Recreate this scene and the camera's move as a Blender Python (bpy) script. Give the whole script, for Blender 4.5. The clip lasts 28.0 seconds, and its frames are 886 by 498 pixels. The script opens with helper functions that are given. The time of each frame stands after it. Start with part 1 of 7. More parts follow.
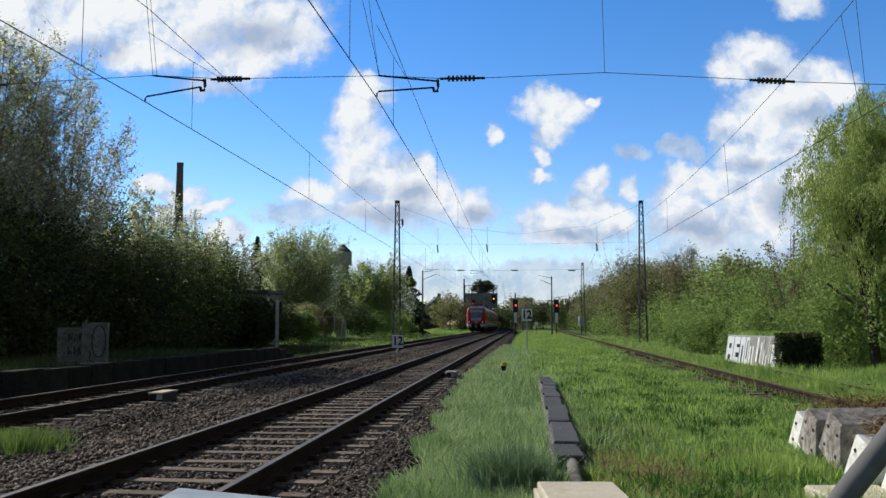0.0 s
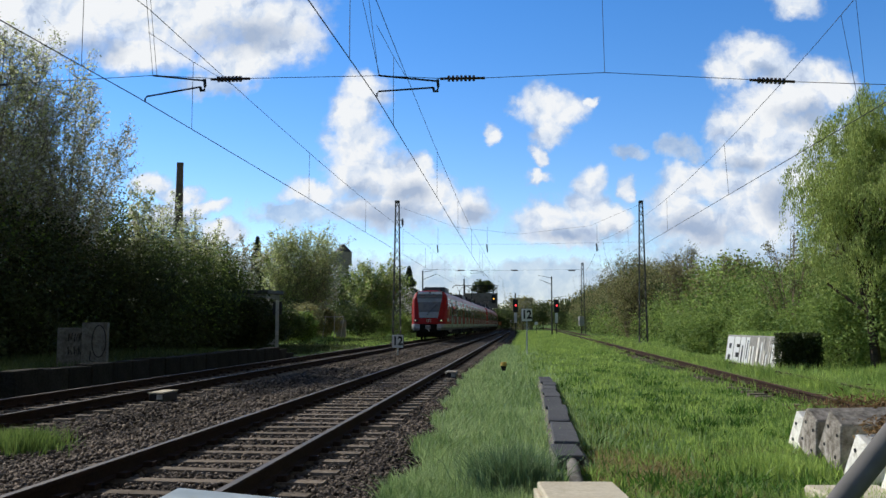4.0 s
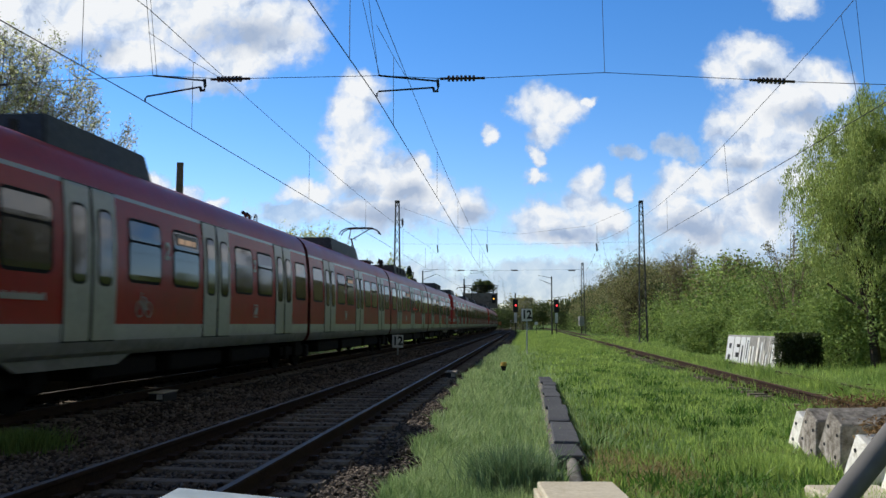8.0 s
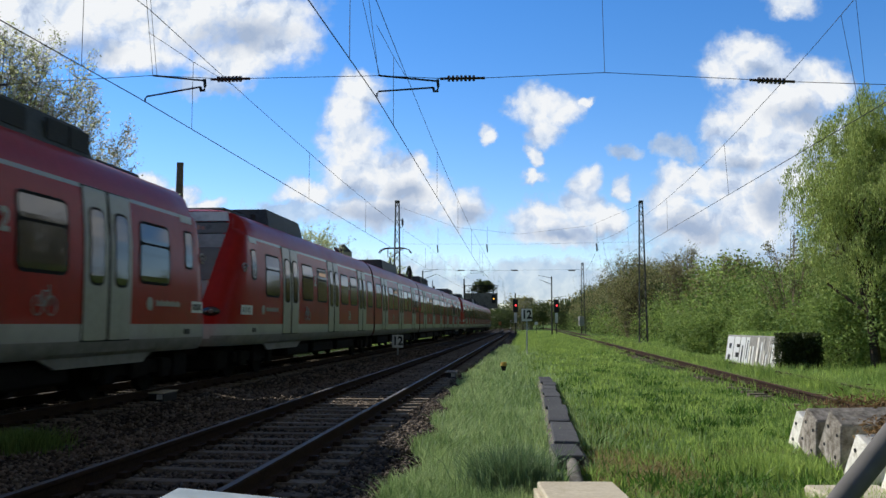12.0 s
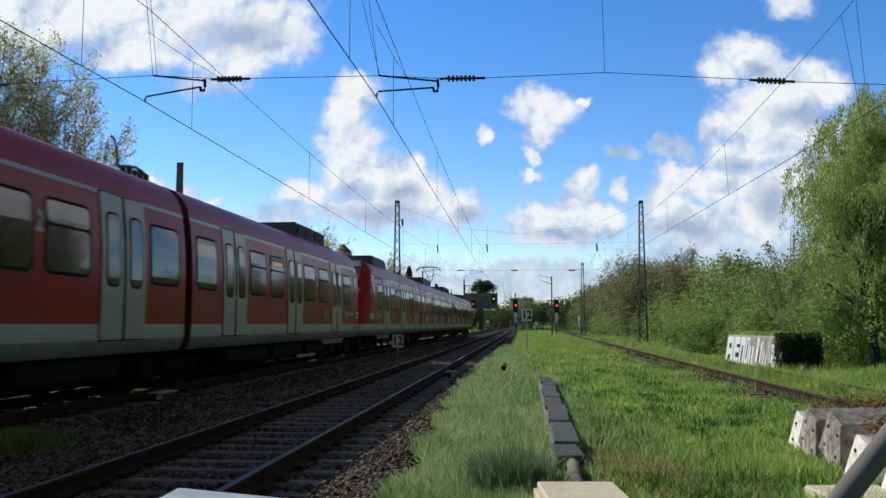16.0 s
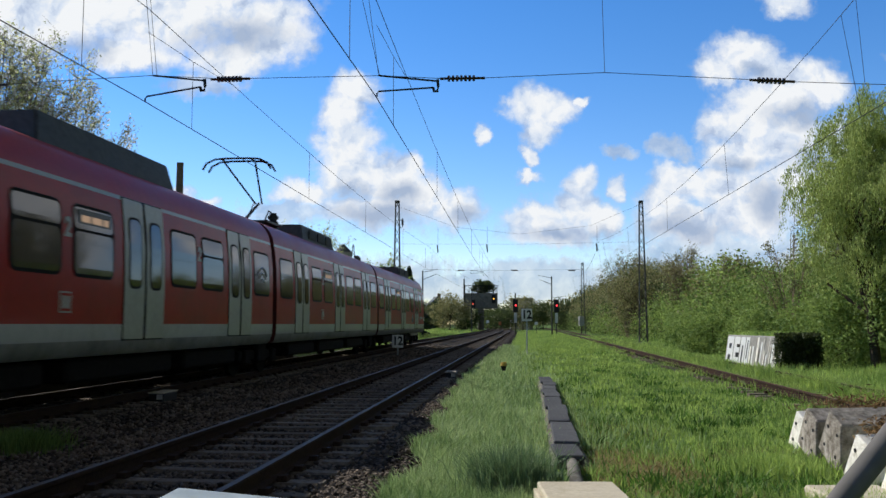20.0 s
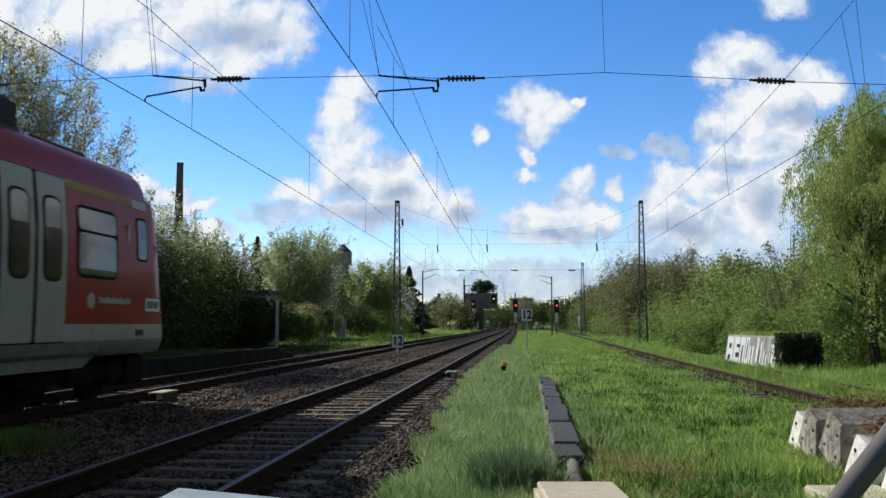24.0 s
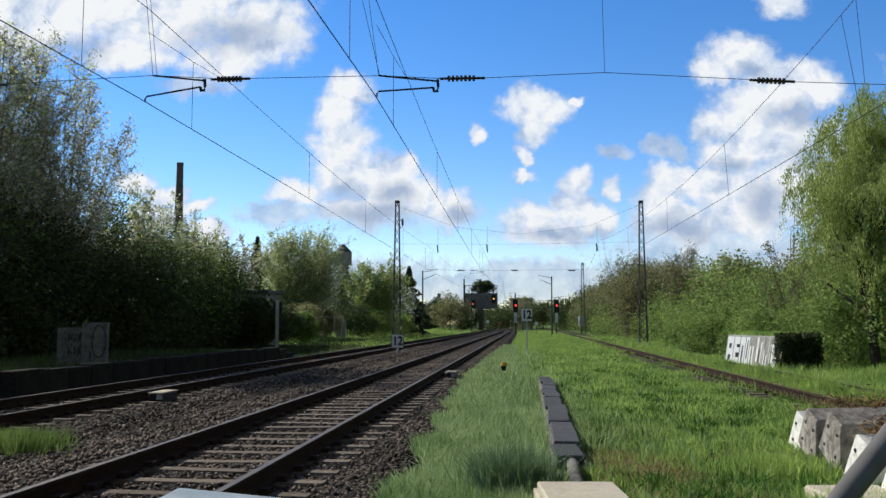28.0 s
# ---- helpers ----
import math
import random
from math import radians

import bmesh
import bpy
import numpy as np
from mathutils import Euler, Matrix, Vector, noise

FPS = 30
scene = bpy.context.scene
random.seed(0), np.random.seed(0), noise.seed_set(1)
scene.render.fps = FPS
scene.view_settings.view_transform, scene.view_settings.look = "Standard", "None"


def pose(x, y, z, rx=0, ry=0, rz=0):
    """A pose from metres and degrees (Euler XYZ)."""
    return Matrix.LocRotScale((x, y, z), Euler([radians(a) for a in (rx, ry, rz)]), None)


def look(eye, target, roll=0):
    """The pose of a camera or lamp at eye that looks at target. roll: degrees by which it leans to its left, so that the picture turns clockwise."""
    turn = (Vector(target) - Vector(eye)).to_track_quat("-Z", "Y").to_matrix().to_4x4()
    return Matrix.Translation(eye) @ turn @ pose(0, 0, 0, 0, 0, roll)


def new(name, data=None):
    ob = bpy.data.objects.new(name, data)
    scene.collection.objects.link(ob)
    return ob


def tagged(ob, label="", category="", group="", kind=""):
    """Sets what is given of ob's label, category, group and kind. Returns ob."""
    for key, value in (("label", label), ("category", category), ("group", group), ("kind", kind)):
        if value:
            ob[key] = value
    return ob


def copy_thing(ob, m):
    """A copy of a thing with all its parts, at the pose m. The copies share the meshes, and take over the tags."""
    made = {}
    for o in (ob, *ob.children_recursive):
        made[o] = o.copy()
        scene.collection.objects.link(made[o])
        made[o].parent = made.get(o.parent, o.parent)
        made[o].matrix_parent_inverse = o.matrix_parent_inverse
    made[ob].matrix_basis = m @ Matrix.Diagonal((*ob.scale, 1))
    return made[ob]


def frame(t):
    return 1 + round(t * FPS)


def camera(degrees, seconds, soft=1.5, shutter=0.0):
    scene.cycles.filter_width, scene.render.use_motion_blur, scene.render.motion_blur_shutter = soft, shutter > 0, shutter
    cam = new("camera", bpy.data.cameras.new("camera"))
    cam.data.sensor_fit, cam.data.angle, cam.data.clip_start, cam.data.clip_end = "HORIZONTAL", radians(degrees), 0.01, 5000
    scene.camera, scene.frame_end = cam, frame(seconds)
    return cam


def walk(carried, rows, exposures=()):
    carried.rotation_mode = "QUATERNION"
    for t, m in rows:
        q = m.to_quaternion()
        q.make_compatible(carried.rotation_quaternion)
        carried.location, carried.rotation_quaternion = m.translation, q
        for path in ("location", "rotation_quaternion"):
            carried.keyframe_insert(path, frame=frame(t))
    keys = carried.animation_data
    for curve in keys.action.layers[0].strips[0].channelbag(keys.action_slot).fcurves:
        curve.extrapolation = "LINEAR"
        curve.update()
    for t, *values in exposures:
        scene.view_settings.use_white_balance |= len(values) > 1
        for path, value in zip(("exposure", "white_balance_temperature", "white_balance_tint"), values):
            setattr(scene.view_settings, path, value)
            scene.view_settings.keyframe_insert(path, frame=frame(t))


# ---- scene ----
# ---- camera ----
cam = camera(54.0, 28.0, soft=1.5, shutter=0.3)
EYE = (0.0, 0.0, 1.25)
PATH = [(0.0, pose(*EYE, 94.936, 0, 0)), (28.0, pose(*EYE, 94.936, 0, 0))]
walk(cam, PATH, exposures=[(0.0, 0.0), (28.0, 0.0)])

# ---- light: sun ahead and to the left, broken cumulus sky ----
SUN_EL, SUN_AZ = radians(34.6), radians(-55)   # azimuth counted from the line of sight, left is negative
sun_dir = Vector((math.sin(SUN_AZ) * math.cos(SUN_EL), math.cos(SUN_AZ) * math.cos(SUN_EL), math.sin(SUN_EL)))
world = bpy.data.worlds.new("sky")
scene.world = world
world.use_nodes = True
wn = world.node_tree.nodes
sky = wn.new("ShaderNodeTexSky")
sky.sky_type, sky.sun_disc = "NISHITA", False
sky.sun_elevation, sky.sun_rotation = SUN_EL, SUN_AZ
sky.altitude, sky.air_density, sky.dust_density, sky.ozone_density = 50, 1.0, 0.0, 1.8
hue = wn.new("ShaderNodeHueSaturation")
hue.inputs["Saturation"].default_value = 1.36
world.node_tree.links.new(sky.outputs[0], hue.inputs["Color"])
tint = wn.new("ShaderNodeMix")          # clear, slightly cooler air
tint.data_type, tint.blend_type = "RGBA", "MULTIPLY"
tint.inputs[0].default_value = 1.0
tint.inputs[7].default_value = (0.96, 0.97, 1.16, 1)
world.node_tree.links.new(hue.outputs[0], tint.inputs[6])
world.node_tree.links.new(tint.outputs[2], wn["Background"].inputs[0])
wn["Background"].inputs[1].default_value = 0.14
sun = new("sun", bpy.data.lights.new("sun", "SUN"))
sun.data.energy, sun.data.angle, sun.data.color = 5.0, radians(0.6), (1.0, 0.95, 0.86)
sun.matrix_world = look(sun_dir * 300, (0, 0, 0))


# ---- materials ----
def nodes_of(name):
    m = bpy.data.materials.new(name)
    m.use_nodes = True
    nt = m.node_tree
    return m, nt.nodes, nt.links, nt.nodes["Principled BSDF"]


def math_node(N, L, op, a, b=None, c=None, clamp=False):
    n = N.new("ShaderNodeMath")
    n.operation, n.use_clamp = op, clamp
    for i, v in enumerate((a, b, c)):
        if v is None:
            continue
        if isinstance(v, (int, float)):
            n.inputs[i].default_value = v
        else:
            L.new(v, n.inputs[i])
    return n.outputs[0]


def noise_node(N, L, scale, detail=4.0, rough=0.55, vec=None):
    n = N.new("ShaderNodeTexNoise")
    n.inputs["Scale"].default_value, n.inputs["Detail"].default_value, n.inputs["Roughness"].default_value = scale, detail, rough
    if vec is not None:
        L.new(vec, n.inputs["Vector"])
    return n.outputs["Fac"]


def ramp_node(N, L, fac, stops):
    r = N.new("ShaderNodeValToRGB")
    while len(r.color_ramp.elements) < len(stops):
        r.color_ramp.elements.new(0.5)
    for e, (p, c) in zip(r.color_ramp.elements, stops):
        e.position = p
        e.color = (*c, 1) if len(c) == 3 else c
    L.new(fac, r.inputs[0])
    return r.outputs[0]


def mix_col(N, L, fac, a, b, mode="MIX"):
    n = N.new("ShaderNodeMix")
    n.data_type, n.blend_type = "RGBA", mode
    for i, v in ((0, fac), (6, a), (7, b)):
        if isinstance(v, (int, float)):
            n.inputs[i].default_value = v
        elif isinstance(v, tuple):
            n.inputs[i].default_value = (*v, 1)
        else:
            L.new(v, n.inputs[i])
    return n.outputs[2]


def surface(name, a, b, fine=30.0, broad=2.0, rough=0.7, metal=0.0, bump=0.15, stain=None, stain_amount=0.5, random_tone=0.0, coat=0.0, bump_size=0.02):
    """A worn surface: fine grain between colours a and b, broad patches, an optional stain colour."""
    m, N, L, P = nodes_of(name)
    tc = N.new("ShaderNodeTexCoord").outputs["Object"]
    f = noise_node(N, L, fine, 5, 0.6, tc)
    g = noise_node(N, L, broad, 4, 0.6, tc)
    fac = math_node(N, L, "ADD", math_node(N, L, "MULTIPLY", f, 0.55), math_node(N, L, "MULTIPLY", g, 0.45))
    col = ramp_node(N, L, fac, [(0.35, a), (0.65, b)])
    if stain:
        s = ramp_node(N, L, noise_node(N, L, broad * 1.7, 6, 0.7, tc), [(0.5, (0, 0, 0)), (0.68, (1, 1, 1))])
        col = mix_col(N, L, math_node(N, L, "MULTIPLY", s, stain_amount), col, stain)
    if random_tone:
        oi = N.new("ShaderNodeObjectInfo").outputs["Random"]
        v = math_node(N, L, "ADD", math_node(N, L, "MULTIPLY", oi, random_tone), 1 - random_tone / 2)
        hs = N.new("ShaderNodeHueSaturation")
        L.new(v, hs.inputs["Value"]), L.new(col, hs.inputs["Color"])
        col = hs.outputs[0]
    L.new(col, P.inputs["Base Color"])
    r = math_node(N, L, "ADD", math_node(N, L, "MULTIPLY", g, 0.25), rough - 0.12, clamp=True)
    L.new(r, P.inputs["Roughness"])
    P.inputs["Metallic"].default_value = metal
    P.inputs["Specular IOR Level"].default_value = 0.5 if rough < 0.45 else (0.25 if rough < 0.8 else 0.08)
    P.inputs["Coat Weight"].default_value = coat
    if bump:
        bn = N.new("ShaderNodeBump")
        bn.inputs["Strength"].default_value, bn.inputs["Distance"].default_value = bump, bump_size
        L.new(f, bn.inputs["Height"]), L.new(bn.outputs[0], P.inputs["Normal"])
    return m


def leafy(name, dark, light, trans=0.35, rough=0.55, broad=0.35, drift=0.4):
    """Leaves or blades: a tone for each, broad drifts of tone, and light passing through."""
    m, N, L, P = nodes_of(name)
    isl = N.new("ShaderNodeNewGeometry").outputs["Random Per Island"]
    tc = N.new("ShaderNodeTexCoord").outputs["Object"]
    g = noise_node(N, L, broad, 3, 0.5, tc)
    fac = math_node(N, L, "ADD", math_node(N, L, "MULTIPLY", isl, 1 - drift), math_node(N, L, "MULTIPLY", math_node(N, L, "MULTIPLY_ADD", g, 1.8, -0.4), drift))
    col = ramp_node(N, L, fac, [(0.15, dark), (0.85, light)])
    L.new(col, P.inputs["Base Color"])
    P.inputs["Roughness"].default_value = rough
    P.inputs["Specular IOR Level"].default_value = 0.18
    t = N.new("ShaderNodeBsdfTranslucent")
    L.new(col, t.inputs[0])
    mx = N.new("ShaderNodeMixShader")
    mx.inputs[0].default_value = trans
    L.new(P.outputs[0], mx.inputs[1]), L.new(t.outputs[0], mx.inputs[2])
    L.new(mx.outputs[0], N["Material Output"].inputs[0])
    return m


def glowing(name, colour, strength, base=(0.02, 0.02, 0.02)):
    m, N, L, P = nodes_of(name)
    P.inputs["Base Color"].default_value = (*base, 1)
    P.inputs["Emission Color"].default_value = (*colour, 1)
    P.inputs["Emission Strength"].default_value = strength
    return m


M_GROUND = surface("meadow_soil", (0.045, 0.09, 0.02), (0.11, 0.18, 0.04), 14, 0.5, 0.95, bump=0.6, stain=(0.16, 0.13, 0.06), stain_amount=0.3, bump_size=0.05)
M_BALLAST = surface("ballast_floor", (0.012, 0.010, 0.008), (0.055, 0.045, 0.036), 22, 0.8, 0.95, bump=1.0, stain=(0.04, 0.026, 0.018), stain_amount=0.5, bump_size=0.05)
M_STONE = leafy("ballast_stone", (0.013, 0.010, 0.008), (0.23, 0.185, 0.145), trans=0.0, rough=0.9, broad=0.6)
M_RAIL = surface("rusty_rail_side", (0.022, 0.014, 0.010), (0.055, 0.033, 0.022), 40, 3, 0.85, bump=0.2)
M_RAILTOP = surface("polished_rail_head", (0.10, 0.088, 0.078), (0.17, 0.15, 0.135), 60, 2, 0.6, metal=0.4, bump=0.03)
M_SLEEPER = surface("weathered_sleeper", (0.10, 0.078, 0.058), (0.26, 0.215, 0.165), 18, 2.5, 0.9, bump=0.3, stain=(0.05, 0.035, 0.025), stain_amount=0.6, random_tone=0.5)
M_CONC = surface("pale_concrete", (0.36, 0.34, 0.30), (0.56, 0.54, 0.49), 25, 2.2, 0.9, bump=0.25, stain=(0.16, 0.15, 0.12), stain_amount=0.6, random_tone=0.25)
M_CONC_DARK = surface("weathered_concrete", (0.10, 0.095, 0.082), (0.24, 0.225, 0.195), 25, 2.5, 0.92, bump=0.3, stain=(0.06, 0.05, 0.034), stain_amount=0.6, random_tone=0.25)
M_CONC_WHITE = surface("white_concrete", (0.76, 0.73, 0.64), (0.92, 0.90, 0.82), 20, 4, 0.85, bump=0.35, stain=(0.24, 0.20, 0.13), stain_amount=0.6)
M_BEAM = surface("brown_weathered_concrete", (0.15, 0.13, 0.105), (0.50, 0.46, 0.40), 14, 5.0, 0.92, bump=0.7, stain=(0.07, 0.055, 0.038), stain_amount=0.75, random_tone=0.25)
M_STEEL = surface("dark_mast_steel", (0.018, 0.02, 0.018), (0.05, 0.053, 0.047), 20, 1.5, 0.6, metal=0.2, bump=0.1)
M_GALV = surface("galvanised_steel", (0.28, 0.33, 0.34), (0.44, 0.50, 0.51), 12, 3, 0.55, metal=0.2, bump=0.05)
M_WIRE = surface("copper_wire", (0.02, 0.018, 0.016), (0.05, 0.045, 0.04), 30, 2, 0.6, metal=0.3, bump=0.0)
M_INSUL = surface("brown_glazed_insulator", (0.03, 0.018, 0.014), (0.07, 0.04, 0.03), 30, 4, 0.3, bump=0.0)
M_RED = surface("red_train_paint", (0.28, 0.006, 0.004), (0.37, 0.010, 0.006), 6, 0.5, 0.6, bump=0.0, stain=(0.16, 0.012, 0.009), stain_amount=0.45)
M_ROOFRED = surface("dusty_red_roof_paint", (0.30, 0.016, 0.020), (0.39, 0.028, 0.032), 9, 0.7, 0.5, bump=0.02, stain=(0.18, 0.03, 0.03), stain_amount=0.4)
M_TWHITE = surface("light_grey_train_paint", (0.36, 0.355, 0.335), (0.45, 0.445, 0.42), 8, 0.6, 0.5, bump=0.0, stain=(0.26, 0.24, 0.2), stain_amount=0.45)
M_TGREY = surface("dusty_grey_skirt", (0.17, 0.165, 0.15), (0.27, 0.26, 0.24), 8, 0.8, 0.7, bump=0.03, stain=(0.11, 0.10, 0.09), stain_amount=0.5)
M_STRIPE = surface("grey_green_cant_rail", (0.22, 0.23, 0.20), (0.29, 0.30, 0.27), 10, 1, 0.4, bump=0.0)
M_DOOR = surface("grey_door_paint", (0.30, 0.30, 0.255), (0.38, 0.38, 0.33), 9, 0.8, 0.48, bump=0.0, stain=(0.24, 0.24, 0.22), stain_amount=0.3)
M_GLASS = surface("tinted_train_glass", (0.016, 0.015, 0.015), (0.03, 0.027, 0.026), 4, 1, 0.14, bump=0.0)
M_BROW = surface("dusty_grey_front_paint", (0.52, 0.525, 0.51), (0.68, 0.685, 0.67), 9, 1.6, 0.6, bump=0.02, stain=(0.22, 0.21, 0.19), stain_amount=0.6)
M_VISOR = surface("grey_sun_blind", (0.22, 0.225, 0.225), (0.32, 0.325, 0.325), 12, 1.4, 0.6, bump=0.02, stain=(0.15, 0.15, 0.145), stain_amount=0.5)
for m_ in (M_GLASS,):
    m_.node_tree.links.remove(m_.node_tree.nodes["Principled BSDF"].inputs["Roughness"].links[0])
    m_.node_tree.nodes["Principled BSDF"].inputs["Roughness"].default_value = 0.05
    m_.node_tree.nodes["Principled BSDF"].inputs["Specular IOR Level"].default_value = 0.85
M_RED.node_tree.nodes["Principled BSDF"].inputs["Specular IOR Level"].default_value = 0.12
for m_, coat_ in ((M_RED, 0.55), (M_TWHITE, 0.6), (M_DOOR, 0.6), (M_ROOFRED, 0.2), (M_STRIPE, 0.5)):      # lacquer, glossy at a glance along the side
    m_.node_tree.nodes["Principled BSDF"].inputs["Coat Weight"].default_value = coat_
    m_.node_tree.nodes["Principled BSDF"].inputs["Coat Roughness"].default_value = 0.17
    m_.node_tree.nodes["Principled BSDF"].inputs["Coat IOR"].default_value = 1.3
M_RUBBER = surface("black_rubber", (0.010, 0.010, 0.011), (0.025, 0.025, 0.025), 30, 3, 0.8, bump=0.05)
M_UNDER = surface("near_black_underframe", (0.005, 0.0045, 0.004), (0.016, 0.014, 0.012), 12, 2, 0.85, bump=0.2)
M_ROOFBOX = surface("dark_grey_roof_equipment", (0.035, 0.04, 0.042), (0.08, 0.088, 0.09), 10, 1, 0.6, bump=0.08)
M_BARK = surface("bark", (0.045, 0.032, 0.022), (0.12, 0.09, 0.065), 12, 2, 0.95, bump=0.5, bump_size=0.03)
# Hedge leaf in two tones; the darker one has shade put into it.
M_LEAF_SHADED = leafy("shaded_hedge_leaf", (0.022, 0.034, 0.013), (0.098, 0.122, 0.042), 0.3, broad=0.5, drift=0.6)
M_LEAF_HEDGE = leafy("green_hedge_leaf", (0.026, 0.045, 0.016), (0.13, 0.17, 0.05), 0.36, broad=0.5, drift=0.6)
M_LEAF_MID = leafy("spring_leaf", (0.10, 0.16, 0.032), (0.33, 0.43, 0.11), 0.48)
M_LEAF_IVY = leafy("bramble_leaf", (0.085, 0.148, 0.032), (0.41, 0.53, 0.15), 0.44, broad=0.45, drift=0.6)
M_LEAF_WILLOW = leafy("willow_leaf", (0.21, 0.275, 0.066), (0.52, 0.60, 0.21), 0.54)
M_LEAF_SPRING = leafy("young_yellow_leaf", (0.27, 0.31, 0.12), (0.66, 0.70, 0.36), 0.70)
M_LEAF_OLIVE = leafy("olive_brown_bud", (0.14, 0.14, 0.055), (0.38, 0.36, 0.165), 0.45)
M_BLOSSOM = leafy("white_blossom", (0.50, 0.50, 0.45), (0.86, 0.85, 0.80), 0.60)
M_THATCH = leafy("brown_dead_grass", (0.20, 0.165, 0.065), (0.46, 0.375, 0.18), 0.35, rough=0.7, broad=1.5)
M_DRYGRASS = leafy("dry_grass_blade", (0.13, 0.12, 0.04), (0.34, 0.31, 0.13), 0.35, rough=0.6, broad=0.6)
M_TWIG = surface("grey_brown_twig", (0.14, 0.125, 0.10), (0.30, 0.27, 0.22), 14, 2, 0.9, bump=0.2)
M_TWIG_BROWN = surface("brown_twig", (0.12, 0.092, 0.062), (0.25, 0.20, 0.14), 14, 2, 0.9, bump=0.2)
M_CONIFER = leafy("conifer_needle", (0.018, 0.032, 0.018), (0.06, 0.085, 0.045), 0.15)
M_GRASS = leafy("grass_blade", (0.104, 0.202, 0.046), (0.469, 0.610, 0.158), 0.48, broad=0.7, drift=0.6)
M_GRASS_PALE = leafy("pale_grass_blade", (0.12, 0.22, 0.065), (0.46, 0.58, 0.27), 0.43, rough=0.45, broad=0.8, drift=0.5)
M_LID = surface("dark_grey_concrete_lid", (0.055, 0.057, 0.062), (0.12, 0.122, 0.128), 30, 3, 0.9, bump=0.25, stain=(0.05, 0.055, 0.04), stain_amount=0.4, random_tone=0.3)
M_TUFT = leafy("coarse_grass_blade", (0.06, 0.115, 0.03), (0.25, 0.35, 0.09), 0.4, broad=2.0)
M_WEED = leafy("dark_weed_leaf", (0.035, 0.09, 0.016), (0.14, 0.27, 0.045), 0.4)
M_TUSSOCK = leafy("blue_green_blade", (0.05, 0.11, 0.045), (0.24, 0.34, 0.17), 0.35, rough=0.4)
M_CONC_MID = surface("grey_block_concrete", (0.20, 0.195, 0.175), (0.36, 0.35, 0.32), 22, 2.5, 0.92, bump=0.3, stain=(0.12, 0.115, 0.09), stain_amount=0.5)
M_DISPLAY = glowing("pale_display_glow", (1.0, 0.66, 0.42), 0.32)
M_DISPLAY_DARK = surface("dark_display_panel", (0.03, 0.028, 0.027), (0.06, 0.055, 0.05), 20, 3, 0.4, bump=0.0)
M_SIGNWHITE = surface("white_sign_enamel", (0.62, 0.63, 0.62), (0.74, 0.75, 0.73), 15, 3, 0.4, bump=0.0, stain=(0.5, 0.48, 0.42), stain_amount=0.3)
M_BLACK = surface("black_enamel", (0.012, 0.012, 0.013), (0.022, 0.022, 0.024), 15, 3, 0.45, bump=0.0)
M_BRICK = surface("chimney_brick", (0.085, 0.066, 0.055), (0.165, 0.13, 0.108), 3, 0.3, 0.9, bump=0.1)
M_YELLOW = surface("yellow_paint", (0.55, 0.36, 0.05), (0.66, 0.46, 0.10), 20, 5, 0.6, bump=0.0)
M_FADED = surface("faded_yellow_stripe", (0.36, 0.22, 0.05), (0.46, 0.30, 0.08), 12, 2, 0.6, bump=0.0)
M_REDLAMP = glowing("red_signal_glow", (1.0, 0.04, 0.05), 6.0)
M_REDLAMP_FAR = glowing("faint_red_signal_glow", (1.0, 0.04, 0.05), 1.6)
M_AMBERLAMP_FAR = glowing("faint_amber_signal_glow", (1.0, 0.45, 0.05), 1.8)
# Bridge steel lightened in colour for the haze of its distance.
M_RUSTY_HAZED = surface("hazed_rusty_bridge_steel", (0.12, 0.115, 0.10), (0.22, 0.21, 0.18), 3, 0.4, 0.9, bump=0.1, stain=(0.05, 0.045, 0.035), stain_amount=0.5)
M_HEAD = glowing("warm_headlamp", (1.0, 0.74, 0.40), 0.75, (0.6, 0.6, 0.55))


# ---- mesh helpers ----
def mesh_ob(name, verts, faces, mats, parent=None, label="", smooth=False, slots=None):
    me = bpy.data.meshes.new(name)
    me.from_pydata([tuple(v) for v in verts] if not isinstance(verts, np.ndarray) else verts.tolist(), [], faces if isinstance(faces, list) else faces.tolist())
    for m in (mats if isinstance(mats, (list, tuple)) else [mats]):
        me.materials.append(m)
    if slots is not None:
        me.polygons.foreach_set("material_index", slots)
    if smooth:
        me.polygons.foreach_set("use_smooth", [True] * len(me.polygons))
    me.update()
    ob = new(name, me)
    if parent is not None:
        ob.parent = parent
    if label:
        ob["label"] = label
    return ob


def part(name, bm, material, parent, label="", smooth=False):
    me = bpy.data.meshes.new(name)
    bm.to_mesh(me)
    bm.free()
    for m in (material if isinstance(material, (list, tuple)) else [material]):
        me.materials.append(m)
    if smooth:
        me.polygons.foreach_set("use_smooth", [True] * len(me.polygons))
    ob = new(name, me)
    if parent is not None:
        ob.parent = parent
    if label:
        ob["label"] = label
    return ob


def empty(name, x=0, y=0, z=0, rz=0):
    ob = new(name)
    ob.matrix_basis = pose(x, y, z, 0, 0, rz)
    ob.empty_display_size = 0.3
    return ob


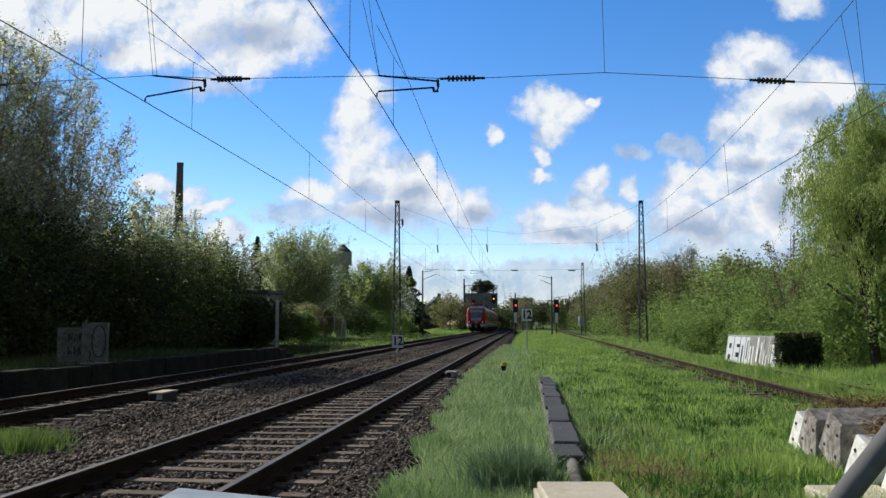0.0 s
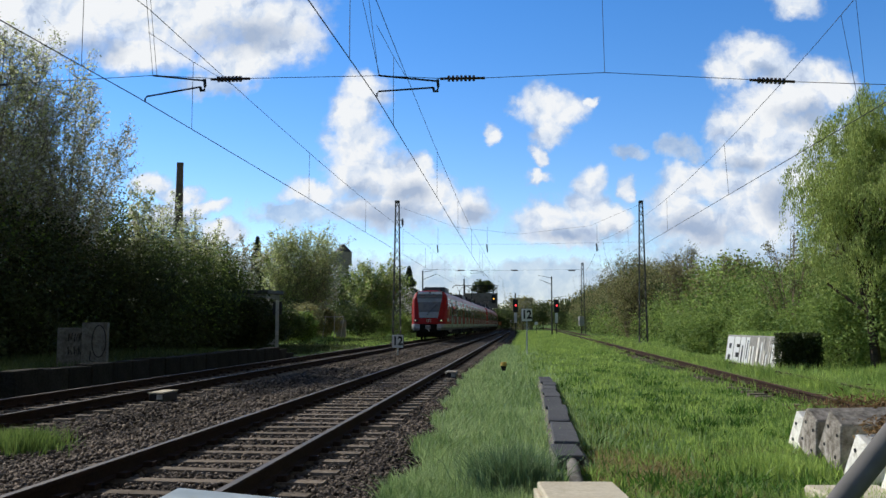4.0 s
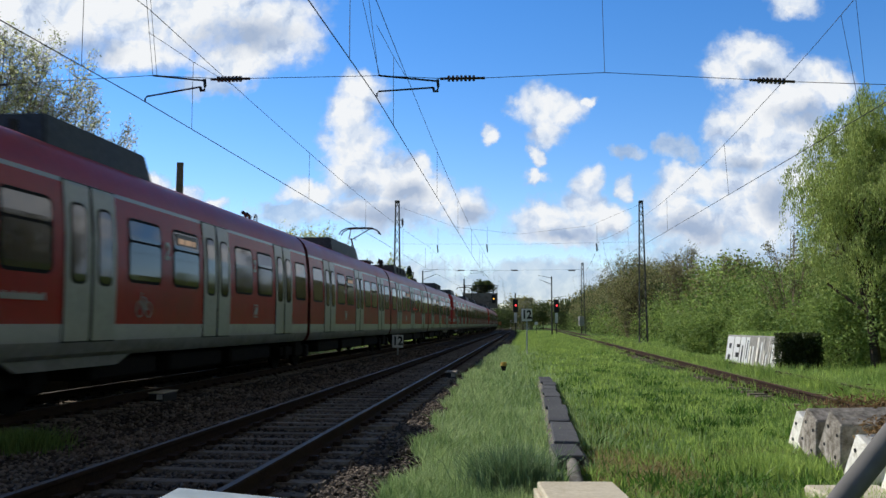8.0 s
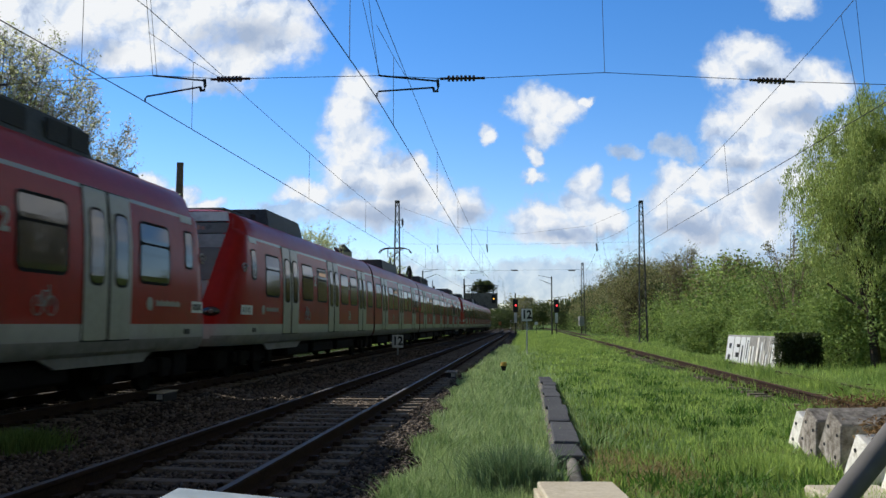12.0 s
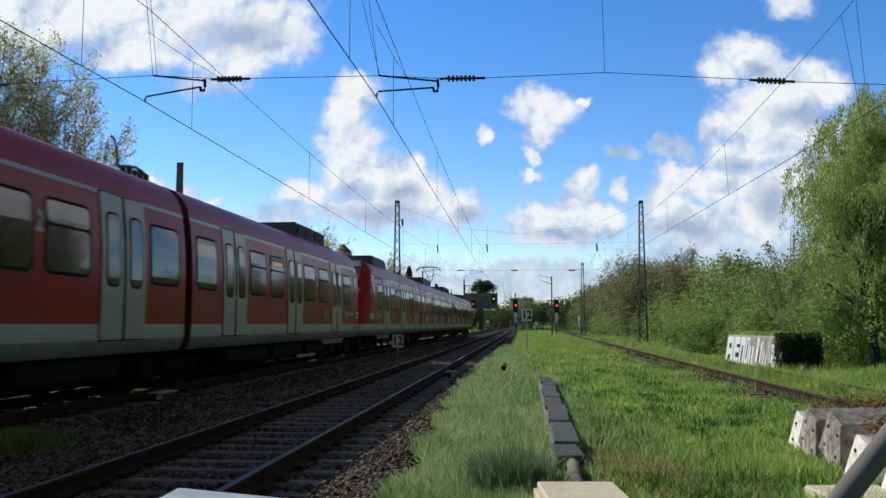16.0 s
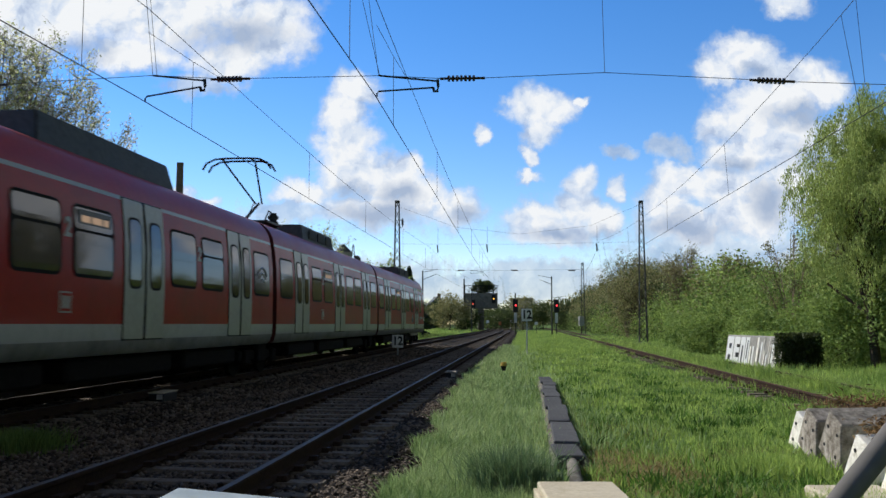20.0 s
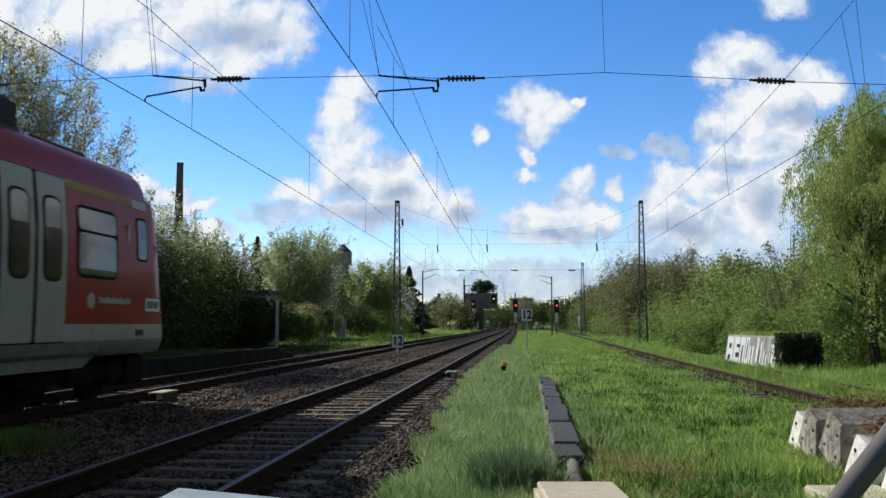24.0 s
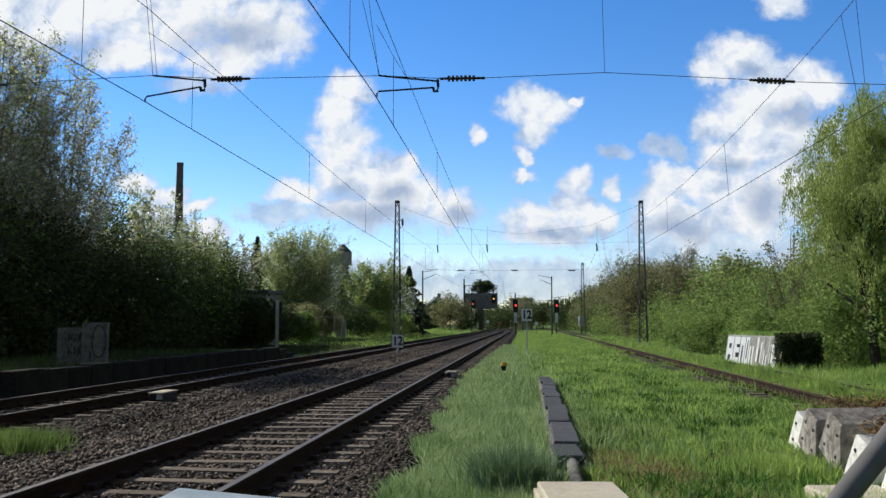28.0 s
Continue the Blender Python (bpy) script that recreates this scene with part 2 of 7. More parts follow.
def add_box(bm, x0, x1, y0, y1, z0, z1, bevel=0.0, m=None, slot=0):
    vs = [bm.verts.new((x, y, z)) for z in (z0, z1) for y in (y0, y1) for x in (x0, x1)]
    fs = [bm.faces.new([vs[i] for i in q]) for q in ((0, 2, 3, 1), (4, 5, 7, 6), (0, 1, 5, 4), (2, 6, 7, 3), (0, 4, 6, 2), (1, 3, 7, 5))]
    for f in fs:
        f.material_index = slot
    geo = vs
    if bevel:
        es = list({e for v in vs for e in v.link_edges})
        r = bmesh.ops.bevel(bm, geom=es, offset=bevel, segments=1, affect="EDGES", clamp_overlap=True)
        geo = list({v for v in vs if v.is_valid} | set(r["verts"]))
        for f in r["faces"]:
            f.material_index = slot
    if m is not None:
        bmesh.ops.transform(bm, matrix=m, verts=geo)
    return geo


def box_bm(*a, **k):
    bm = bmesh.new()
    add_box(bm, *a, **k)
    return bm


def add_tube(bm, pts, r, n=6, r1=None, cap=True):
    """A round tube through the points, its radius running from r to r1."""
    pts = [Vector(p) for p in pts]
    r1 = r if r1 is None else r1
    rings = []
    for i, p in enumerate(pts):
        d = (pts[min(i + 1, len(pts) - 1)] - pts[max(i - 1, 0)]).normalized()
        a = d.cross(Vector((0, 0, 1)) if abs(d.z) < 0.95 else Vector((1, 0, 0))).normalized()
        b = d.cross(a)
        rr = r + (r1 - r) * i / max(1, len(pts) - 1)
        rings.append([bm.verts.new(p + rr * (math.cos(t) * a + math.sin(t) * b)) for t in (2 * math.pi * k / n for k in range(n))])
    for A, B in zip(rings, rings[1:]):
        for k in range(n):
            bm.faces.new((A[k], A[(k + 1) % n], B[(k + 1) % n], B[k]))
    if cap:
        bm.faces.new(rings[0][::-1]), bm.faces.new(rings[-1])
    return bm


def tube_bm(pts, r, n=6, r1=None):
    return add_tube(bmesh.new(), pts, r, n, r1)


def smoothstep(a, b, x):
    t = np.clip((x - a) / (b - a), 0, 1)
    return t * t * (3 - 2 * t)


# ---- the line: three tracks, nearly straight, bending left far away ----
BEND, BEND_AT = 0.00020, 140.0


def bend(y):
    return -BEND * max(0.0, y - BEND_AT) ** 2


def left_x(y):
    return -8.06 + 0.0985 * y + bend(y)


def near_x(y):
    return -3.05 + 0.0915 * y + bend(y)


def right_x(y):
    return 5.85 + 0.1 * y + bend(y) * 0.4


# ---- sky backdrop with drifting cumulus ----
def cloud_backdrop():
    """Far sheet of cloud; clear between the clouds, so that the sky shows."""
    D = 2500.0
    m = bpy.data.materials.new("cumulus")
    m.use_nodes = True
    N, L = m.node_tree.nodes, m.node_tree.links
    N.remove(N["Principled BSDF"])
    tc = N.new("ShaderNodeTexCoord").outputs["Object"]
    sc = N.new("ShaderNodeVectorMath")
    sc.operation = "SCALE"
    sc.inputs["Scale"].default_value = 0.001
    L.new(tc, sc.inputs[0])
    nz = N.new("ShaderNodeTexNoise")
    nz.inputs["Scale"].default_value, nz.inputs["Detail"].default_value, nz.inputs["Roughness"].default_value = 7.0, 9.0, 0.62
    L.new(sc.outputs[0], nz.inputs["Vector"])
    sub = N.new("ShaderNodeVectorMath")
    sub.operation = "SUBTRACT"
    sub.inputs[1].default_value = (0.5, 0.5, 0.5)
    L.new(nz.outputs["Color"], sub.inputs[0])
    warp = N.new("ShaderNodeVectorMath")
    warp.operation = "MULTIPLY_ADD"
    warp.inputs[1].default_value = (0.14, 0.0, 0.125)
    L.new(sub.outputs[0], warp.inputs[0]), L.new(sc.outputs[0], warp.inputs[2])
    w = warp.outputs[0]
    fine = noise_node(N, L, 22, 8, 0.6, sc.outputs[0])

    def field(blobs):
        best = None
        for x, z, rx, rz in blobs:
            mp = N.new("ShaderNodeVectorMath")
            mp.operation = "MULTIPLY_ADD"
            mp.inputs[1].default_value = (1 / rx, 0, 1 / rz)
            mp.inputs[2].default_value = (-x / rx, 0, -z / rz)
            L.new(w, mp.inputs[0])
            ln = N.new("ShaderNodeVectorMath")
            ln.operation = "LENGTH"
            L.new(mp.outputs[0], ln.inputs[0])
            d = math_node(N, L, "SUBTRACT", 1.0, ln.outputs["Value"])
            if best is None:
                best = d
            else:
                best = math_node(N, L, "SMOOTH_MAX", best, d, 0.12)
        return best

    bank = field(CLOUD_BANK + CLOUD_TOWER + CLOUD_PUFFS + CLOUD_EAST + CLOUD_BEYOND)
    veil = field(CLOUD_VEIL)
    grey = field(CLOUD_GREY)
    dens = math_node(N, L, "ADD", bank, math_node(N, L, "MULTIPLY", math_node(N, L, "SUBTRACT", fine, 0.44), 0.75))
    a1 = ramp_node(N, L, dens, [(0.0, (0, 0, 0)), (0.14, (0.22, 0.22, 0.22)), (0.34, (0.75, 0.75, 0.75)), (0.56, (1, 1, 1))])
    dv = math_node(N, L, "ADD", veil, math_node(N, L, "MULTIPLY", math_node(N, L, "SUBTRACT", fine, 0.5), 1.4))
    a2 = math_node(N, L, "MULTIPLY", ramp_node(N, L, dv, [(0.0, (0, 0, 0)), (0.5, (1, 1, 1))]), 0.78)
    alpha = math_node(N, L, "MAXIMUM", a1, a2)
    # billows: bright where the cloud's relief faces up and to the left
    def billow(scale, step):
        sh = N.new("ShaderNodeVectorMath")
        sh.inputs[1].default_value = (-step, 0, step)
        L.new(w, sh.inputs[0])
        return math_node(N, L, "SUBTRACT", noise_node(N, L, scale, 5, 0.55, w), noise_node(N, L, scale, 5, 0.55, sh.outputs[0]))
    relief = math_node(N, L, "ADD", math_node(N, L, "MULTIPLY", billow(6.0, 0.05), 1.5), math_node(N, L, "MULTIPLY", billow(17.0, 0.018), 0.9))
    body = math_node(N, L, "MULTIPLY", math_node(N, L, "MINIMUM", bank, 0.6), 0.30)
    tone = math_node(N, L, "ADD", math_node(N, L, "ADD", relief, 0.53), body)
    puff = ramp_node(N, L, tone, [(0.30, (0.47, 0.57, 0.76)), (0.52, (0.70, 0.79, 0.93)), (0.76, (0.93, 0.955, 0.985))])
    g = math_node(N, L, "ADD", grey, math_node(N, L, "MULTIPLY", math_node(N, L, "SUBTRACT", noise_node(N, L, 6.0, 6, 0.55, sc.outputs[0]), 0.5), 1.1))
    gr = math_node(N, L, "MULTIPLY", ramp_node(N, L, g, [(0.0, (0, 0, 0)), (0.8, (1, 1, 1))]), 0.84)
    col = mix_col(N, L, gr, puff, (0.31, 0.42, 0.62))
    hz = ramp_node(N, L, noise_node(N, L, 12.0, 6, 0.6, w), [(0.38, (0.38, 0.50, 0.70)), (0.62, (0.66, 0.74, 0.84))])
    col = mix_col(N, L, a1, hz, col)
    em = N.new("ShaderNodeEmission")
    em.inputs["Strength"].default_value = CLOUD_GLOW
    L.new(col, em.inputs[0])
    tr = N.new("ShaderNodeBsdfTransparent")
    mx = N.new("ShaderNodeMixShader")
    L.new(alpha, mx.inputs[0]), L.new(tr.outputs[0], mx.inputs[1]), L.new(em.outputs[0], mx.inputs[2])
    L.new(mx.outputs[0], N["Material Output"].inputs[0])
    ob = mesh_ob("backdrop", [(-2100, 0, -40), (2100, 0, -40), (2100, 0, 1700), (-2100, 0, 1700)], [(0, 1, 2, 3)], m)
    ob.matrix_basis = pose(0, D, 0)
    return tagged(ob, "distant white cumulus clouds drifting on a blue sky", "sky", kind="structure")


def fill_cloud(name, D, rz, glow, overhead=False):
    """Glowing broken cloud added out of view, to whiten the blue sky fill."""
    m = bpy.data.materials.new("fill_cloud_glow")
    m.use_nodes = True
    N, L = m.node_tree.nodes, m.node_tree.links
    N.remove(N["Principled BSDF"])
    tc = N.new("ShaderNodeTexCoord").outputs["Object"]
    f = noise_node(N, L, 0.0022, 8, 0.6, tc)
    alpha = ramp_node(N, L, f, [(0.36 if overhead else 0.44, (0, 0, 0)), (0.48 if overhead else 0.56, (1, 1, 1))])
    em = N.new("ShaderNodeEmission")
    em.inputs["Strength"].default_value = CLOUD_GLOW * glow
    L.new(ramp_node(N, L, noise_node(N, L, 0.005, 6, 0.6, tc), [(0.35, (0.5, 0.53, 0.56)), (0.6, (1, 0.98, 0.95))]), em.inputs[0])
    tr = N.new("ShaderNodeBsdfTransparent")
    mx = N.new("ShaderNodeMixShader")
    L.new(alpha, mx.inputs[0]), L.new(tr.outputs[0], mx.inputs[1]), L.new(em.outputs[0], mx.inputs[2])
    L.new(mx.outputs[0], N["Material Output"].inputs[0])
    if overhead:                         # flat deck added above and behind, clear of the sun
        ob = mesh_ob(name, [(-450, -3200, 0), (3200, -3200, 0), (3200, 1700, 0), (-450, 1700, 0)], [(0, 1, 2, 3)], m)
        ob.matrix_basis = pose(0, 0, 1000)
        return tagged(ob, "unseen grey cloud deck added overhead as neutral fill light", "sky", kind="structure")
    ob = mesh_ob(name, [(-2400, 0, -40), (2400, 0, -40), (2400, 0, 3900), (-2400, 0, 3900)], [(0, 1, 2, 3)], m)
    ob.matrix_basis = pose(0, 0, 0, 0, 0, rz) @ pose(0, D, 0)
    return tagged(ob, "unseen broken cloud sheet added for neutral fill light and reflections", "sky", kind="structure")


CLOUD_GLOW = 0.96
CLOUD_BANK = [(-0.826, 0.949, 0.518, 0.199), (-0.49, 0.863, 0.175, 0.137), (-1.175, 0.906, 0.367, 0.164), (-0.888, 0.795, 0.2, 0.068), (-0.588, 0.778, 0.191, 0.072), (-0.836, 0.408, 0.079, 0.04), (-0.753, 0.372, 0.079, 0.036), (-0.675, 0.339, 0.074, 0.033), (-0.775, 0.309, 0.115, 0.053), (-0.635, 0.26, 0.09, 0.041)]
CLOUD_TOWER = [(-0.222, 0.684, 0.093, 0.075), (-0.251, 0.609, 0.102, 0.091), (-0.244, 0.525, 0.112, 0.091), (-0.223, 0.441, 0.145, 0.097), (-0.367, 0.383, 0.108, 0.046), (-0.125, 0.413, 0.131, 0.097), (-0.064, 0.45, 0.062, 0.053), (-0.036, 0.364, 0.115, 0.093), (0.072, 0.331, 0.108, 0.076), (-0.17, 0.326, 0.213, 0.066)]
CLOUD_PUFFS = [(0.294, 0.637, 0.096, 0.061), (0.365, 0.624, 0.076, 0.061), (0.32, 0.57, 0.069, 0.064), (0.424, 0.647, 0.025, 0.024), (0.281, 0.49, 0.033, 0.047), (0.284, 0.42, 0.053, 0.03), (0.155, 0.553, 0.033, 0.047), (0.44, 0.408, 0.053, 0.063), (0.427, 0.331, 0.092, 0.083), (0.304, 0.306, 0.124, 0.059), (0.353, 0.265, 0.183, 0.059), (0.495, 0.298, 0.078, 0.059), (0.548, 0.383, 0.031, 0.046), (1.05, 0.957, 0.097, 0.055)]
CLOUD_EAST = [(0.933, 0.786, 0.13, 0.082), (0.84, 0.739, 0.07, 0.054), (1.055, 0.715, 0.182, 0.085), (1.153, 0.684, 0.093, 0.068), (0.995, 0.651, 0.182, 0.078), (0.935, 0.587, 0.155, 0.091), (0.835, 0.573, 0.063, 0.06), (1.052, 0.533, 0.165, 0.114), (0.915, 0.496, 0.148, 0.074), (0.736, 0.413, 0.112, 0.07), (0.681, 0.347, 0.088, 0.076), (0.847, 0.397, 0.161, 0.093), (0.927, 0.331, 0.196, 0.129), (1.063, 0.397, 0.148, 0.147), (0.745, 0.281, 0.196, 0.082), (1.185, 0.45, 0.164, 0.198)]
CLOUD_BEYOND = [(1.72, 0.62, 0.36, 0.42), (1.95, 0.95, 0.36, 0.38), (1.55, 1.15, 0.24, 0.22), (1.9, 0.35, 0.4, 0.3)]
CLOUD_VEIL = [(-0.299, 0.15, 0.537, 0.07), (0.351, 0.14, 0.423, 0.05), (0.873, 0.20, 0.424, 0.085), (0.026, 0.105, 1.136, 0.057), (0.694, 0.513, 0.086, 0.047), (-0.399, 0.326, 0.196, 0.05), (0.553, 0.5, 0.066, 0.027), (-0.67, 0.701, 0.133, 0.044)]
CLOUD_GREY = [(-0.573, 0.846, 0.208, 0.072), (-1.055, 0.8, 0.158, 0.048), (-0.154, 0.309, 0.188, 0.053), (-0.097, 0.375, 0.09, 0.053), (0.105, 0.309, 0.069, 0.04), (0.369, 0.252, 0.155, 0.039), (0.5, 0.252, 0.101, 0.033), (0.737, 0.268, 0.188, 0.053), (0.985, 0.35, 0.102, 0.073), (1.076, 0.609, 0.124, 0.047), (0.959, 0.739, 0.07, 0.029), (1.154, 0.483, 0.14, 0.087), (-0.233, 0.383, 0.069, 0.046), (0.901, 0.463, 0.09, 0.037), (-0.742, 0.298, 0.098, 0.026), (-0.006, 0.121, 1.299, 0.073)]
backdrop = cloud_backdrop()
# Unseen sheets to the right, behind and overhead, added as fill light.
fill_cloud("backdrop", 2550, -90, 0.38)
fill_cloud("backdrop", 2550, 180, 0.42)
fill_cloud("backdrop", 0, 0, 0.15, True)


# ---- ground ----
def ground_z(x, y):
    """Height of the ground sheet: flat between the tracks, a bank beyond the siding, a low rise on the left."""
    off = x - (5.85 + 0.1 * np.clip(y, -50, 400))
    near_bank = smoothstep(5.0, 12.0, off) * 2.6 * smoothstep(-30, 20, y)
    lo = (-8.06 + 0.0985 * np.clip(y, -50, 400)) - x
    rise = smoothstep(6.0, 14.0, lo) * 0.5
    lump = 0.05 * np.sin(x * 1.3 + y * 0.4) * np.sin(y * 0.7 - x * 0.5) + 0.02 * np.sin(3.1 * x) * np.sin(2.7 * y)
    bed = smoothstep(3.2, 2.2, np.abs(x - (-3.05 + 0.0915 * y))) + smoothstep(3.4, 2.2, np.abs(x - (-8.06 + 0.0985 * y)))
    return -0.28 + near_bank + rise + lump * (1 - np.clip(bed, 0, 1)) - 0.22 * np.clip(bed, 0, 1)


def build_ground():
    xs = np.unique(np.concatenate([np.linspace(-1600, -60, 14), np.linspace(-60, -16, 23), np.linspace(-16, 22, 115), np.linspace(22, 70, 30), np.linspace(70, 1600, 14)]))
    ys = np.unique(np.concatenate([np.linspace(-600, -10, 12), np.linspace(-10, 40, 110), np.linspace(40, 120, 60), np.linspace(120, 400, 30), np.linspace(400, 2450, 12)]))
    X, Y = np.meshgrid(xs, ys)
    Z = ground_z(X, Y)
    V = np.stack([X, Y, Z], -1).reshape(-1, 3)
    nx, ny = len(xs), len(ys)
    i = (np.arange(ny - 1)[:, None] * nx + np.arange(nx - 1)[None, :]).ravel()
    F = np.stack([i, i + 1, i + nx + 1, i + nx], -1)
    ob = mesh_ob("ground", V, F, M_GROUND, smooth=True)
    return tagged(ob, "green spring meadow ground beside the railway tracks", "ground", kind="structure")


ground = build_ground()


def sweep(name, profile, fx, y0, y1, step, mat, parent=None, label="", slots=None, zf=None):
    """Carries a profile of (x, z) points along a track line."""
    ys = np.arange(y0, y1 + 0.01, step)
    n = len(profile)
    V = [(fx(y) + px, y, pz + (zf(y) if zf else 0)) for y in ys for px, pz in profile]
    F, S = [], []
    for j in range(len(ys) - 1):
        for k in range(n - 1):
            a = j * n + k
            F.append((a, a + 1, a + n + 1, a + n))
            S.append(slots[k] if slots else 0)
    return mesh_ob(name, V, F, mat, parent, label, slots=S if slots else None)


RAIL_PROFILE = [(-0.036, -0.012), (-0.030, 0.0), (0.030, 0.0), (0.036, -0.012), (0.034, -0.040), (0.010, -0.052), (0.010, -0.130), (0.070, -0.145), (0.070, -0.155), (-0.070, -0.155), (-0.070, -0.145), (-0.010, -0.130), (-0.010, -0.052), (-0.034, -0.040), (-0.036, -0.012)]
RAIL_SLOTS = [0, 1, 0] + [0] * 11


def build_track(name, fx, y0, y1, label, sleepers_to, sleeper_z=-0.155, top_mat=None, shoulder=(1.75, 2.35), bed=True, s_from=None):
    track = tagged(empty(name), label, "railway track", kind="structure")
    for g in (-0.752, 0.752):
        sweep("rail", [(g + px, pz) for px, pz in RAIL_PROFILE], fx, y0, y1, 2.0, [M_RAIL, top_mat or M_RAILTOP], track, "steel rail", RAIL_SLOTS)
    if bed:
        a, b = shoulder
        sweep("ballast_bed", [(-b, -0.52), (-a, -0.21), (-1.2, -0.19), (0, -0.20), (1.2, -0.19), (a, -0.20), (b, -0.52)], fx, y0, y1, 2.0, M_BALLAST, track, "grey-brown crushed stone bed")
    return track


near_track = build_track("railway_track", near_x, -40, 420, "main line track with polished rails on stone ballast", 100)
left_track = build_track("railway_track", left_x, -60, 480, "main line track with dark rusty rails on ballast", 100)
siding = build_track("railway_track", right_x, -20, 300, "rusty overgrown siding track in grass", 60, top_mat=surface("rusted_rail_head", (0.06, 0.038, 0.025), (0.14, 0.09, 0.06), 30, 2, 0.8, metal=0.2, bump=0.2), bed=False)
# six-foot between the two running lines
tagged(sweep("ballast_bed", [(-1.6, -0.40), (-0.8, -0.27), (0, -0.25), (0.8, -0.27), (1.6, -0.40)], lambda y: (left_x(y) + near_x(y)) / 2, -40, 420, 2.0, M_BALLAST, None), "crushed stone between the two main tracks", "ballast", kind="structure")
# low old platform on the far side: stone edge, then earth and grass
# Soil kept near black, so its colour carries the hedge's shade.
M_PLAT_SOIL = surface("shade_dark_platform_soil", (0.014, 0.016, 0.008), (0.045, 0.048, 0.024), 16, 0.7, 0.95, bump=0.5, bump_size=0.04)


def platform_drop(y):
    """The platform runs out in a ramp at its end."""
    return -0.55 * float(smoothstep(34.5, 38.5, y))


tagged(sweep("platform", [(-9.5, -0.5), (-7.2, 0.16), (-3.2, 0.18), (-2.36, 0.27), (-2.352, -0.3)], left_x, -30, 40, 0.5, M_PLAT_SOIL, zf=platform_drop), "overgrown earth of a low disused platform, shade put into its colour", "platform", kind="structure")
edge_ = tagged(empty("platform_edge"), "weathered concrete edge stones of a low disused platform, shade in their colour", "platform edge", kind="structure")


# ---- the train: three coupled units of four cars ----
END_LEN, MID_LEN = 18.24, 15.46
TIP = 17.85          # the cab front; the coupler reaches a little farther
HALF = [(1.37, 0.76), (1.44, 0.82), (1.48, 0.93), (1.50, 1.00), (1.51, 1.25), (1.51, 2.10), (1.49, 2.70), (1.445, 3.10), (1.422, 3.27), (1.409, 3.335), (1.37, 3.50), (1.28, 3.68), (1.11, 3.85), (0.85, 3.96), (0.5, 4.02), (0.0, 4.04)]
HALF_SLOTS = [2, 2, 2, 1, 0, 0, 0, 0, 3, 4, 4, 4, 4, 4, 4]
# Car ends: red darkened in colour for the shade in the joint.
M_CAR_END = surface("shade_dark_red_car_end", (0.05, 0.007, 0.006), (0.09, 0.012, 0.010), 8, 1.0, 0.7, bump=0.02)
BODY_MATS = [M_RED, M_TWHITE, M_TGREY, M_STRIPE, M_ROOFRED, M_CAR_END]

FRONT_TOP = {3.50: (1.12, 3.50), 3.68: (1.11, 3.70), 3.85: (1.08, 3.85), 3.96: (0.86, 3.91), 4.02: (0.50, 3.93), 4.04: (0.0, 3.935)}


def side_x(z):
    for (x0, z0), (x1, z1) in zip(HALF, HALF[1:]):
        if z0 <= z <= z1:
            return x0 + (x1 - x0) * (z - z0) / (z1 - z0)
    return 1.36


NOSE_Y, NOSE_W = [16.47, 16.75, 17.0, 17.25], [0.998, 0.985, 0.966, 0.935]      # how the flank draws in towards the cab front


def nose_back(z, d):
    """How far a point leans back from the tip: the windscreen slopes, the apron does not."""
    return 0.42 * max(0.0, z - 1.15) ** 1.06 * max(0.0, 1 - d / 1.38) + (0.10 * max(0.0, 0.9 - z) if d < 0.4 else 0)


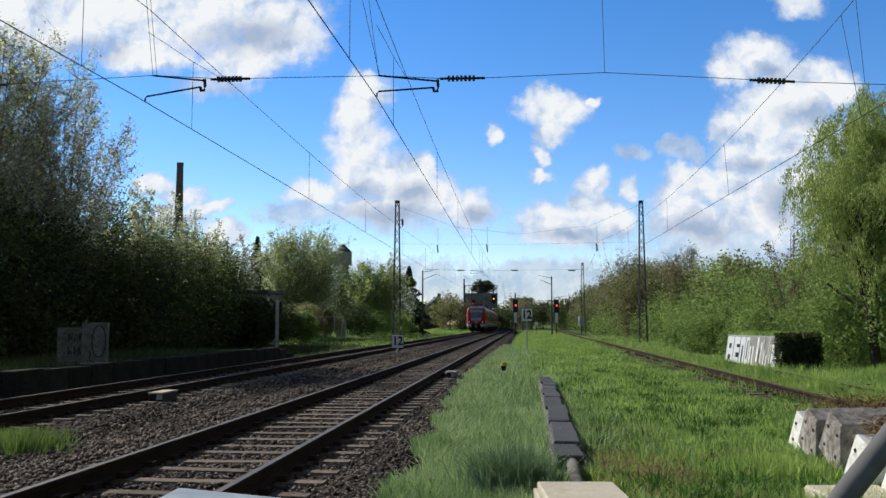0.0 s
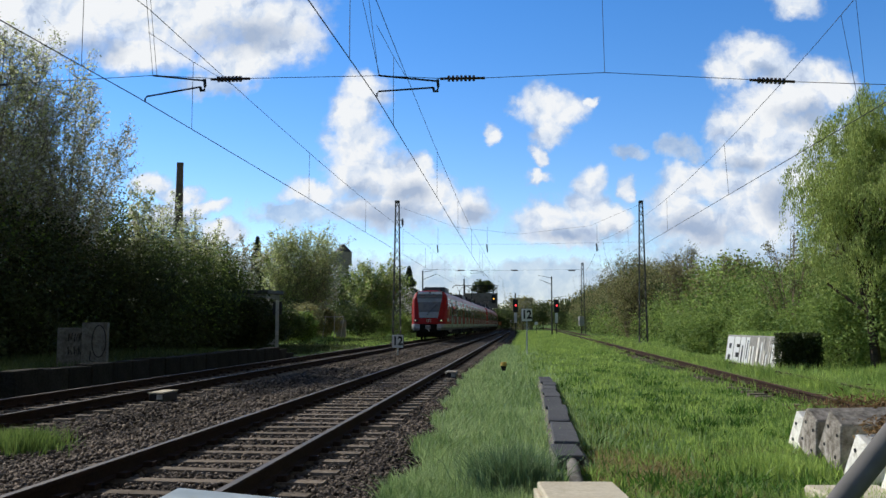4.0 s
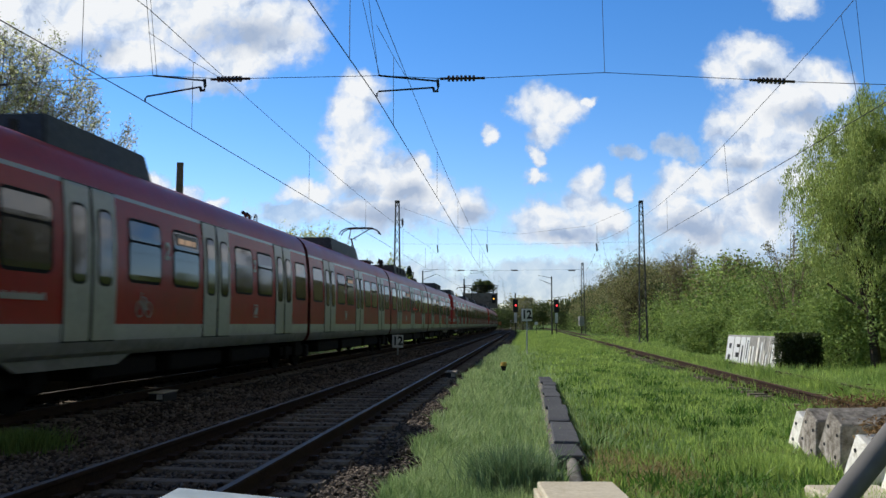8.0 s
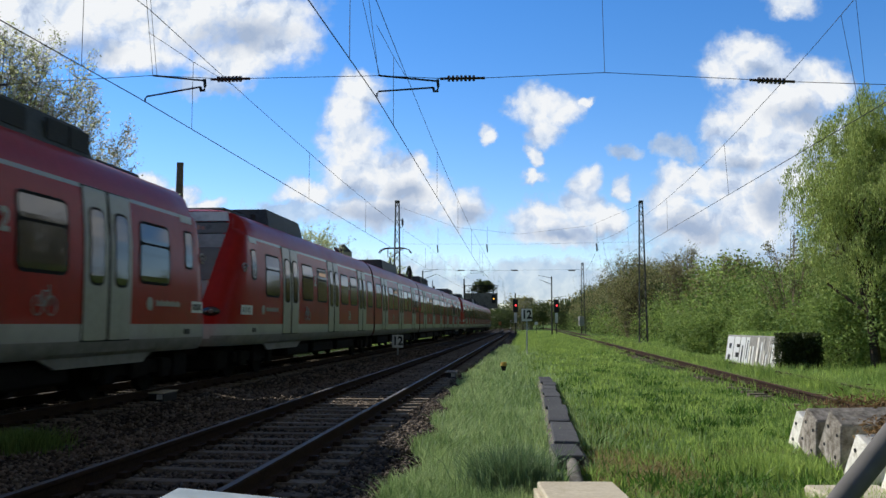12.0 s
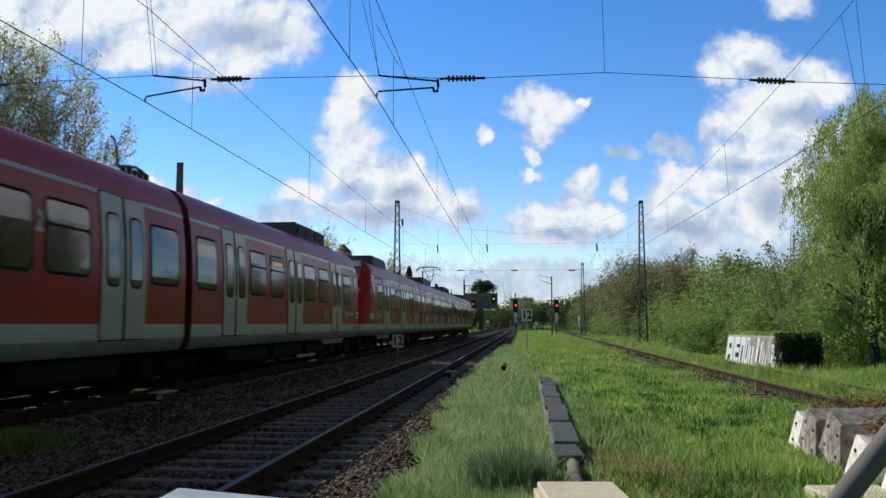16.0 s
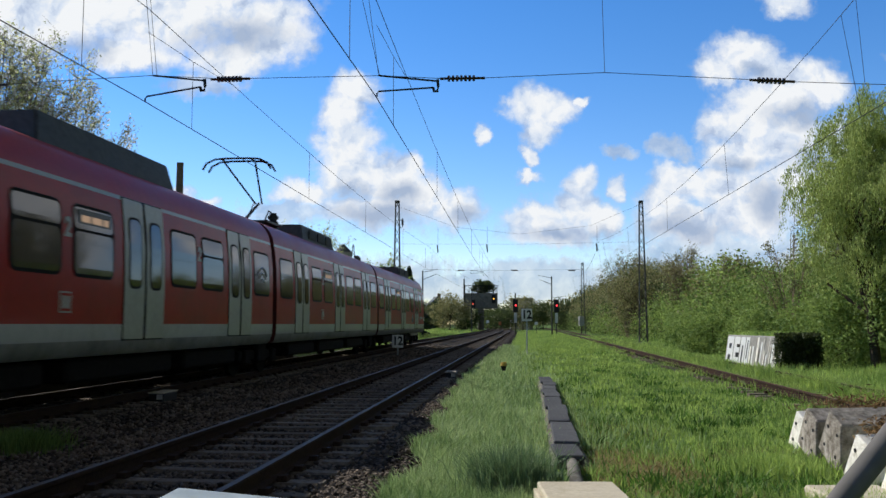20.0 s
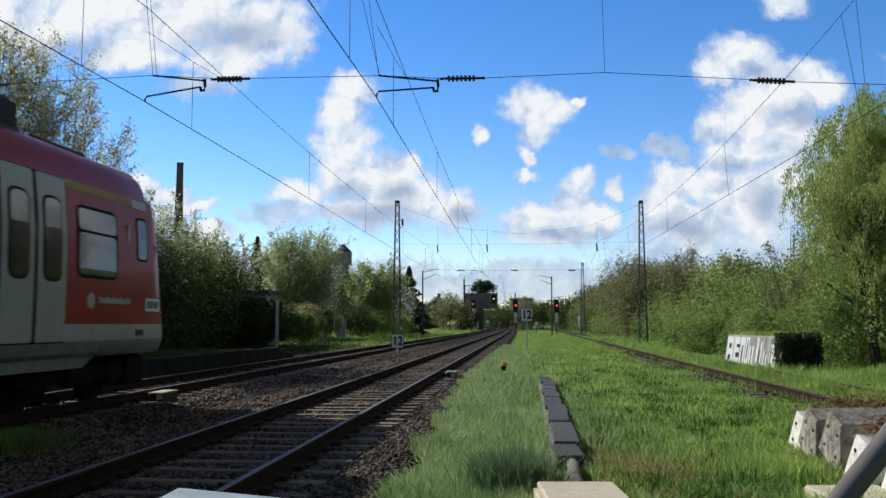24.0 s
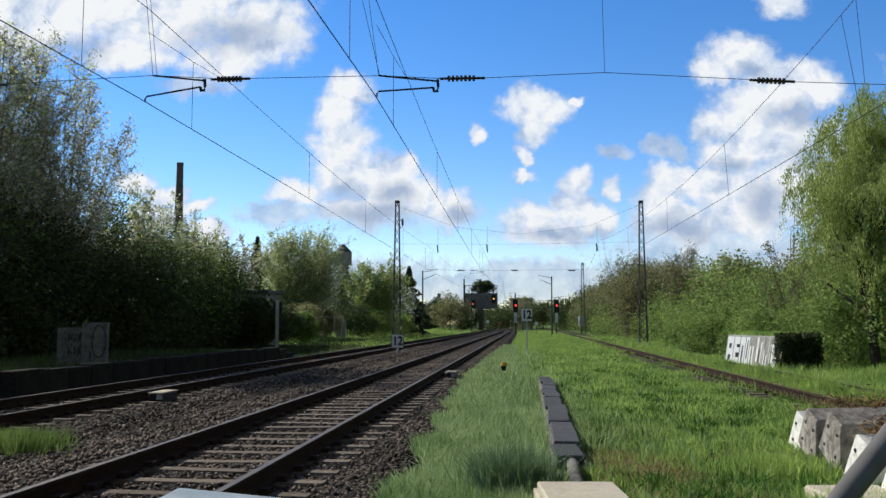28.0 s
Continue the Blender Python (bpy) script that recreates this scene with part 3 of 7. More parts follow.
def car_body(parent, y0, y1, nose):
    """Shell from y0 to y1; a rounded, leaning cab front at y1 when nose is set."""
    ring = HALF + [(-x, z) for x, z in HALF[-2::-1]]
    slots = HALF_SLOTS + HALF_SLOTS[::-1]
    stations = [(y0, 1.0)]
    if nose:
        stations += [(y1 - d, w) for d, w in ((4.0, 1.0), (2.2, 1.0), (1.38, 0.998), (1.1, 0.985), (0.85, 0.966), (0.60, 0.935), (0.36, 0.888), (0.16, 0.83), (0.04, 0.765), (0.0, 0.70))]
    else:
        stations += [(y1, 1.0)]
    V, F, S = [], [], []
    for y, w in stations:
        for x, z in ring:
            d = y1 - y if nose else 99
            xx, zz = x * w, z
            if nose and 1.7 < z <= 3.4:          # the front widens towards the windscreen's head
                xx = x * (w + 0.11 * min(1, (z - 1.7) / 1.5) * max(0, 1 - d / 1.38))
            if nose and z > 3.4:                # the roof flattens and squares off towards the front
                q, q2 = max(0, 1 - d / 1.38), max(0, 1 - d / 3.4) ** 1.3
                fx, fz = FRONT_TOP[z]
                xx = xx + (math.copysign(fx, x) - xx) * q if x else 0
                zz = z + (fz - z) * q2
            V.append((xx, y - (nose_back(zz, d) if nose else 0), zz))
    n = len(ring)
    for j in range(len(stations) - 1):
        for k in range(n - 1):
            a = j * n + k
            F.append((a, a + n, a + n + 1, a + 1))
            s = slots[k]
            if nose and j >= 3 and s in (3, 4):
                s = 0
            S.append(s)
    base = len(V)
    if nose:                                     # closed front in horizontal strips
        j = len(stations) - 1
        for k in range(len(HALF) - 1):
            a, b = j * n + k, j * n + n - 1 - k
            if k + 1 == len(HALF) - 1:
                F.append((a, b, a + 1))
            else:
                F.append((a, b, b - 1, a + 1))
            S.append((2 if HALF[k][1] < 0.92 else 1) if HALF[k][1] < 1.2 else 0)
    F.append([k for k in range(n)])
    S.append(5)
    if not nose:
        F.append([(len(stations) - 1) * n + k for k in range(n)][::-1])
        S.append(5)
    ob = mesh_ob("body", V, F, BODY_MATS, parent, "red car body with a light grey waist band", slots=S)
    bm = bmesh.new()
    bm.from_mesh(ob.data)
    bmesh.ops.recalc_face_normals(bm, faces=bm.faces)
    bm.to_mesh(ob.data)
    bm.free()
    ob.data.polygons.foreach_set("use_smooth", [True] * len(ob.data.polygons))
    ob.data.set_sharp_from_angle(angle=radians(32))
    return ob


def side_panel(name, parent, side, y0, y1, z0, z1, mat, proud=0.012, depth=0.03, r=0.0, label="", nz=4):
    """A panel that follows the car's side, with rounded corners and real thickness."""
    zs = [z0 + (z1 - z0) * i / nz for i in range(nz + 1)]
    V, F = [], []
    rows = []
    if r:
        zs = [z0, z0 + r * 0.3, z0 + r] + [z0 + r + (z1 - z0 - 2 * r) * i / 3 for i in (1, 2)] + [z1 - r, z1 - r * 0.3, z1]
    for z in zs:
        inset = 0.0
        if r:
            e = min(z - z0, z1 - z)
            if e < r:
                inset = r - math.sqrt(max(0, r * r - (r - e) ** 2))
        rows.append((z, y0 + inset, y1 - inset))
    for off in (proud, proud - depth):
        for z, a, b in rows:
            x = side * (side_x(z) + off)
            V += [(x, a, z), (x, b, z)]
    m = len(rows)
    for i in range(m - 1):
        a = 2 * i
        F.append((a, a + 1, a + 3, a + 2))
        c = 2 * m + a
        F.append((a, a + 2, c + 2, c))
        F.append((a + 1, c + 1, c + 3, a + 3))
    F.append((0, 2 * m, 2 * m + 1, 1))
    F.append((2 * m - 2, 2 * m - 1, 4 * m - 1, 4 * m - 2))
    return mesh_ob(name, V, F, mat, parent, label)


def car_window(parent, side, yc, w, split=False):
    fr = side_panel("window", parent, side, yc - w / 2 - 0.05, yc + w / 2 + 0.05, 1.93, 3.01, M_RUBBER, 0.006, 0.03, 0.13, "black rubber window surround")
    if split:
        side_panel("pane", fr, side, yc - w / 2, yc + w / 2, 1.98, 2.60, M_GLASS, 0.011, 0.02, 0.09)
        side_panel("pane", fr, side, yc - w / 2, yc + w / 2, 2.64, 2.96, M_GLASS, 0.011, 0.02, 0.07)
    else:
        side_panel("pane", fr, side, yc - w / 2, yc + w / 2, 1.98, 2.96, M_GLASS, 0.011, 0.02, 0.10)


def car_door(parent, side, yc):
    fr = side_panel("door", parent, side, yc - 0.785, yc + 0.785, 0.985, 3.33, M_RUBBER, 0.008, 0.04, label="grey double sliding doors", nz=8)
    for s in (-1, 1):
        a, b = (yc - 0.765, yc - 0.035) if s < 0 else (yc + 0.035, yc + 0.765)
        side_panel("door_leaf", fr, side, a, b, 1.005, 3.31, M_DOOR, 0.022, 0.02, 0.05)
        c = (a + b) / 2
        side_panel("door_seal", fr, side, c - 0.235, c + 0.235, 1.83, 3.02, M_RUBBER, 0.026, 0.02, 0.13)
        side_panel("pane", fr, side, c - 0.20, c + 0.20, 1.87, 2.98, M_GLASS, 0.031, 0.02, 0.11)
    side_panel("door_gap", fr, side, yc - 0.028, yc + 0.028, 1.0, 3.3, M_RUBBER, 0.028, 0.02, nz=8)


M_GRILLE = surface("dark_grey_grille", (0.022, 0.024, 0.026), (0.045, 0.048, 0.05), 30, 3, 0.7, bump=0.1)


def roof_box(parent, y0, y1, w=1.0, h=0.40, grilles=False):
    bm = bmesh.new()
    v = [bm.verts.new(p) for p in ((-w, y0, 3.75), (w, y0, 3.75), (w, y1, 3.75), (-w, y1, 3.75), (-w * 0.86, y0 + 0.18, 4.0 + h), (w * 0.86, y0 + 0.18, 4.0 + h), (w * 0.86, y1 - 0.18, 4.0 + h), (-w * 0.86, y1 - 0.18, 4.0 + h))]
    for q in ((0, 1, 5, 4), (1, 2, 6, 5), (2, 3, 7, 6), (3, 0, 4, 7), (4, 5, 6, 7), (0, 3, 2, 1)):
        bm.faces.new([v[i] for i in q])
    bmesh.ops.bevel(bm, geom=list(bm.edges), offset=0.03, segments=2, affect="EDGES")
    ob = part("roof_unit", bm, M_ROOFBOX, parent, "dark grey air conditioning unit on the roof")
    for i in range(int((y1 - y0 - 0.8) / 1.15) if grilles else 0):
        yy = y0 + 0.5 + 1.15 * i
        for s in (-1, 1):
            b2 = bmesh.new()
            x = s * w * 0.93
            add_box(b2, x - 0.02, x + 0.02, yy, yy + 0.85, 4.0, 4.28, m=Matrix.Translation((s * 0.028, 0, 0)))
            part("grille", b2, M_GRILLE, ob)


def bogie(parent, yc):
    bm = bmesh.new()
    for s in (-1, 1):
        add_box(bm, s * 1.02 - 0.09, s * 1.02 + 0.09, yc - 1.55, yc + 1.55, 0.36, 0.60, 0.03)
        add_box(bm, s * 1.10 - 0.10, s * 1.10 + 0.10, yc - 0.35, yc + 0.35, 0.30, 0.80, 0.04)
        for d in (-1.1, 1.1):
            add_box(bm, s * 1.06 - 0.13, s * 1.06 + 0.13, yc + d - 0.2, yc + d + 0.2, 0.26, 0.62, 0.04)
    add_box(bm, -0.95, 0.95, yc - 0.3, yc + 0.3, 0.35, 0.65)
    b = part("bogie", bm, M_UNDER, parent, "near-black steel bogie frame")
    for d in (-1.1, 1.1):
        for s in (-1, 1):
            w = bmesh.new()
            x = s * 0.76
            add_tube(w, [(x - 0.065, yc + d, 0.425), (x + 0.045, yc + d, 0.425)], 0.425, 20)
            add_tube(w, [(x - 0.07, yc + d, 0.425), (x - 0.055, yc + d, 0.425)], 0.452, 20)
            part("wheel", w, M_UNDER, b)


def bike_mark(parent, side, yc):
    bm = bmesh.new()
    x = side * (side_x(1.55) + 0.012)
    for c in (-0.17, 0.17):
        add_tube(bm, [(x, yc + c + 0.13 * math.cos(t), 1.50 + 0.13 * math.sin(t)) for t in (k * math.pi / 8 for k in range(17))], 0.011, 4)
    for a, b in (((-0.17, 1.5), (-0.05, 1.70)), ((-0.05, 1.70), (0.12, 1.70)), ((0.12, 1.70), (0.17, 1.5)), ((-0.05, 1.70), (0.0, 1.5)), ((0.0, 1.5), (0.12, 1.7)), ((-0.17, 1.5), (0.0, 1.5)), ((0.12, 1.70), (0.10, 1.78))):
        add_tube(bm, [(x, yc + a[0], a[1]), (x, yc + b[0], b[1])], 0.011, 4)
    part("bicycle_mark", bm, M_TWHITE, parent, "pale bicycle pictogram")


def writing_bar(parent, side, y0, y1, z, h=0.07, mat=None, name="lettering"):
    bm = bmesh.new()
    x = side * (side_x(z) + 0.006)
    n = max(2, int((y1 - y0) / 0.075))
    for i in range(n):
        a = y0 + (y1 - y0) * i / n
        add_box(bm, x - 0.006, x + 0.006, a, a + (y1 - y0) / n * 0.72, z, z + h * (1 if i % 3 else 1.3))
    part(name, bm, mat or M_TWHITE, parent, "pale illegible lettering")


def digit_mesh(text, size, depth=0.006):
    cu = bpy.data.curves.new("digits", "FONT")
    cu.offset = size * 0.035
    cu.body, cu.size, cu.extrude, cu.align_x, cu.align_y = text, size, depth, "CENTER", "CENTER"
    ob = bpy.data.objects.new("digits", cu)
    scene.collection.objects.link(ob)
    bpy.context.view_layer.update()
    me = bpy.data.meshes.new_from_object(ob.evaluated_get(bpy.context.evaluated_depsgraph_get()))
    bpy.data.objects.remove(ob)
    return me


def side_text(parent, side, yc, z, text, size, mat):
    me = digit_mesh(text, size)
    me.materials.clear()
    me.materials.append(mat)
    ob = new("class_digit", me)
    ob.parent = parent
    ob.matrix_basis = Matrix.Translation((side * (side_x(z) + 0.006), yc, z)) @ Euler((radians(90), 0, radians(90 if side > 0 else -90))).to_matrix().to_4x4()
    return ob


def route_display(car, s, yc):
    """Small lit characters in the upper pane, worn down to bars, on a dark panel."""
    xd = s * (side_x(2.80) + 0.014)
    pn = part("display_panel", box_bm(xd - 0.006, xd + 0.002, yc - 0.5, yc + 0.5, 2.67, 2.93), M_DISPLAY_DARK, car, "dark display panel behind the glass")
    for a, w in ((-0.42, 0.14), (-0.22, 0.30), (0.14, 0.26)):
        part("display_bar", box_bm(xd + s * 0.004 - 0.003, xd + s * 0.004 + 0.003, yc + a, yc + a + w, 2.75, 2.85), M_DISPLAY, pn, "glowing route display bar")


def square_badge(car, s, yc, z):
    """Pale square outline with two blocks in it."""
    x = s * (side_x(z) + 0.007)
    bd = part("badge", box_bm(x - 0.005, x + 0.005, yc - 0.16, yc + 0.16, z - 0.15, z + 0.15), M_TWHITE, car, "pale square badge outline")
    part("badge_field", box_bm(x - 0.008, x + 0.008, yc - 0.138, yc + 0.138, z - 0.128, z + 0.128), M_RED, bd)
    for a, b in ((-0.10, -0.015), (0.015, 0.10)):
        part("badge_bar", box_bm(x - 0.010, x + 0.010, yc + a, yc + b, z - 0.09, z + 0.09), M_TWHITE, bd)


def doors_and_windows(parent, doors, wins, sides=(-1, 1)):
    for side in sides:
        for y in doors:
            car_door(parent, side, y)
        for y, w, sp in wins:
            car_window(parent, side, y, w, sp)


def coupling(parent, y):
    bm = bmesh.new()
    ring = [(s * 1.12, z) for s, z in ((-1, 0.75), (-1.02, 3.0), (-0.85, 3.45), (0.85, 3.45), (1.02, 3.0), (1, 0.75))]
    for k in range(5):
        a = [bm.verts.new((x * (1 if k % 2 else 0.95), y - 0.14 + 0.07 * k, z)) for x, z in ring]
        if k:
            for i in range(len(ring)):
                bm.faces.new((old[i], old[(i + 1) % len(ring)], a[(i + 1) % len(ring)], a[i]))
        old = a
    part("gangway_bellows", bm, M_RUBBER, parent, "black folded gangway bellows")


def wifi_mark(car, yc):
    """Large pale radio wave arcs stuck on a window pane."""
    for s in (-1, 1):
        bm = bmesh.new()
        x = s * (side_x(2.45) + 0.014)
        for rad in (0.18, 0.32, 0.46):
            add_tube(bm, [(x, yc + rad * math.sin(t), 2.16 + rad * math.cos(t)) for t in (k * math.pi / 10 - 0.3 * math.pi for k in range(7))], 0.022, 4)
        part("pictogram", bm, M_TWHITE, car, "pale radio wave pictogram on a pane")


def end_car(first_class=False, lit=False):
    """Cab car. Local +y is towards the cab; the origin is at rail level at the inner joint."""
    car = empty("train_car")
    tagged(car, "red suburban train cab car with a yellow class stripe" if first_class else "red suburban train cab car with grey doors", "train car", "cars of the red train")
    car_body(car, 0.17, TIP, True)
    # distances from the inner joint
    for s in (-1, 1):
        # the hinged-top windows and the route display sit differently on the two flanks
        split = (True, False, True) if s < 0 else (True, True, False)
        doors_and_windows(car, (2.68, 7.7, 13.0), ((0.95, 1.05, False), (4.35, 1.15, split[0]), (5.95, 1.15, split[1]), (9.35, 1.2, split[2]), (11.15, 1.2, True), (14.7, 1.15, True)), (s,))
        if s < 0:
            side_text(car, s, 5.18, 2.62, "2", 0.38, M_TWHITE)
            square_badge(car, s, 5.1, 1.56)
        side_panel("cab_window", car, s, 16.02, 16.42, 2.30, 3.04, M_RUBBER, 0.004, 0.03, 0.08)
        side_panel("cab_pane", car, s, 16.06, 16.38, 2.34, 3.00, M_GLASS, 0.010, 0.02, 0.06)
        if first_class:
            side_panel("class_stripe", car, s, 13.85, 15.9, 3.21, 3.33, M_FADED, 0.004, 0.03, label="yellow stripe over the windows")
            side_text(car, s, 15.72, 2.72, "1", 0.36, M_TWHITE)
        side_panel("cant_strip", car, s, 15.92, 16.45, 3.19, 3.33, M_TWHITE, 0.005, 0.03)
        bike_mark(car, s, 11.2)
        ya = 14.75 if s > 0 else 14.25
        writing_bar(car, s, ya, ya + 1.05, 1.57, 0.08)
        route_display(car, s, 9.35 if s < 0 else 5.95)
        side_text(car, s, 10.25, 2.55, "2", 0.42, M_TWHITE)
        bm = bmesh.new()
        xs = s * (side_x(1.1) + 0.004)
        add_box(bm, xs - 0.012, xs + 0.012, 16.05, 16.30, 1.06, 1.16)
        part("step_recess", bm, M_BLACK, car)
        # plate row low on the cab flank
        for q in range(5):
            bm = bmesh.new()
            if q == 0:
                for j in range(5):
                    yp = 16.38 + 0.13 * j
                    xp = s * (side_x(1.56) * np.interp(yp + 0.065, NOSE_Y, NOSE_W) + 0.006)
                    part("number_plate", box_bm(xp - 0.012, xp + 0.004, yp, yp + 0.129, 1.47, 1.69), M_SIGNWHITE, car)
            ya = 16.44 + 0.105 * q
            xq = s * (side_x(1.56) * np.interp(ya, NOSE_Y, NOSE_W) + 0.010)
            add_box(bm, xq - 0.006, xq + 0.006, ya, ya + 0.055, 1.52, 1.64)
            part("number_bar", bm, M_BLACK, car)
        # pale arcs of a radio pictogram beside the cab window
        bm = bmesh.new()
        for rad in (0.07, 0.15, 0.23):
            arc = [(s * (side_x(2.5) * 0.99 + 0.016), 16.92 + rad * math.sin(t), 2.42 + rad * math.cos(t)) for t in (k * math.pi / 8 - math.pi / 4 for k in range(5))]
            add_tube(bm, arc, 0.022, 4)
        part("pictogram", bm, M_TWHITE, car, "pale radio wave pictogram")
    # windscreen, framed, on the leaning front
    def front_sheet(name, z0, z1, wa, wb, mat, out, label="", parent_ob=None, n=6):
        V, F = [], []
        cols = [-1, -0.82, -0.45, 0, 0.45, 0.82, 1]
        for i in range(n + 1):
            z = z0 + (z1 - z0) * i / n
            wd = wa + (wb - wa) * i / n
            for c in cols:
                x = c * wd
                bulge = 0.04 * abs(c) ** 3
                V.append((x, TIP + out - nose_back(z, 0) - bulge, z))
        nc = len(cols)
        for i in range(n):
            for k in range(nc - 1):
                a = i * nc + k
                F.append((a + 1, a, a + nc, a + nc + 1))
        b = len(V)
        V += [(x, y - 0.05, z) for x, y, z in V]
        edge = [k for k in range(nc)] + [i * nc + nc - 1 for i in range(1, n + 1)] + [n * nc + k for k in range(nc - 2, -1, -1)] + [i * nc for i in range(n - 1, 0, -1)]
        for i, e in enumerate(edge):
            f = edge[(i + 1) % len(edge)]
            F.append((e, f, f + b, e + b))
        return mesh_ob(name, V, F, mat, parent_ob or car, label)
    ws = front_sheet("windscreen", 1.73, 3.66, 0.77, 1.09, M_RUBBER, 0.03, "dark sloping windscreen")
    front_sheet("visor", 3.02, 3.345, 0.955, 1.01, M_VISOR, 0.042, "lowered grey sun blind", parent_ob=ws)
    front_sheet("pane", 2.25, 3.01, 0.83, 0.95, surface("dusty_windscreen", (0.055, 0.06, 0.065), (0.12, 0.125, 0.13), 3, 0.8, 0.2, bump=0.0, coat=1.0), 0.045, parent_ob=ws)
    front_sheet("destination_display", 3.37, 3.62, 1.015, 1.05, surface("display_glass", (0.10, 0.10, 0.095), (0.16, 0.155, 0.14), 30, 2, 0.3, bump=0), 0.048, parent_ob=ws)
    front_sheet("screen_foot", 1.76, 2.235, 0.745, 0.825, M_VISOR, 0.043, parent_ob=ws)
    front_sheet("front_brow", 3.67, 3.90, 1.09, 1.0, M_BROW, 0.035, "light grey brow above the windscreen")
    pink = surface("faded_pink_text", (0.30, 0.17, 0.15), (0.40, 0.24, 0.21), 20, 4, 0.6, bump=0)
    for q in range(11):
        if q in (3, 4):
            continue
        bm = bmesh.new()
        yq = TIP + 0.058 - nose_back(3.48, 0)
        add_box(bm, 0.66 - 0.115 * q, 0.73 - 0.115 * q, yq - 0.01, yq, 3.44, 3.53 if q % 3 else 3.56)
        part("display_bar", bm, pink, car)
    for q in range(9):
        if q == 5:
            continue
        bm = bmesh.new()
        yq = TIP + 0.055 - nose_back(1.9, 0)
        add_box(bm, 0.60 - 0.075 * q, 0.65 - 0.075 * q, yq - 0.01, yq, 1.86, 1.93)
        part("number_bar", bm, M_TWHITE, car)
    part("front_lamp", tube_bm([(0.0, TIP + 0.02 - nose_back(3.78, 0), 3.78), (0.0, TIP + 0.065 - nose_back(3.78, 0), 3.78)], 0.10, 16), M_TGREY, car, "round grey top lamp, unlit")
    wp = tube_bm([(0.15, TIP + 0.06 - nose_back(2.0, 0), 2.0), (-0.62, TIP + 0.07 - nose_back(2.85, 0), 2.85)], 0.02, 5)
    part("wiper", wp, M_BLACK, car)
    for s in (-1, 1):
        bm = bmesh.new()
        bmesh.ops.create_uvsphere(bm, u_segments=18, v_segments=10, radius=1)
        bmesh.ops.transform(bm, matrix=Matrix.Translation((s * 0.99, TIP - 0.17, 1.53)) @ Matrix.Diagonal((0.215, 0.15, 0.115, 1)), verts=bm.verts)
        h = part("headlight", bm, M_GLASS, car, "oval headlight cluster", True)
        bm = bmesh.new()
        bmesh.ops.create_uvsphere(bm, u_segments=14, v_segments=8, radius=0.05)
        bmesh.ops.transform(bm, matrix=Matrix.Translation((s * 1.04, TIP - 0.05, 1.535)), verts=bm.verts)
        part("lamp", bm, M_HEAD if lit else M_TGREY, h, "lit warm white lamp" if lit else "unlit lamp", True)
    part("coupler_recess", box_bm(-0.70, 0.70, TIP - 0.3, TIP + 0.02, 0.55, 1.26, 0.03), M_UNDER, car)
    bm = box_bm(-0.20, 0.20, TIP - 0.2, TIP + 0.32, 0.84, 1.16, 0.04)
    add_tube(bm, [(0.0, TIP + 0.2, 0.98), (0.0, TIP + 0.42, 0.98)], 0.12, 12)
    part("coupler", bm, M_TGREY, car, "grey automatic coupler")
    part("apron", box_bm(-1.05, 1.05, TIP - 1.2, TIP - 0.45, 0.20, 0.70, 0.06), M_UNDER, car)
    fbg = part("front_badge", box_bm(-0.17, 0.17, TIP - 0.08, TIP - 0.055, 1.41, 1.64), M_SIGNWHITE, car, "white badge on the red front")
    for a, b in ((-0.15, -0.02), (0.02, 0.15)):
        part("badge_bar", box_bm(a, b, TIP - 0.056, TIP - 0.050, 1.44, 1.61), M_RED, fbg)
    bw = tube_bm([(0.05, TIP + 0.30, 0.93), (-0.10, TIP + 0.34, 0.70)], 0.025, 6)
    part("air_hose", bw, M_SIGNWHITE, car, "short pale air hose")
    for s in (-1, 1):
        side_panel("skirt_panel", car, s, 11.5, 14.9, 0.765, 0.99, M_TGREY, 0.004, 0.04)
        bm = bmesh.new()
        v = [bm.verts.new((s * x, y, z)) for x in (1.36, 1.31) for y, z in ((11.3, 0.78), (15.0, 0.78), (14.6, 0.60), (11.8, 0.60))]
        for q in ((0, 1, 2, 3), (7, 6, 5, 4), (0, 3, 7, 4), (1, 5, 6, 2), (3, 2, 6, 7), (0, 4, 5, 1)):
            bm.faces.new([v[k] for k in q])
        bmesh.ops.recalc_face_normals(bm, faces=bm.faces)
        part("skirt_panel", bm, M_TGREY, car)
        # round line badge before the lettering
        x = s * (side_x(1.6) + 0.008)
        yb = 14.5 if s > 0 else 15.52
        part("line_badge", tube_bm([(x - 0.004, yb, 1.60), (x + 0.004, yb, 1.60)], 0.12, 16), M_TWHITE, car, "pale round badge")
    roof_box(car, 9.75, 13.5)
    lb = part("roof_box", box_bm(-0.62, 0.62, 14.25, 15.9, 3.82, 4.11, 0.05), M_GRILLE, car, "low black equipment box at the front of the roof")
    part("box_lid", box_bm(-0.45, 0.45, 14.45, 15.5, 4.113, 4.15, 0.01), M_ROOFBOX, lb)
    for q, (xx, yy) in enumerate(((-0.6, 13.7), (-0.3, 13.95), (0.05, 13.72), (0.35, 13.98), (0.62, 13.75))):
        part("roof_fitting", tube_bm([(xx, yy, 3.85), (xx, yy, 4.20 + 0.04 * (q % 2))], 0.085, 8), M_BLACK, car, "dark round roof fitting")
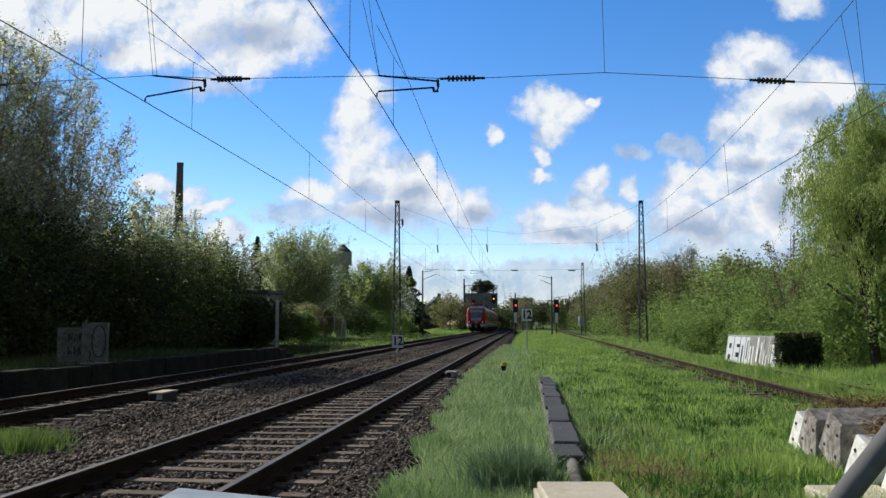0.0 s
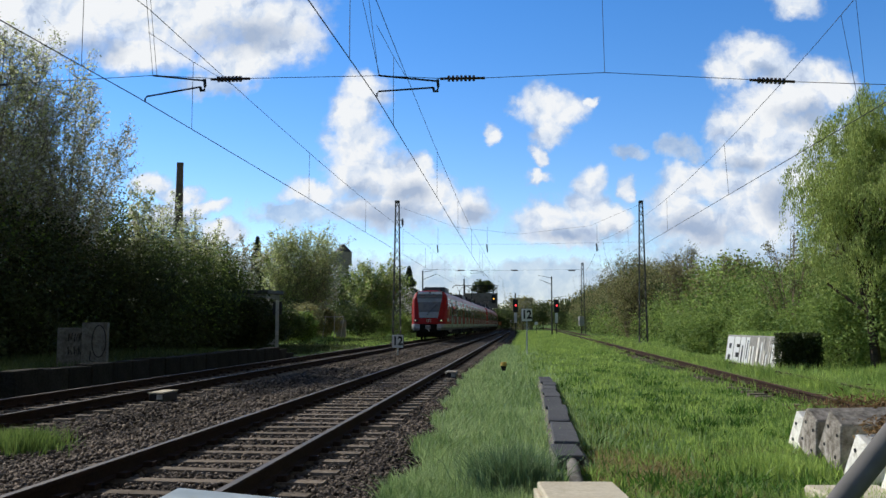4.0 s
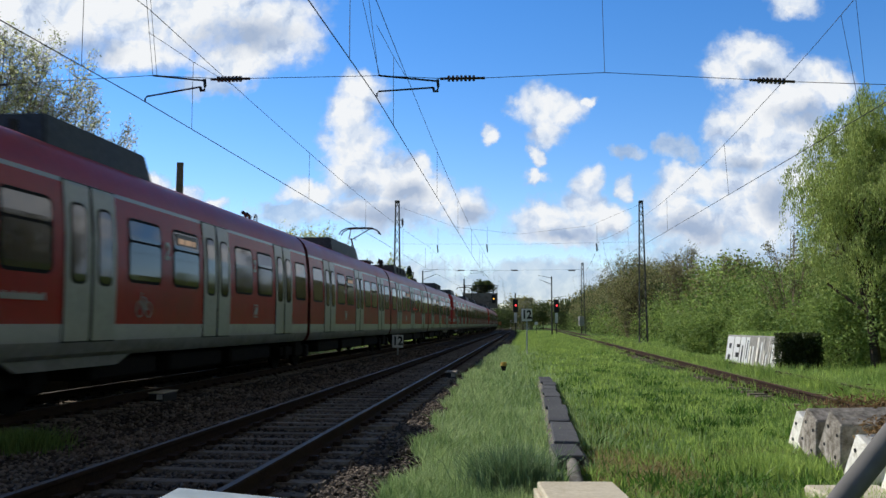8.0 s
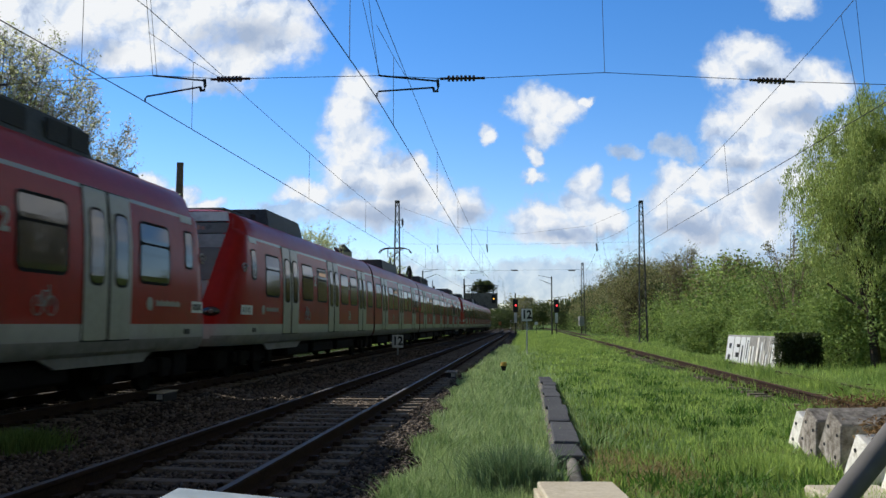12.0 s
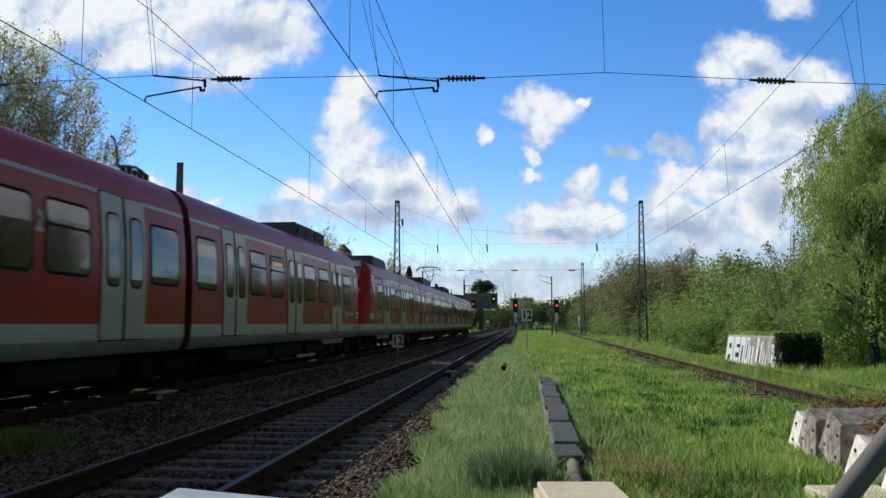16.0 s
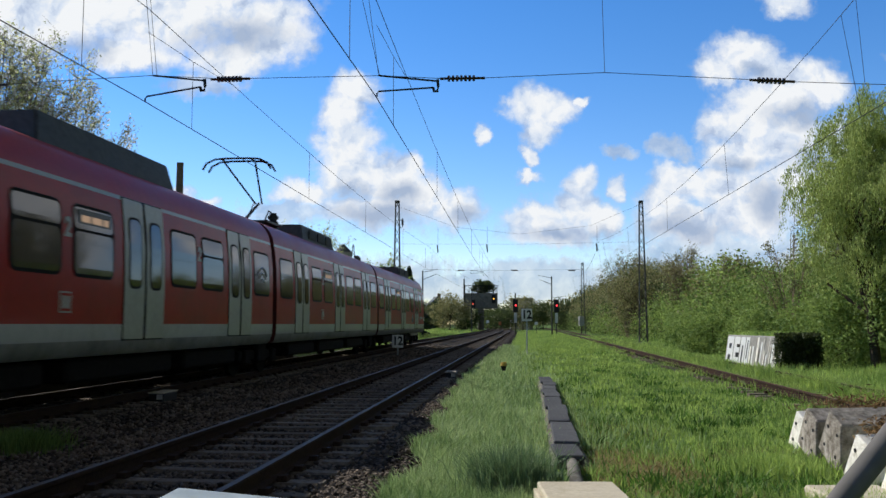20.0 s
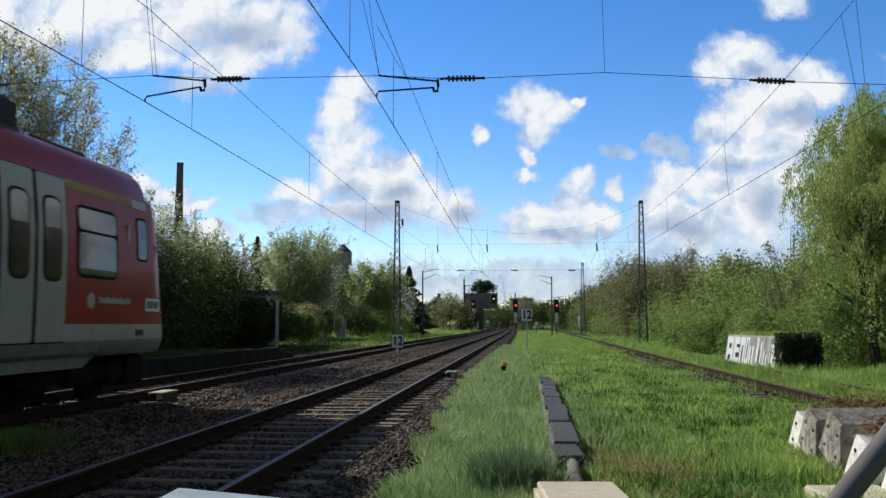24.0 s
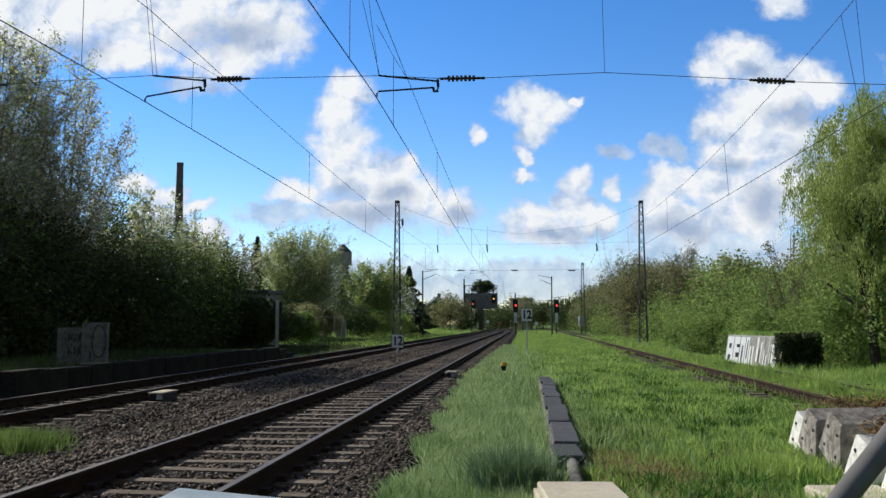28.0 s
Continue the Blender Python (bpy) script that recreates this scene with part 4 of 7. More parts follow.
    for yy, w_, m_ in ((9.95, 0.75, M_GRILLE), (10.75, 0.75, M_GRILLE), (12.05, 0.6, M_GRILLE), (12.7, 0.6, M_GRILLE)):
        part("grille", box_bm(0.925, 0.965, yy, yy + w_, 3.98, 4.30), m_, car)
    for dy in (0.0, 0.35):
        part("roof_horn", tube_bm([(-0.5, 2.6 + dy, 3.90), (-0.5, 2.6 + dy, 4.16), (-0.5, 2.85 + dy, 4.2)], 0.05, 6), M_BLACK, car)
    part("roof_loop", tube_bm([(-0.5, 2.1 + 0.14 * math.cos(t), 4.0 + 0.28 * math.sin(t)) for t in (q * math.pi / 8 for q in range(9))], 0.02, 5), M_BLACK, car)
    bogie(car, 14.9)
    bogie(car, 0.0)
    for a, b in ((3.0, 6.0), (6.6, 9.4), (10.0, 12.4)):
        part("underfloor_case", box_bm(-1.25, 1.25, a, b, 0.36, 0.70, 0.05), M_UNDER, car)
    coupling(car, 0.0)
    return car


def pantograph(car, y, k, kz, reach=0.2):
    """Raised single-arm pantograph over y; k names the side to which it folds."""
    bm = bmesh.new()
    add_box(bm, -0.75, 0.75, y - 0.7, y + 0.7, 4.10, 4.16)
    for sx in (-0.6, 0.6):
        for sy in (-0.55, 0.55):
            add_tube(bm, [(sx, y + sy, 3.85), (sx, y + sy, 4.12)], 0.07, 8)
    pg = part("pantograph", bm, M_BLACK, car, "single-arm pantograph touching the wire")
    part("lower_arm", tube_bm([(0, y + 0.45 * k, 4.18), (0, y - 0.85 * k, kz)], 0.05, 6, 0.04), M_BLACK, pg)
    bm = bmesh.new()
    for sx in (-1, 1):
        add_tube(bm, [(sx * 0.10, y - 0.85 * k, kz), (sx * 0.45, y + reach * k, 5.78)], 0.028, 5)
    add_tube(bm, [(0.0, y + 0.3 * k, 4.2), (0.05, y - 0.6 * k, 4.85)], 0.015, 5)
    part("upper_arm", bm, M_BLACK, pg)
    bm = bmesh.new()
    for dy in (-0.22, 0.22):
        add_tube(bm, [(sx, y + reach * k + dy, z) for sx, z in ((-0.97, 5.52), (-0.86, 5.70), (-0.62, 5.81), (-0.3, 5.83), (0.3, 5.83), (0.62, 5.81), (0.86, 5.70), (0.97, 5.52))], 0.03, 5)
    for sx in (-0.42, 0.42):
        add_tube(bm, [(sx, y + reach * k - 0.25, 5.80), (sx, y + reach * k + 0.25, 5.80)], 0.02, 5)
    part("contact_head", bm, M_BLACK, pg)


def mid_car(gear, panto):
    """Middle car, its origin at rail level at the front joint; it reaches back to -y."""
    car = empty("train_car")
    tagged(car, "red suburban train middle car with raised pantograph" if panto else "red suburban train middle car with grey doors", "train car", "cars of the red train")
    car_body(car, -MID_LEN + 0.17, -0.17, False)
    L0 = -MID_LEN
    doors_and_windows(car, (L0 + 2.7, L0 + 7.65, L0 + 12.7), ((L0 + 1.1, 1.15, False), (L0 + 4.42, 1.15, True), (L0 + 5.95, 1.15, False), (L0 + 9.4, 1.15, True), (L0 + 10.95, 1.15, True), (L0 + 14.35, 1.15, False)))
    for s in (-1, 1):
        side_text(car, s, L0 + 5.18, 2.62, "2", 0.38, M_TWHITE)
        side_text(car, s, L0 + 10.17, 2.62, "2", 0.38, M_TWHITE)
        square_badge(car, s, L0 + 10.2, 1.56)
        route_display(car, s, L0 + 9.4)
    for a, b in ((2.2, 5.2), (5.8, 9.6), (10.2, 13.2)):
        part("underfloor_case", box_bm(-1.25, 1.25, L0 + a, L0 + b, 0.36, 0.72, 0.05), M_UNDER, car)
    if gear:
        roof_box(car, -9.2, -4.7, grilles=True)
        if panto:
            pantograph(car, -2.4, 1, 4.84, 0.95)
        for q in range(7):
            part("insulator_disc", tube_bm([(-0.45, -3.25, 3.94 + 0.085 * q), (-0.45, -3.25, 4.03 + 0.085 * q)], 0.16 if q % 2 else 0.11, 10), M_BLACK, car)
        part("roof_cable", tube_bm([(-0.45, -3.25, 4.52), (-0.4, -2.95, 4.58), (-0.4, -2.65, 4.3), (-0.4, -2.55, 4.0)], 0.02, 5), M_BLACK, car)
        part("roof_cable", tube_bm([(0.3, L0 + 0.5, 4.0), (0.3, L0 + 0.7, 4.25), (0.2, L0 + 1.3, 4.28), (0.2, L0 + 1.6, 4.02)], 0.025, 5), M_BLACK, car)
        for sx in (-0.75, 0.75):
            part("roof_cable", tube_bm([(sx, L0 + 1.75 + 0.22 * math.cos(t), 4.05 + 0.5 * math.sin(t)) for t in (q * math.pi / 8 for q in range(9))], 0.022, 5), M_BLACK, car)
            part("roof_cable", tube_bm([(sx, L0 + 0.3, 4.08), (sx, L0 + 0.8, 4.16), (sx, L0 + 1.5, 4.06)], 0.03, 5), M_BLACK, car)
            for q in range(5):
                part("cable_post", tube_bm([(sx, L0 + 0.35 + 0.24 * q, 3.85), (sx, L0 + 0.35 + 0.24 * q, 4.10 + 0.05 * (q % 2))], 0.05, 6), M_BLACK, car)
    else:
        roof_box(car, L0 + 5.2, L0 + 10.2)
        if panto:
            pantograph(car, L0 + 1.25, -1, 5.12, 1.25)
        wifi_mark(car, L0 + 1.1)
    bogie(car, L0)
    coupling(car, L0)
    return car


CARS = []          # (object, distance of its origin behind the train's nose, faces backwards)


def build_train():
    lead, cab, a, b = end_car(lit=True), end_car(), mid_car(True, False), mid_car(False, True)
    a_last, b_last = mid_car(True, True), mid_car(False, False)
    tail = end_car(True)
    for u in range(3):
        s = 67.4 * u
        for k, (ob, at, back) in enumerate((((lead, cab, tail)[u], END_LEN, False), (b if u < 2 else b_last, END_LEN, False), (a if u < 2 else a_last, END_LEN + MID_LEN, False), (tail if u == 2 else cab, END_LEN + 2 * MID_LEN, True))):
            o = ob if not any(ob is c[0] for c in CARS) else copy_thing(ob, pose(0, 0, 0))
            CARS.append((o, s + at, back))


build_train()

# where the nose stands along the line at each time
NOSE = [(0.0, 131.7), (3.0, 84.6), (5.5, 45.8), (6.0, 38.0), (7.0, 23.05), (8.0, 8.06), (9.0, -6.6), (10.0, -20.95), (11.0, -34.7), (12.0, -48.28), (15.0, -86.9), (16.0, -98.95), (17.0, -111.0), (18.0, -122.75), (19.0, -134.15), (20.0, -145.1), (21.0, -155.85), (24.0, -184.3), (26.0, -200.2), (28.0, -214.5)]
TIMETABLE = np.polyfit([p[0] for p in NOSE], [p[1] for p in NOSE], 6, w=[0.5] * 4 + [1.0] + [2.0] * 13 + [0.5] * 2)


def nose_at(t):
    return float(np.polyval(TIMETABLE, t))


def car_pose(y, back):
    """Pose at line coordinate y: local +y runs along the travel, towards -y."""
    x = left_x(y)
    slope = (left_x(y + 0.5) - left_x(y - 0.5))
    rz = 180.0 - math.degrees(math.atan(slope)) + (180.0 if back else 0.0)
    return pose(x, y, 0.0, 0, 0, rz)


def motions():
    times = [0.5 * k for k in range(57)]
    for ob, at, back in CARS:
        rows = []
        for t in times:
            y = nose_at(t) + at / 1.00484
            rows.append((t, car_pose(y, back)))
        walk(ob, rows)
    walk(backdrop, [(0.0, pose(0, 2500, 0)), (28.0, pose(-50, 2500, 1))])


# ---- overhead line ----
def lattice_mast(x, y, h, w0=0.62, w1=0.26, label="tall dark steel lattice mast of the overhead line", panels=16, z=-0.35):
    ob = tagged(empty("lattice_mast", x, y, z, -5.6), label, "mast", "masts of the overhead line")
    def wd(t):
        return (w0 + (w1 - w0) * t) / 2
    for sx in (-1, 1):
        for sy in (-1, 1):
            part("corner_angle", tube_bm([(sx * wd(0), sy * wd(0), 0), (sx * wd(1), sy * wd(1), h)], 0.035, 4), M_STEEL, ob)
    for f in range(4):
        bm = bmesh.new()
        for i in range(panels):
            a, b = i / panels, (i + 1) / panels
            p = []
            for t in (a, b):
                q = wd(t)
                p.append([((-q, -q), (q, -q)), ((q, -q), (q, q)), ((q, q), (-q, q)), ((-q, q), (-q, -q))][f])
            s = (0, 1) if i % 2 else (1, 0)
            add_tube(bm, [(*p[0][s[0]], a * h), (*p[1][s[1]], b * h)], 0.021, 4)
        part("lattice_face", bm, M_STEEL, ob)
    part("mast_cap", box_bm(-w1 / 2 - 0.04, w1 / 2 + 0.04, -w1 / 2 - 0.04, w1 / 2 + 0.04, h - 0.18, h, 0.01), M_STEEL, ob)
    part("footing", box_bm(-0.5, 0.5, -0.5, 0.5, -0.3, 0.18, 0.03), M_CONC_DARK, ob)
    return ob


def insulator(parent, a, b):
    """A ribbed insulator between two points of a span wire."""
    a, b = Vector(a), Vector(b)
    bm = bmesh.new()
    n = 7
    for k in range(n):
        p = a + (b - a) * (0.18 + 0.64 * k / n)
        q = a + (b - a) * (0.18 + 0.64 * (k + 0.55) / n)
        add_tube(bm, [p, q], 0.056, 10)
    add_tube(bm, [a, b], 0.025, 6)
    return part("insulator", bm, M_INSUL, parent, "dark ribbed insulator")


OVERHEAD = []


def wire_run(name, fx, y0, y1, supports, stagger, label, sag=0.36, swing=0.0):
    """Contact wire, sagging carrier wire and droppers of one track."""
    run = tagged(empty(name), label, "overhead wire", "overhead wires of the tracks")
    OVERHEAD.append(run)
    def cx(y):
        for (a, sa), (b, sb) in zip(stagger, stagger[1:]):
            if a <= y <= b:
                return fx(y) + sa + (sb - sa) * (y - a) / (b - a)
        return fx(y)
    pts = [(cx(y), y, 5.5) for y in np.arange(y0, y1 + 0.1, 4.0)]
    part("contact_wire", tube_bm(pts, 0.0095, 5), M_WIRE, run, "thin contact wire")
    carrier, drops = [], []
    for a, b in zip(supports, supports[1:]):
        for k in range(14):
            y = a + (b - a) * k / 14
            t = k / 14 * 2 - 1
            carrier.append((cx(y) + swing * t * t, y, 6.98 + sag * t * t))
        for f in (0.045, 0.25, 0.46, 0.71, 0.955):
            y = a + (b - a) * f
            t = 2 * f - 1
            drops.append((y, 6.98 + sag * t * t if 0.1 < f < 0.9 or sag > 0.5 else 7.0, swing * t * t))
    part("carrier_wire", tube_bm(carrier, 0.0075, 5), M_WIRE, run, "sagging carrier wire")
    for b in supports[1:-1] if sag < 0.5 else ():
        st = [(cx(b + d), b + d, z) for d, z in ((0.0, 6.88), (2.3, 7.0), (5.0, 7.22))]
        part("stitch_wire", tube_bm(st, 0.006, 4), M_WIRE, run)
    for y, z, o in drops:
        part("dropper", tube_bm([(cx(y), y, 5.5), (cx(y) + o, y, z)], 0.006, 4), M_WIRE, run)
    return run, cx


_, cx_left = wire_run("overhead_wire", left_x, -36, 240, (-36, 16.4, 68, 120, 172, 224), ((-36, 0.0), (16.4, 0.74), (68, 0.24), (120, 0.35), (172, -0.35), (240, 0.35)), "catenary wires hanging over the far main track")
_, cx_near = wire_run("overhead_wire", near_x, -36, 240, (-36, 16.0, 68, 120, 172, 224), ((-36, -0.4), (16.0, 0.33), (68, -0.2), (120, 0.35), (172, -0.35), (240, 0.35)), "catenary wires hanging over the near main track")
_, cx_right = wire_run("overhead_wire", right_x, -36, 120, (-36, 15.2, 68, 120), ((-36, 0.3), (15.2, 1.05), (46, 0.3), (68, 0.0), (120, 0.3)), "catenary wires hanging over the siding", 0.8, -0.4)


def head_span():
    """Cross wires between two masts out of view, with steady arms for each track."""
    hs = tagged(empty("head_span"), "cross wires with insulators and steady arms over the tracks", "overhead wire")
    OVERHEAD.append(hs)
    def sy(x):
        return 15.88 - 0.0985 * x
    def P(x, z):
        return (x, sy(x), z)
    # lower cross wire, hung from short hangers, and the upper one above the view
    part("span_wire", tube_bm([P(-13.0, 5.95), P(-8.93, 5.93), P(-5.6, 6.03), P(-4.28, 5.93), P(-3.85, 5.92), P(-1.19, 5.90), P(0.01, 5.81), P(0.72, 5.80), P(2.96, 5.84), P(5.60, 5.63), P(6.21, 5.58), P(7.85, 5.48), P(12.0, 5.5)], 0.0065, 5), M_WIRE, hs)
    part("span_wire", tube_bm([P(-13.0, 8.6), P(-5.9, 7.9), P(-1.6, 7.75), P(2.9, 7.75), P(7.3, 7.9), P(12.0, 8.6)], 0.009, 5), M_WIRE, hs)
    for a, b in (((-4.45, 5.92), (-3.68, 5.915)), ((-0.06, 5.81), (0.78, 5.80)), ((5.52, 5.63), (6.30, 5.575)), ((-9.5, 5.94), (-8.55, 5.93))):
        insulator(hs, P(*a), P(*b))
    for x0, z0, x1 in ((-5.6, 6.03, -5.80), (-5.52, 6.03, -5.72), (-1.19, 5.90, -1.62), (-1.21, 5.90, -1.46), (2.96, 5.84, 2.93), (7.5, 5.5, 7.36)):
        part("hanger", tube_bm([P(x0, z0), P(x1, 7.78)], 0.005, 4), M_WIRE, hs)
    for x0, z0, x1, z1, cx, cz in ((-5.60, 6.03, -4.57, 5.90, -5.74, 5.52), (-1.19, 5.90, -0.10, 5.765, -1.24, 5.50), (8.4, 5.62, 9.5, 5.5, 8.3, 5.5)):
        bm = bmesh.new()
        add_tube(bm, [P(x0, z0), P(x1, z1)], 0.018, 6)
        add_tube(bm, [P(x1, z1 + 0.03), P(x1 + 0.01, z1 - 0.10), P(x1, z1 - 0.19), P(x1 - 0.07, z1 - 0.19), P(x1 - 0.08, z1 - 0.12)], 0.03, 6)
        add_tube(bm, [P(x1 - 0.08, z1 - 0.12), P(cx + 0.03, cz + 0.10), P(cx, cz + 0.06), P(cx, cz)], 0.017, 6)
        part("steady_arm", bm, M_BLACK, hs, "dark tubular steady arm")
    # span between the two lattice masts farther on
    def Q(x, z):
        return (x, 68 - 0.0985 * (x - 6), z)
    far = tagged(empty("head_span"), "thin cross wires strung between two lattice masts", "overhead wire")
    part("span_wire", tube_bm([Q(-3.5, 10.6), Q(1.0, 8.9), Q(6, 8.3), Q(11.5, 8.9), Q(15.5, 10.6)], 0.007, 4), M_WIRE, far)
    part("span_wire", tube_bm([Q(-3.5, 7.6), Q(6, 7.5), Q(15.5, 7.6)], 0.006, 4), M_WIRE, far)
    for x in (-0.4, 3.5, 12.0):
        bm = tube_bm([Q(x, 7.6), Q(x, 8.9)], 0.010, 4)
        add_tube(bm, [Q(x, 6.9), Q(x - 0.05, 7.5)], 0.06, 6)
        part("hanger", bm, M_INSUL, far)


head_span()
SET_OUT = Matrix.Translation(EYE) @ Matrix.Scale(1.07, 4) @ Matrix.Translation(-Vector(EYE))
for run_ in OVERHEAD:
    run_.matrix_basis = SET_OUT


# ---- planting ----
rng = np.random.default_rng(7)


def leaf_mesh(name, centres, size, mat, parent=None, label="", up=0.3, aspect=0.55, hang=0.0):
    """Many small folded leaves at the centres, turned at random; hang turns them downwards."""
    n = len(centres)
    d = rng.normal(size=(n, 3))
    d[:, 2] = d[:, 2] * (1 - up) - hang * 2.0
    d /= np.linalg.norm(d, axis=1, keepdims=True) + 1e-9
    r = rng.normal(size=(n, 3))
    s = np.cross(d, r)
    s /= np.linalg.norm(s, axis=1, keepdims=True) + 1e-9
    nn = np.cross(d, s)
    L = (size * rng.uniform(0.6, 1.4, n))[:, None]
    W = L * aspect * 0.5
    A = centres - d * L * 0.5
    C = centres + d * L * 0.5
    B = centres + s * W + nn * L * 0.12
    D = centres - s * W + nn * L * 0.12
    V = np.stack([A, B, C, D], 1).reshape(-1, 3)
    i = np.arange(n) * 4
    F = np.concatenate([np.stack([i, i + 1, i + 2], 1), np.stack([i, i + 2, i + 3], 1)])
    me = bpy.data.meshes.new(name)
    me.vertices.add(len(V))
    me.vertices.foreach_set("co", V.ravel())
    me.loops.add(len(F) * 3)
    me.loops.foreach_set("vertex_index", F.ravel().astype(np.int32))
    me.polygons.add(len(F))
    me.polygons.foreach_set("loop_start", np.arange(len(F), dtype=np.int32) * 3)
    me.materials.append(mat)
    me.update(calc_edges=True)
    ob = new(name, me)
    if parent is not None:
        ob.parent = parent
    if label:
        ob["label"] = label
    return ob


def clumped(n, clumps, spread, rx, ry, rz, zc, shell=0.55, flat_bottom=-0.75):
    """Points in clumps spread through an uneven ellipsoid, denser near its outside."""
    u = rng.normal(size=(clumps, 3))
    u /= np.linalg.norm(u, axis=1, keepdims=True)
    u[:, 2] = np.maximum(u[:, 2], flat_bottom)
    rad = shell + (1 - shell) * rng.random(clumps) ** 0.6
    wob = 1 + 0.16 * np.sin(3 * u[:, 0] + 5 * u[:, 2]) + 0.12 * np.sin(4 * u[:, 1] - 3 * u[:, 2] + 1.3) + rng.normal(0, 0.06, clumps)
    c = u * (rad * wob)[:, None] * np.array([rx, ry, rz]) + np.array([0, 0, zc])
    k = rng.integers(0, clumps, n)
    return c[k] + np.clip(rng.normal(size=(n, 3)), -1.6, 1.6) * spread, c


def limbs(bm, base_r, h, tips, start=0.25, twigs=True):
    """A tapered trunk and limbs that bend out to the tips."""
    lean = Vector((rng.normal() * 0.03 * h, rng.normal() * 0.03 * h, 0))
    trunk = [Vector((0, 0, -0.3)), Vector((0, 0, 0.0)), lean * 0.4 + Vector((0, 0, 0.4 * h)), lean + Vector((0, 0, 0.75 * h))]
    add_tube(bm, trunk, base_r, 8, base_r * 0.25)
    for t in tips:
        t = Vector(t)
        f = start + 0.5 * rng.random()
        p = lean * f + Vector((0, 0, f * h * 0.7))
        mid = p.lerp(t, 0.5) + Vector((rng.normal() * 0.04 * h, rng.normal() * 0.04 * h, 0.05 * h))
        add_tube(bm, [p, mid, t], base_r * 0.30, 4, base_r * 0.05, cap=False)
        for q in (mid, t, t) if twigs else ():
            e = q + Vector((rng.normal(), rng.normal(), abs(rng.normal()) + 0.3)) * 0.07 * h
            add_tube(bm, [q, e], base_r * 0.06, 3, base_r * 0.02, cap=False)


def tree(name, x, y, h, rx, ry, mats, n, leaf, label, crown_low=0.25, clumps=90, spread=None, trunk_r=None, limbs_n=26, category="tree", z=None, shell=0.5):
    z = float(ground_z(x, y)) if z is None else z
    ob = tagged(empty(name, x, y, z), label, category)
    rz = h * (1 - crown_low) / 2
    zc = h - rz
    spread = spread or 0.09 * (rx + rz)
    first = True
    tips = None
    for mat, share, lab in mats:
        pts, c = clumped(int(n * share), clumps, spread, rx * 0.93, ry * 0.93, rz * 0.93, zc, shell)
        pts = pts[pts[:, 2] > 0.05]
        leaf_mesh("crown" if first else "blossom", pts, leaf, mat, ob, lab)
        if first:
            tips = c[:limbs_n]
        first = False
    bm = bmesh.new()
    limbs(bm, trunk_r or 0.022 * h, h * 0.9, tips)
    part("trunk", bm, M_BARK, ob, "brown branching trunk")
    return ob


def branching_tree(name, x, y, h, r, stems, sides, mats, n, leaf, label, stem_r=0.07, low=0.22, category="tree", reach=1.0, bark=None):
    """Several rising stems with side branches and twigs; the leaves sit along the twigs."""
    ob = tagged(empty(name, x, y, float(ground_z(x, y))), label, category)
    bm = bmesh.new()
    segs = []
    for k in range(stems):
        a = 2 * math.pi * (k + 0.5 * rng.random()) / stems
        out = r * rng.uniform(0.15, 0.85)
        top = h * (1 - 0.42 * (out / r) ** 2) * rng.uniform(0.88, 1.0)
        tip = Vector((out * math.cos(a), out * math.sin(a), top))
        path = [Vector((tip.x * f ** 1.25, tip.y * f ** 1.25, top * f - (0.3 if f == 0 else 0))) + Vector((rng.normal(), rng.normal(), 0)) * 0.05 * (0 < f < 1) for f in (0, 0.25, 0.5, 0.75, 1)]
        add_tube(bm, path, stem_r, 5, stem_r * 0.12, cap=False)
        for j in range(sides):
            f = low + (0.97 - low) * (j + rng.random()) / sides
            i = min(3, int(f * 4))
            p = path[i].lerp(path[i + 1], f * 4 - i)
            b = a + rng.normal(0, 1.3)
            ln = (0.16 + 0.28 * (1 - f)) * r * rng.uniform(0.7, 1.5) * reach
            e = p + Vector((math.cos(b) * ln, math.sin(b) * ln, ln * rng.uniform(0.5, 1.3)))
            m = p.lerp(e, 0.5) + Vector((0, 0, -0.08 * ln))
            add_tube(bm, [p, m, e], stem_r * 0.22, 3, stem_r * 0.06, cap=False)
            segs += [(p, m), (m, e), (m, e)]
            for q in range(4):
                u = p.lerp(e, rng.uniform(0.3, 1.0))
                v = u + Vector((rng.normal(), rng.normal(), abs(rng.normal()) + 0.4)) * 0.30 * ln
                add_tube(bm, [u, v], stem_r * 0.09, 3, stem_r * 0.05, cap=False)
                segs.append((u, v))
    part("trunk", bm, bark or M_TWIG, ob, "grey-brown stems and twigs")
    A, B = np.array([tuple(u) for u, v in segs]), np.array([tuple(v) for u, v in segs])
    for first, (mat, share, lab) in enumerate(mats):
        c = int(n * share)
        k = rng.integers(0, len(segs), c)
        t = rng.random((c, 1)) ** 0.7
        pts = A[k] + (B[k] - A[k]) * t + rng.normal(0, 1, (c, 3)) * 0.075 * max(1.0, r / 4)
        leaf_mesh("blossom" if mat is M_BLOSSOM else "crown", pts, leaf, mat, ob, lab)
    return ob


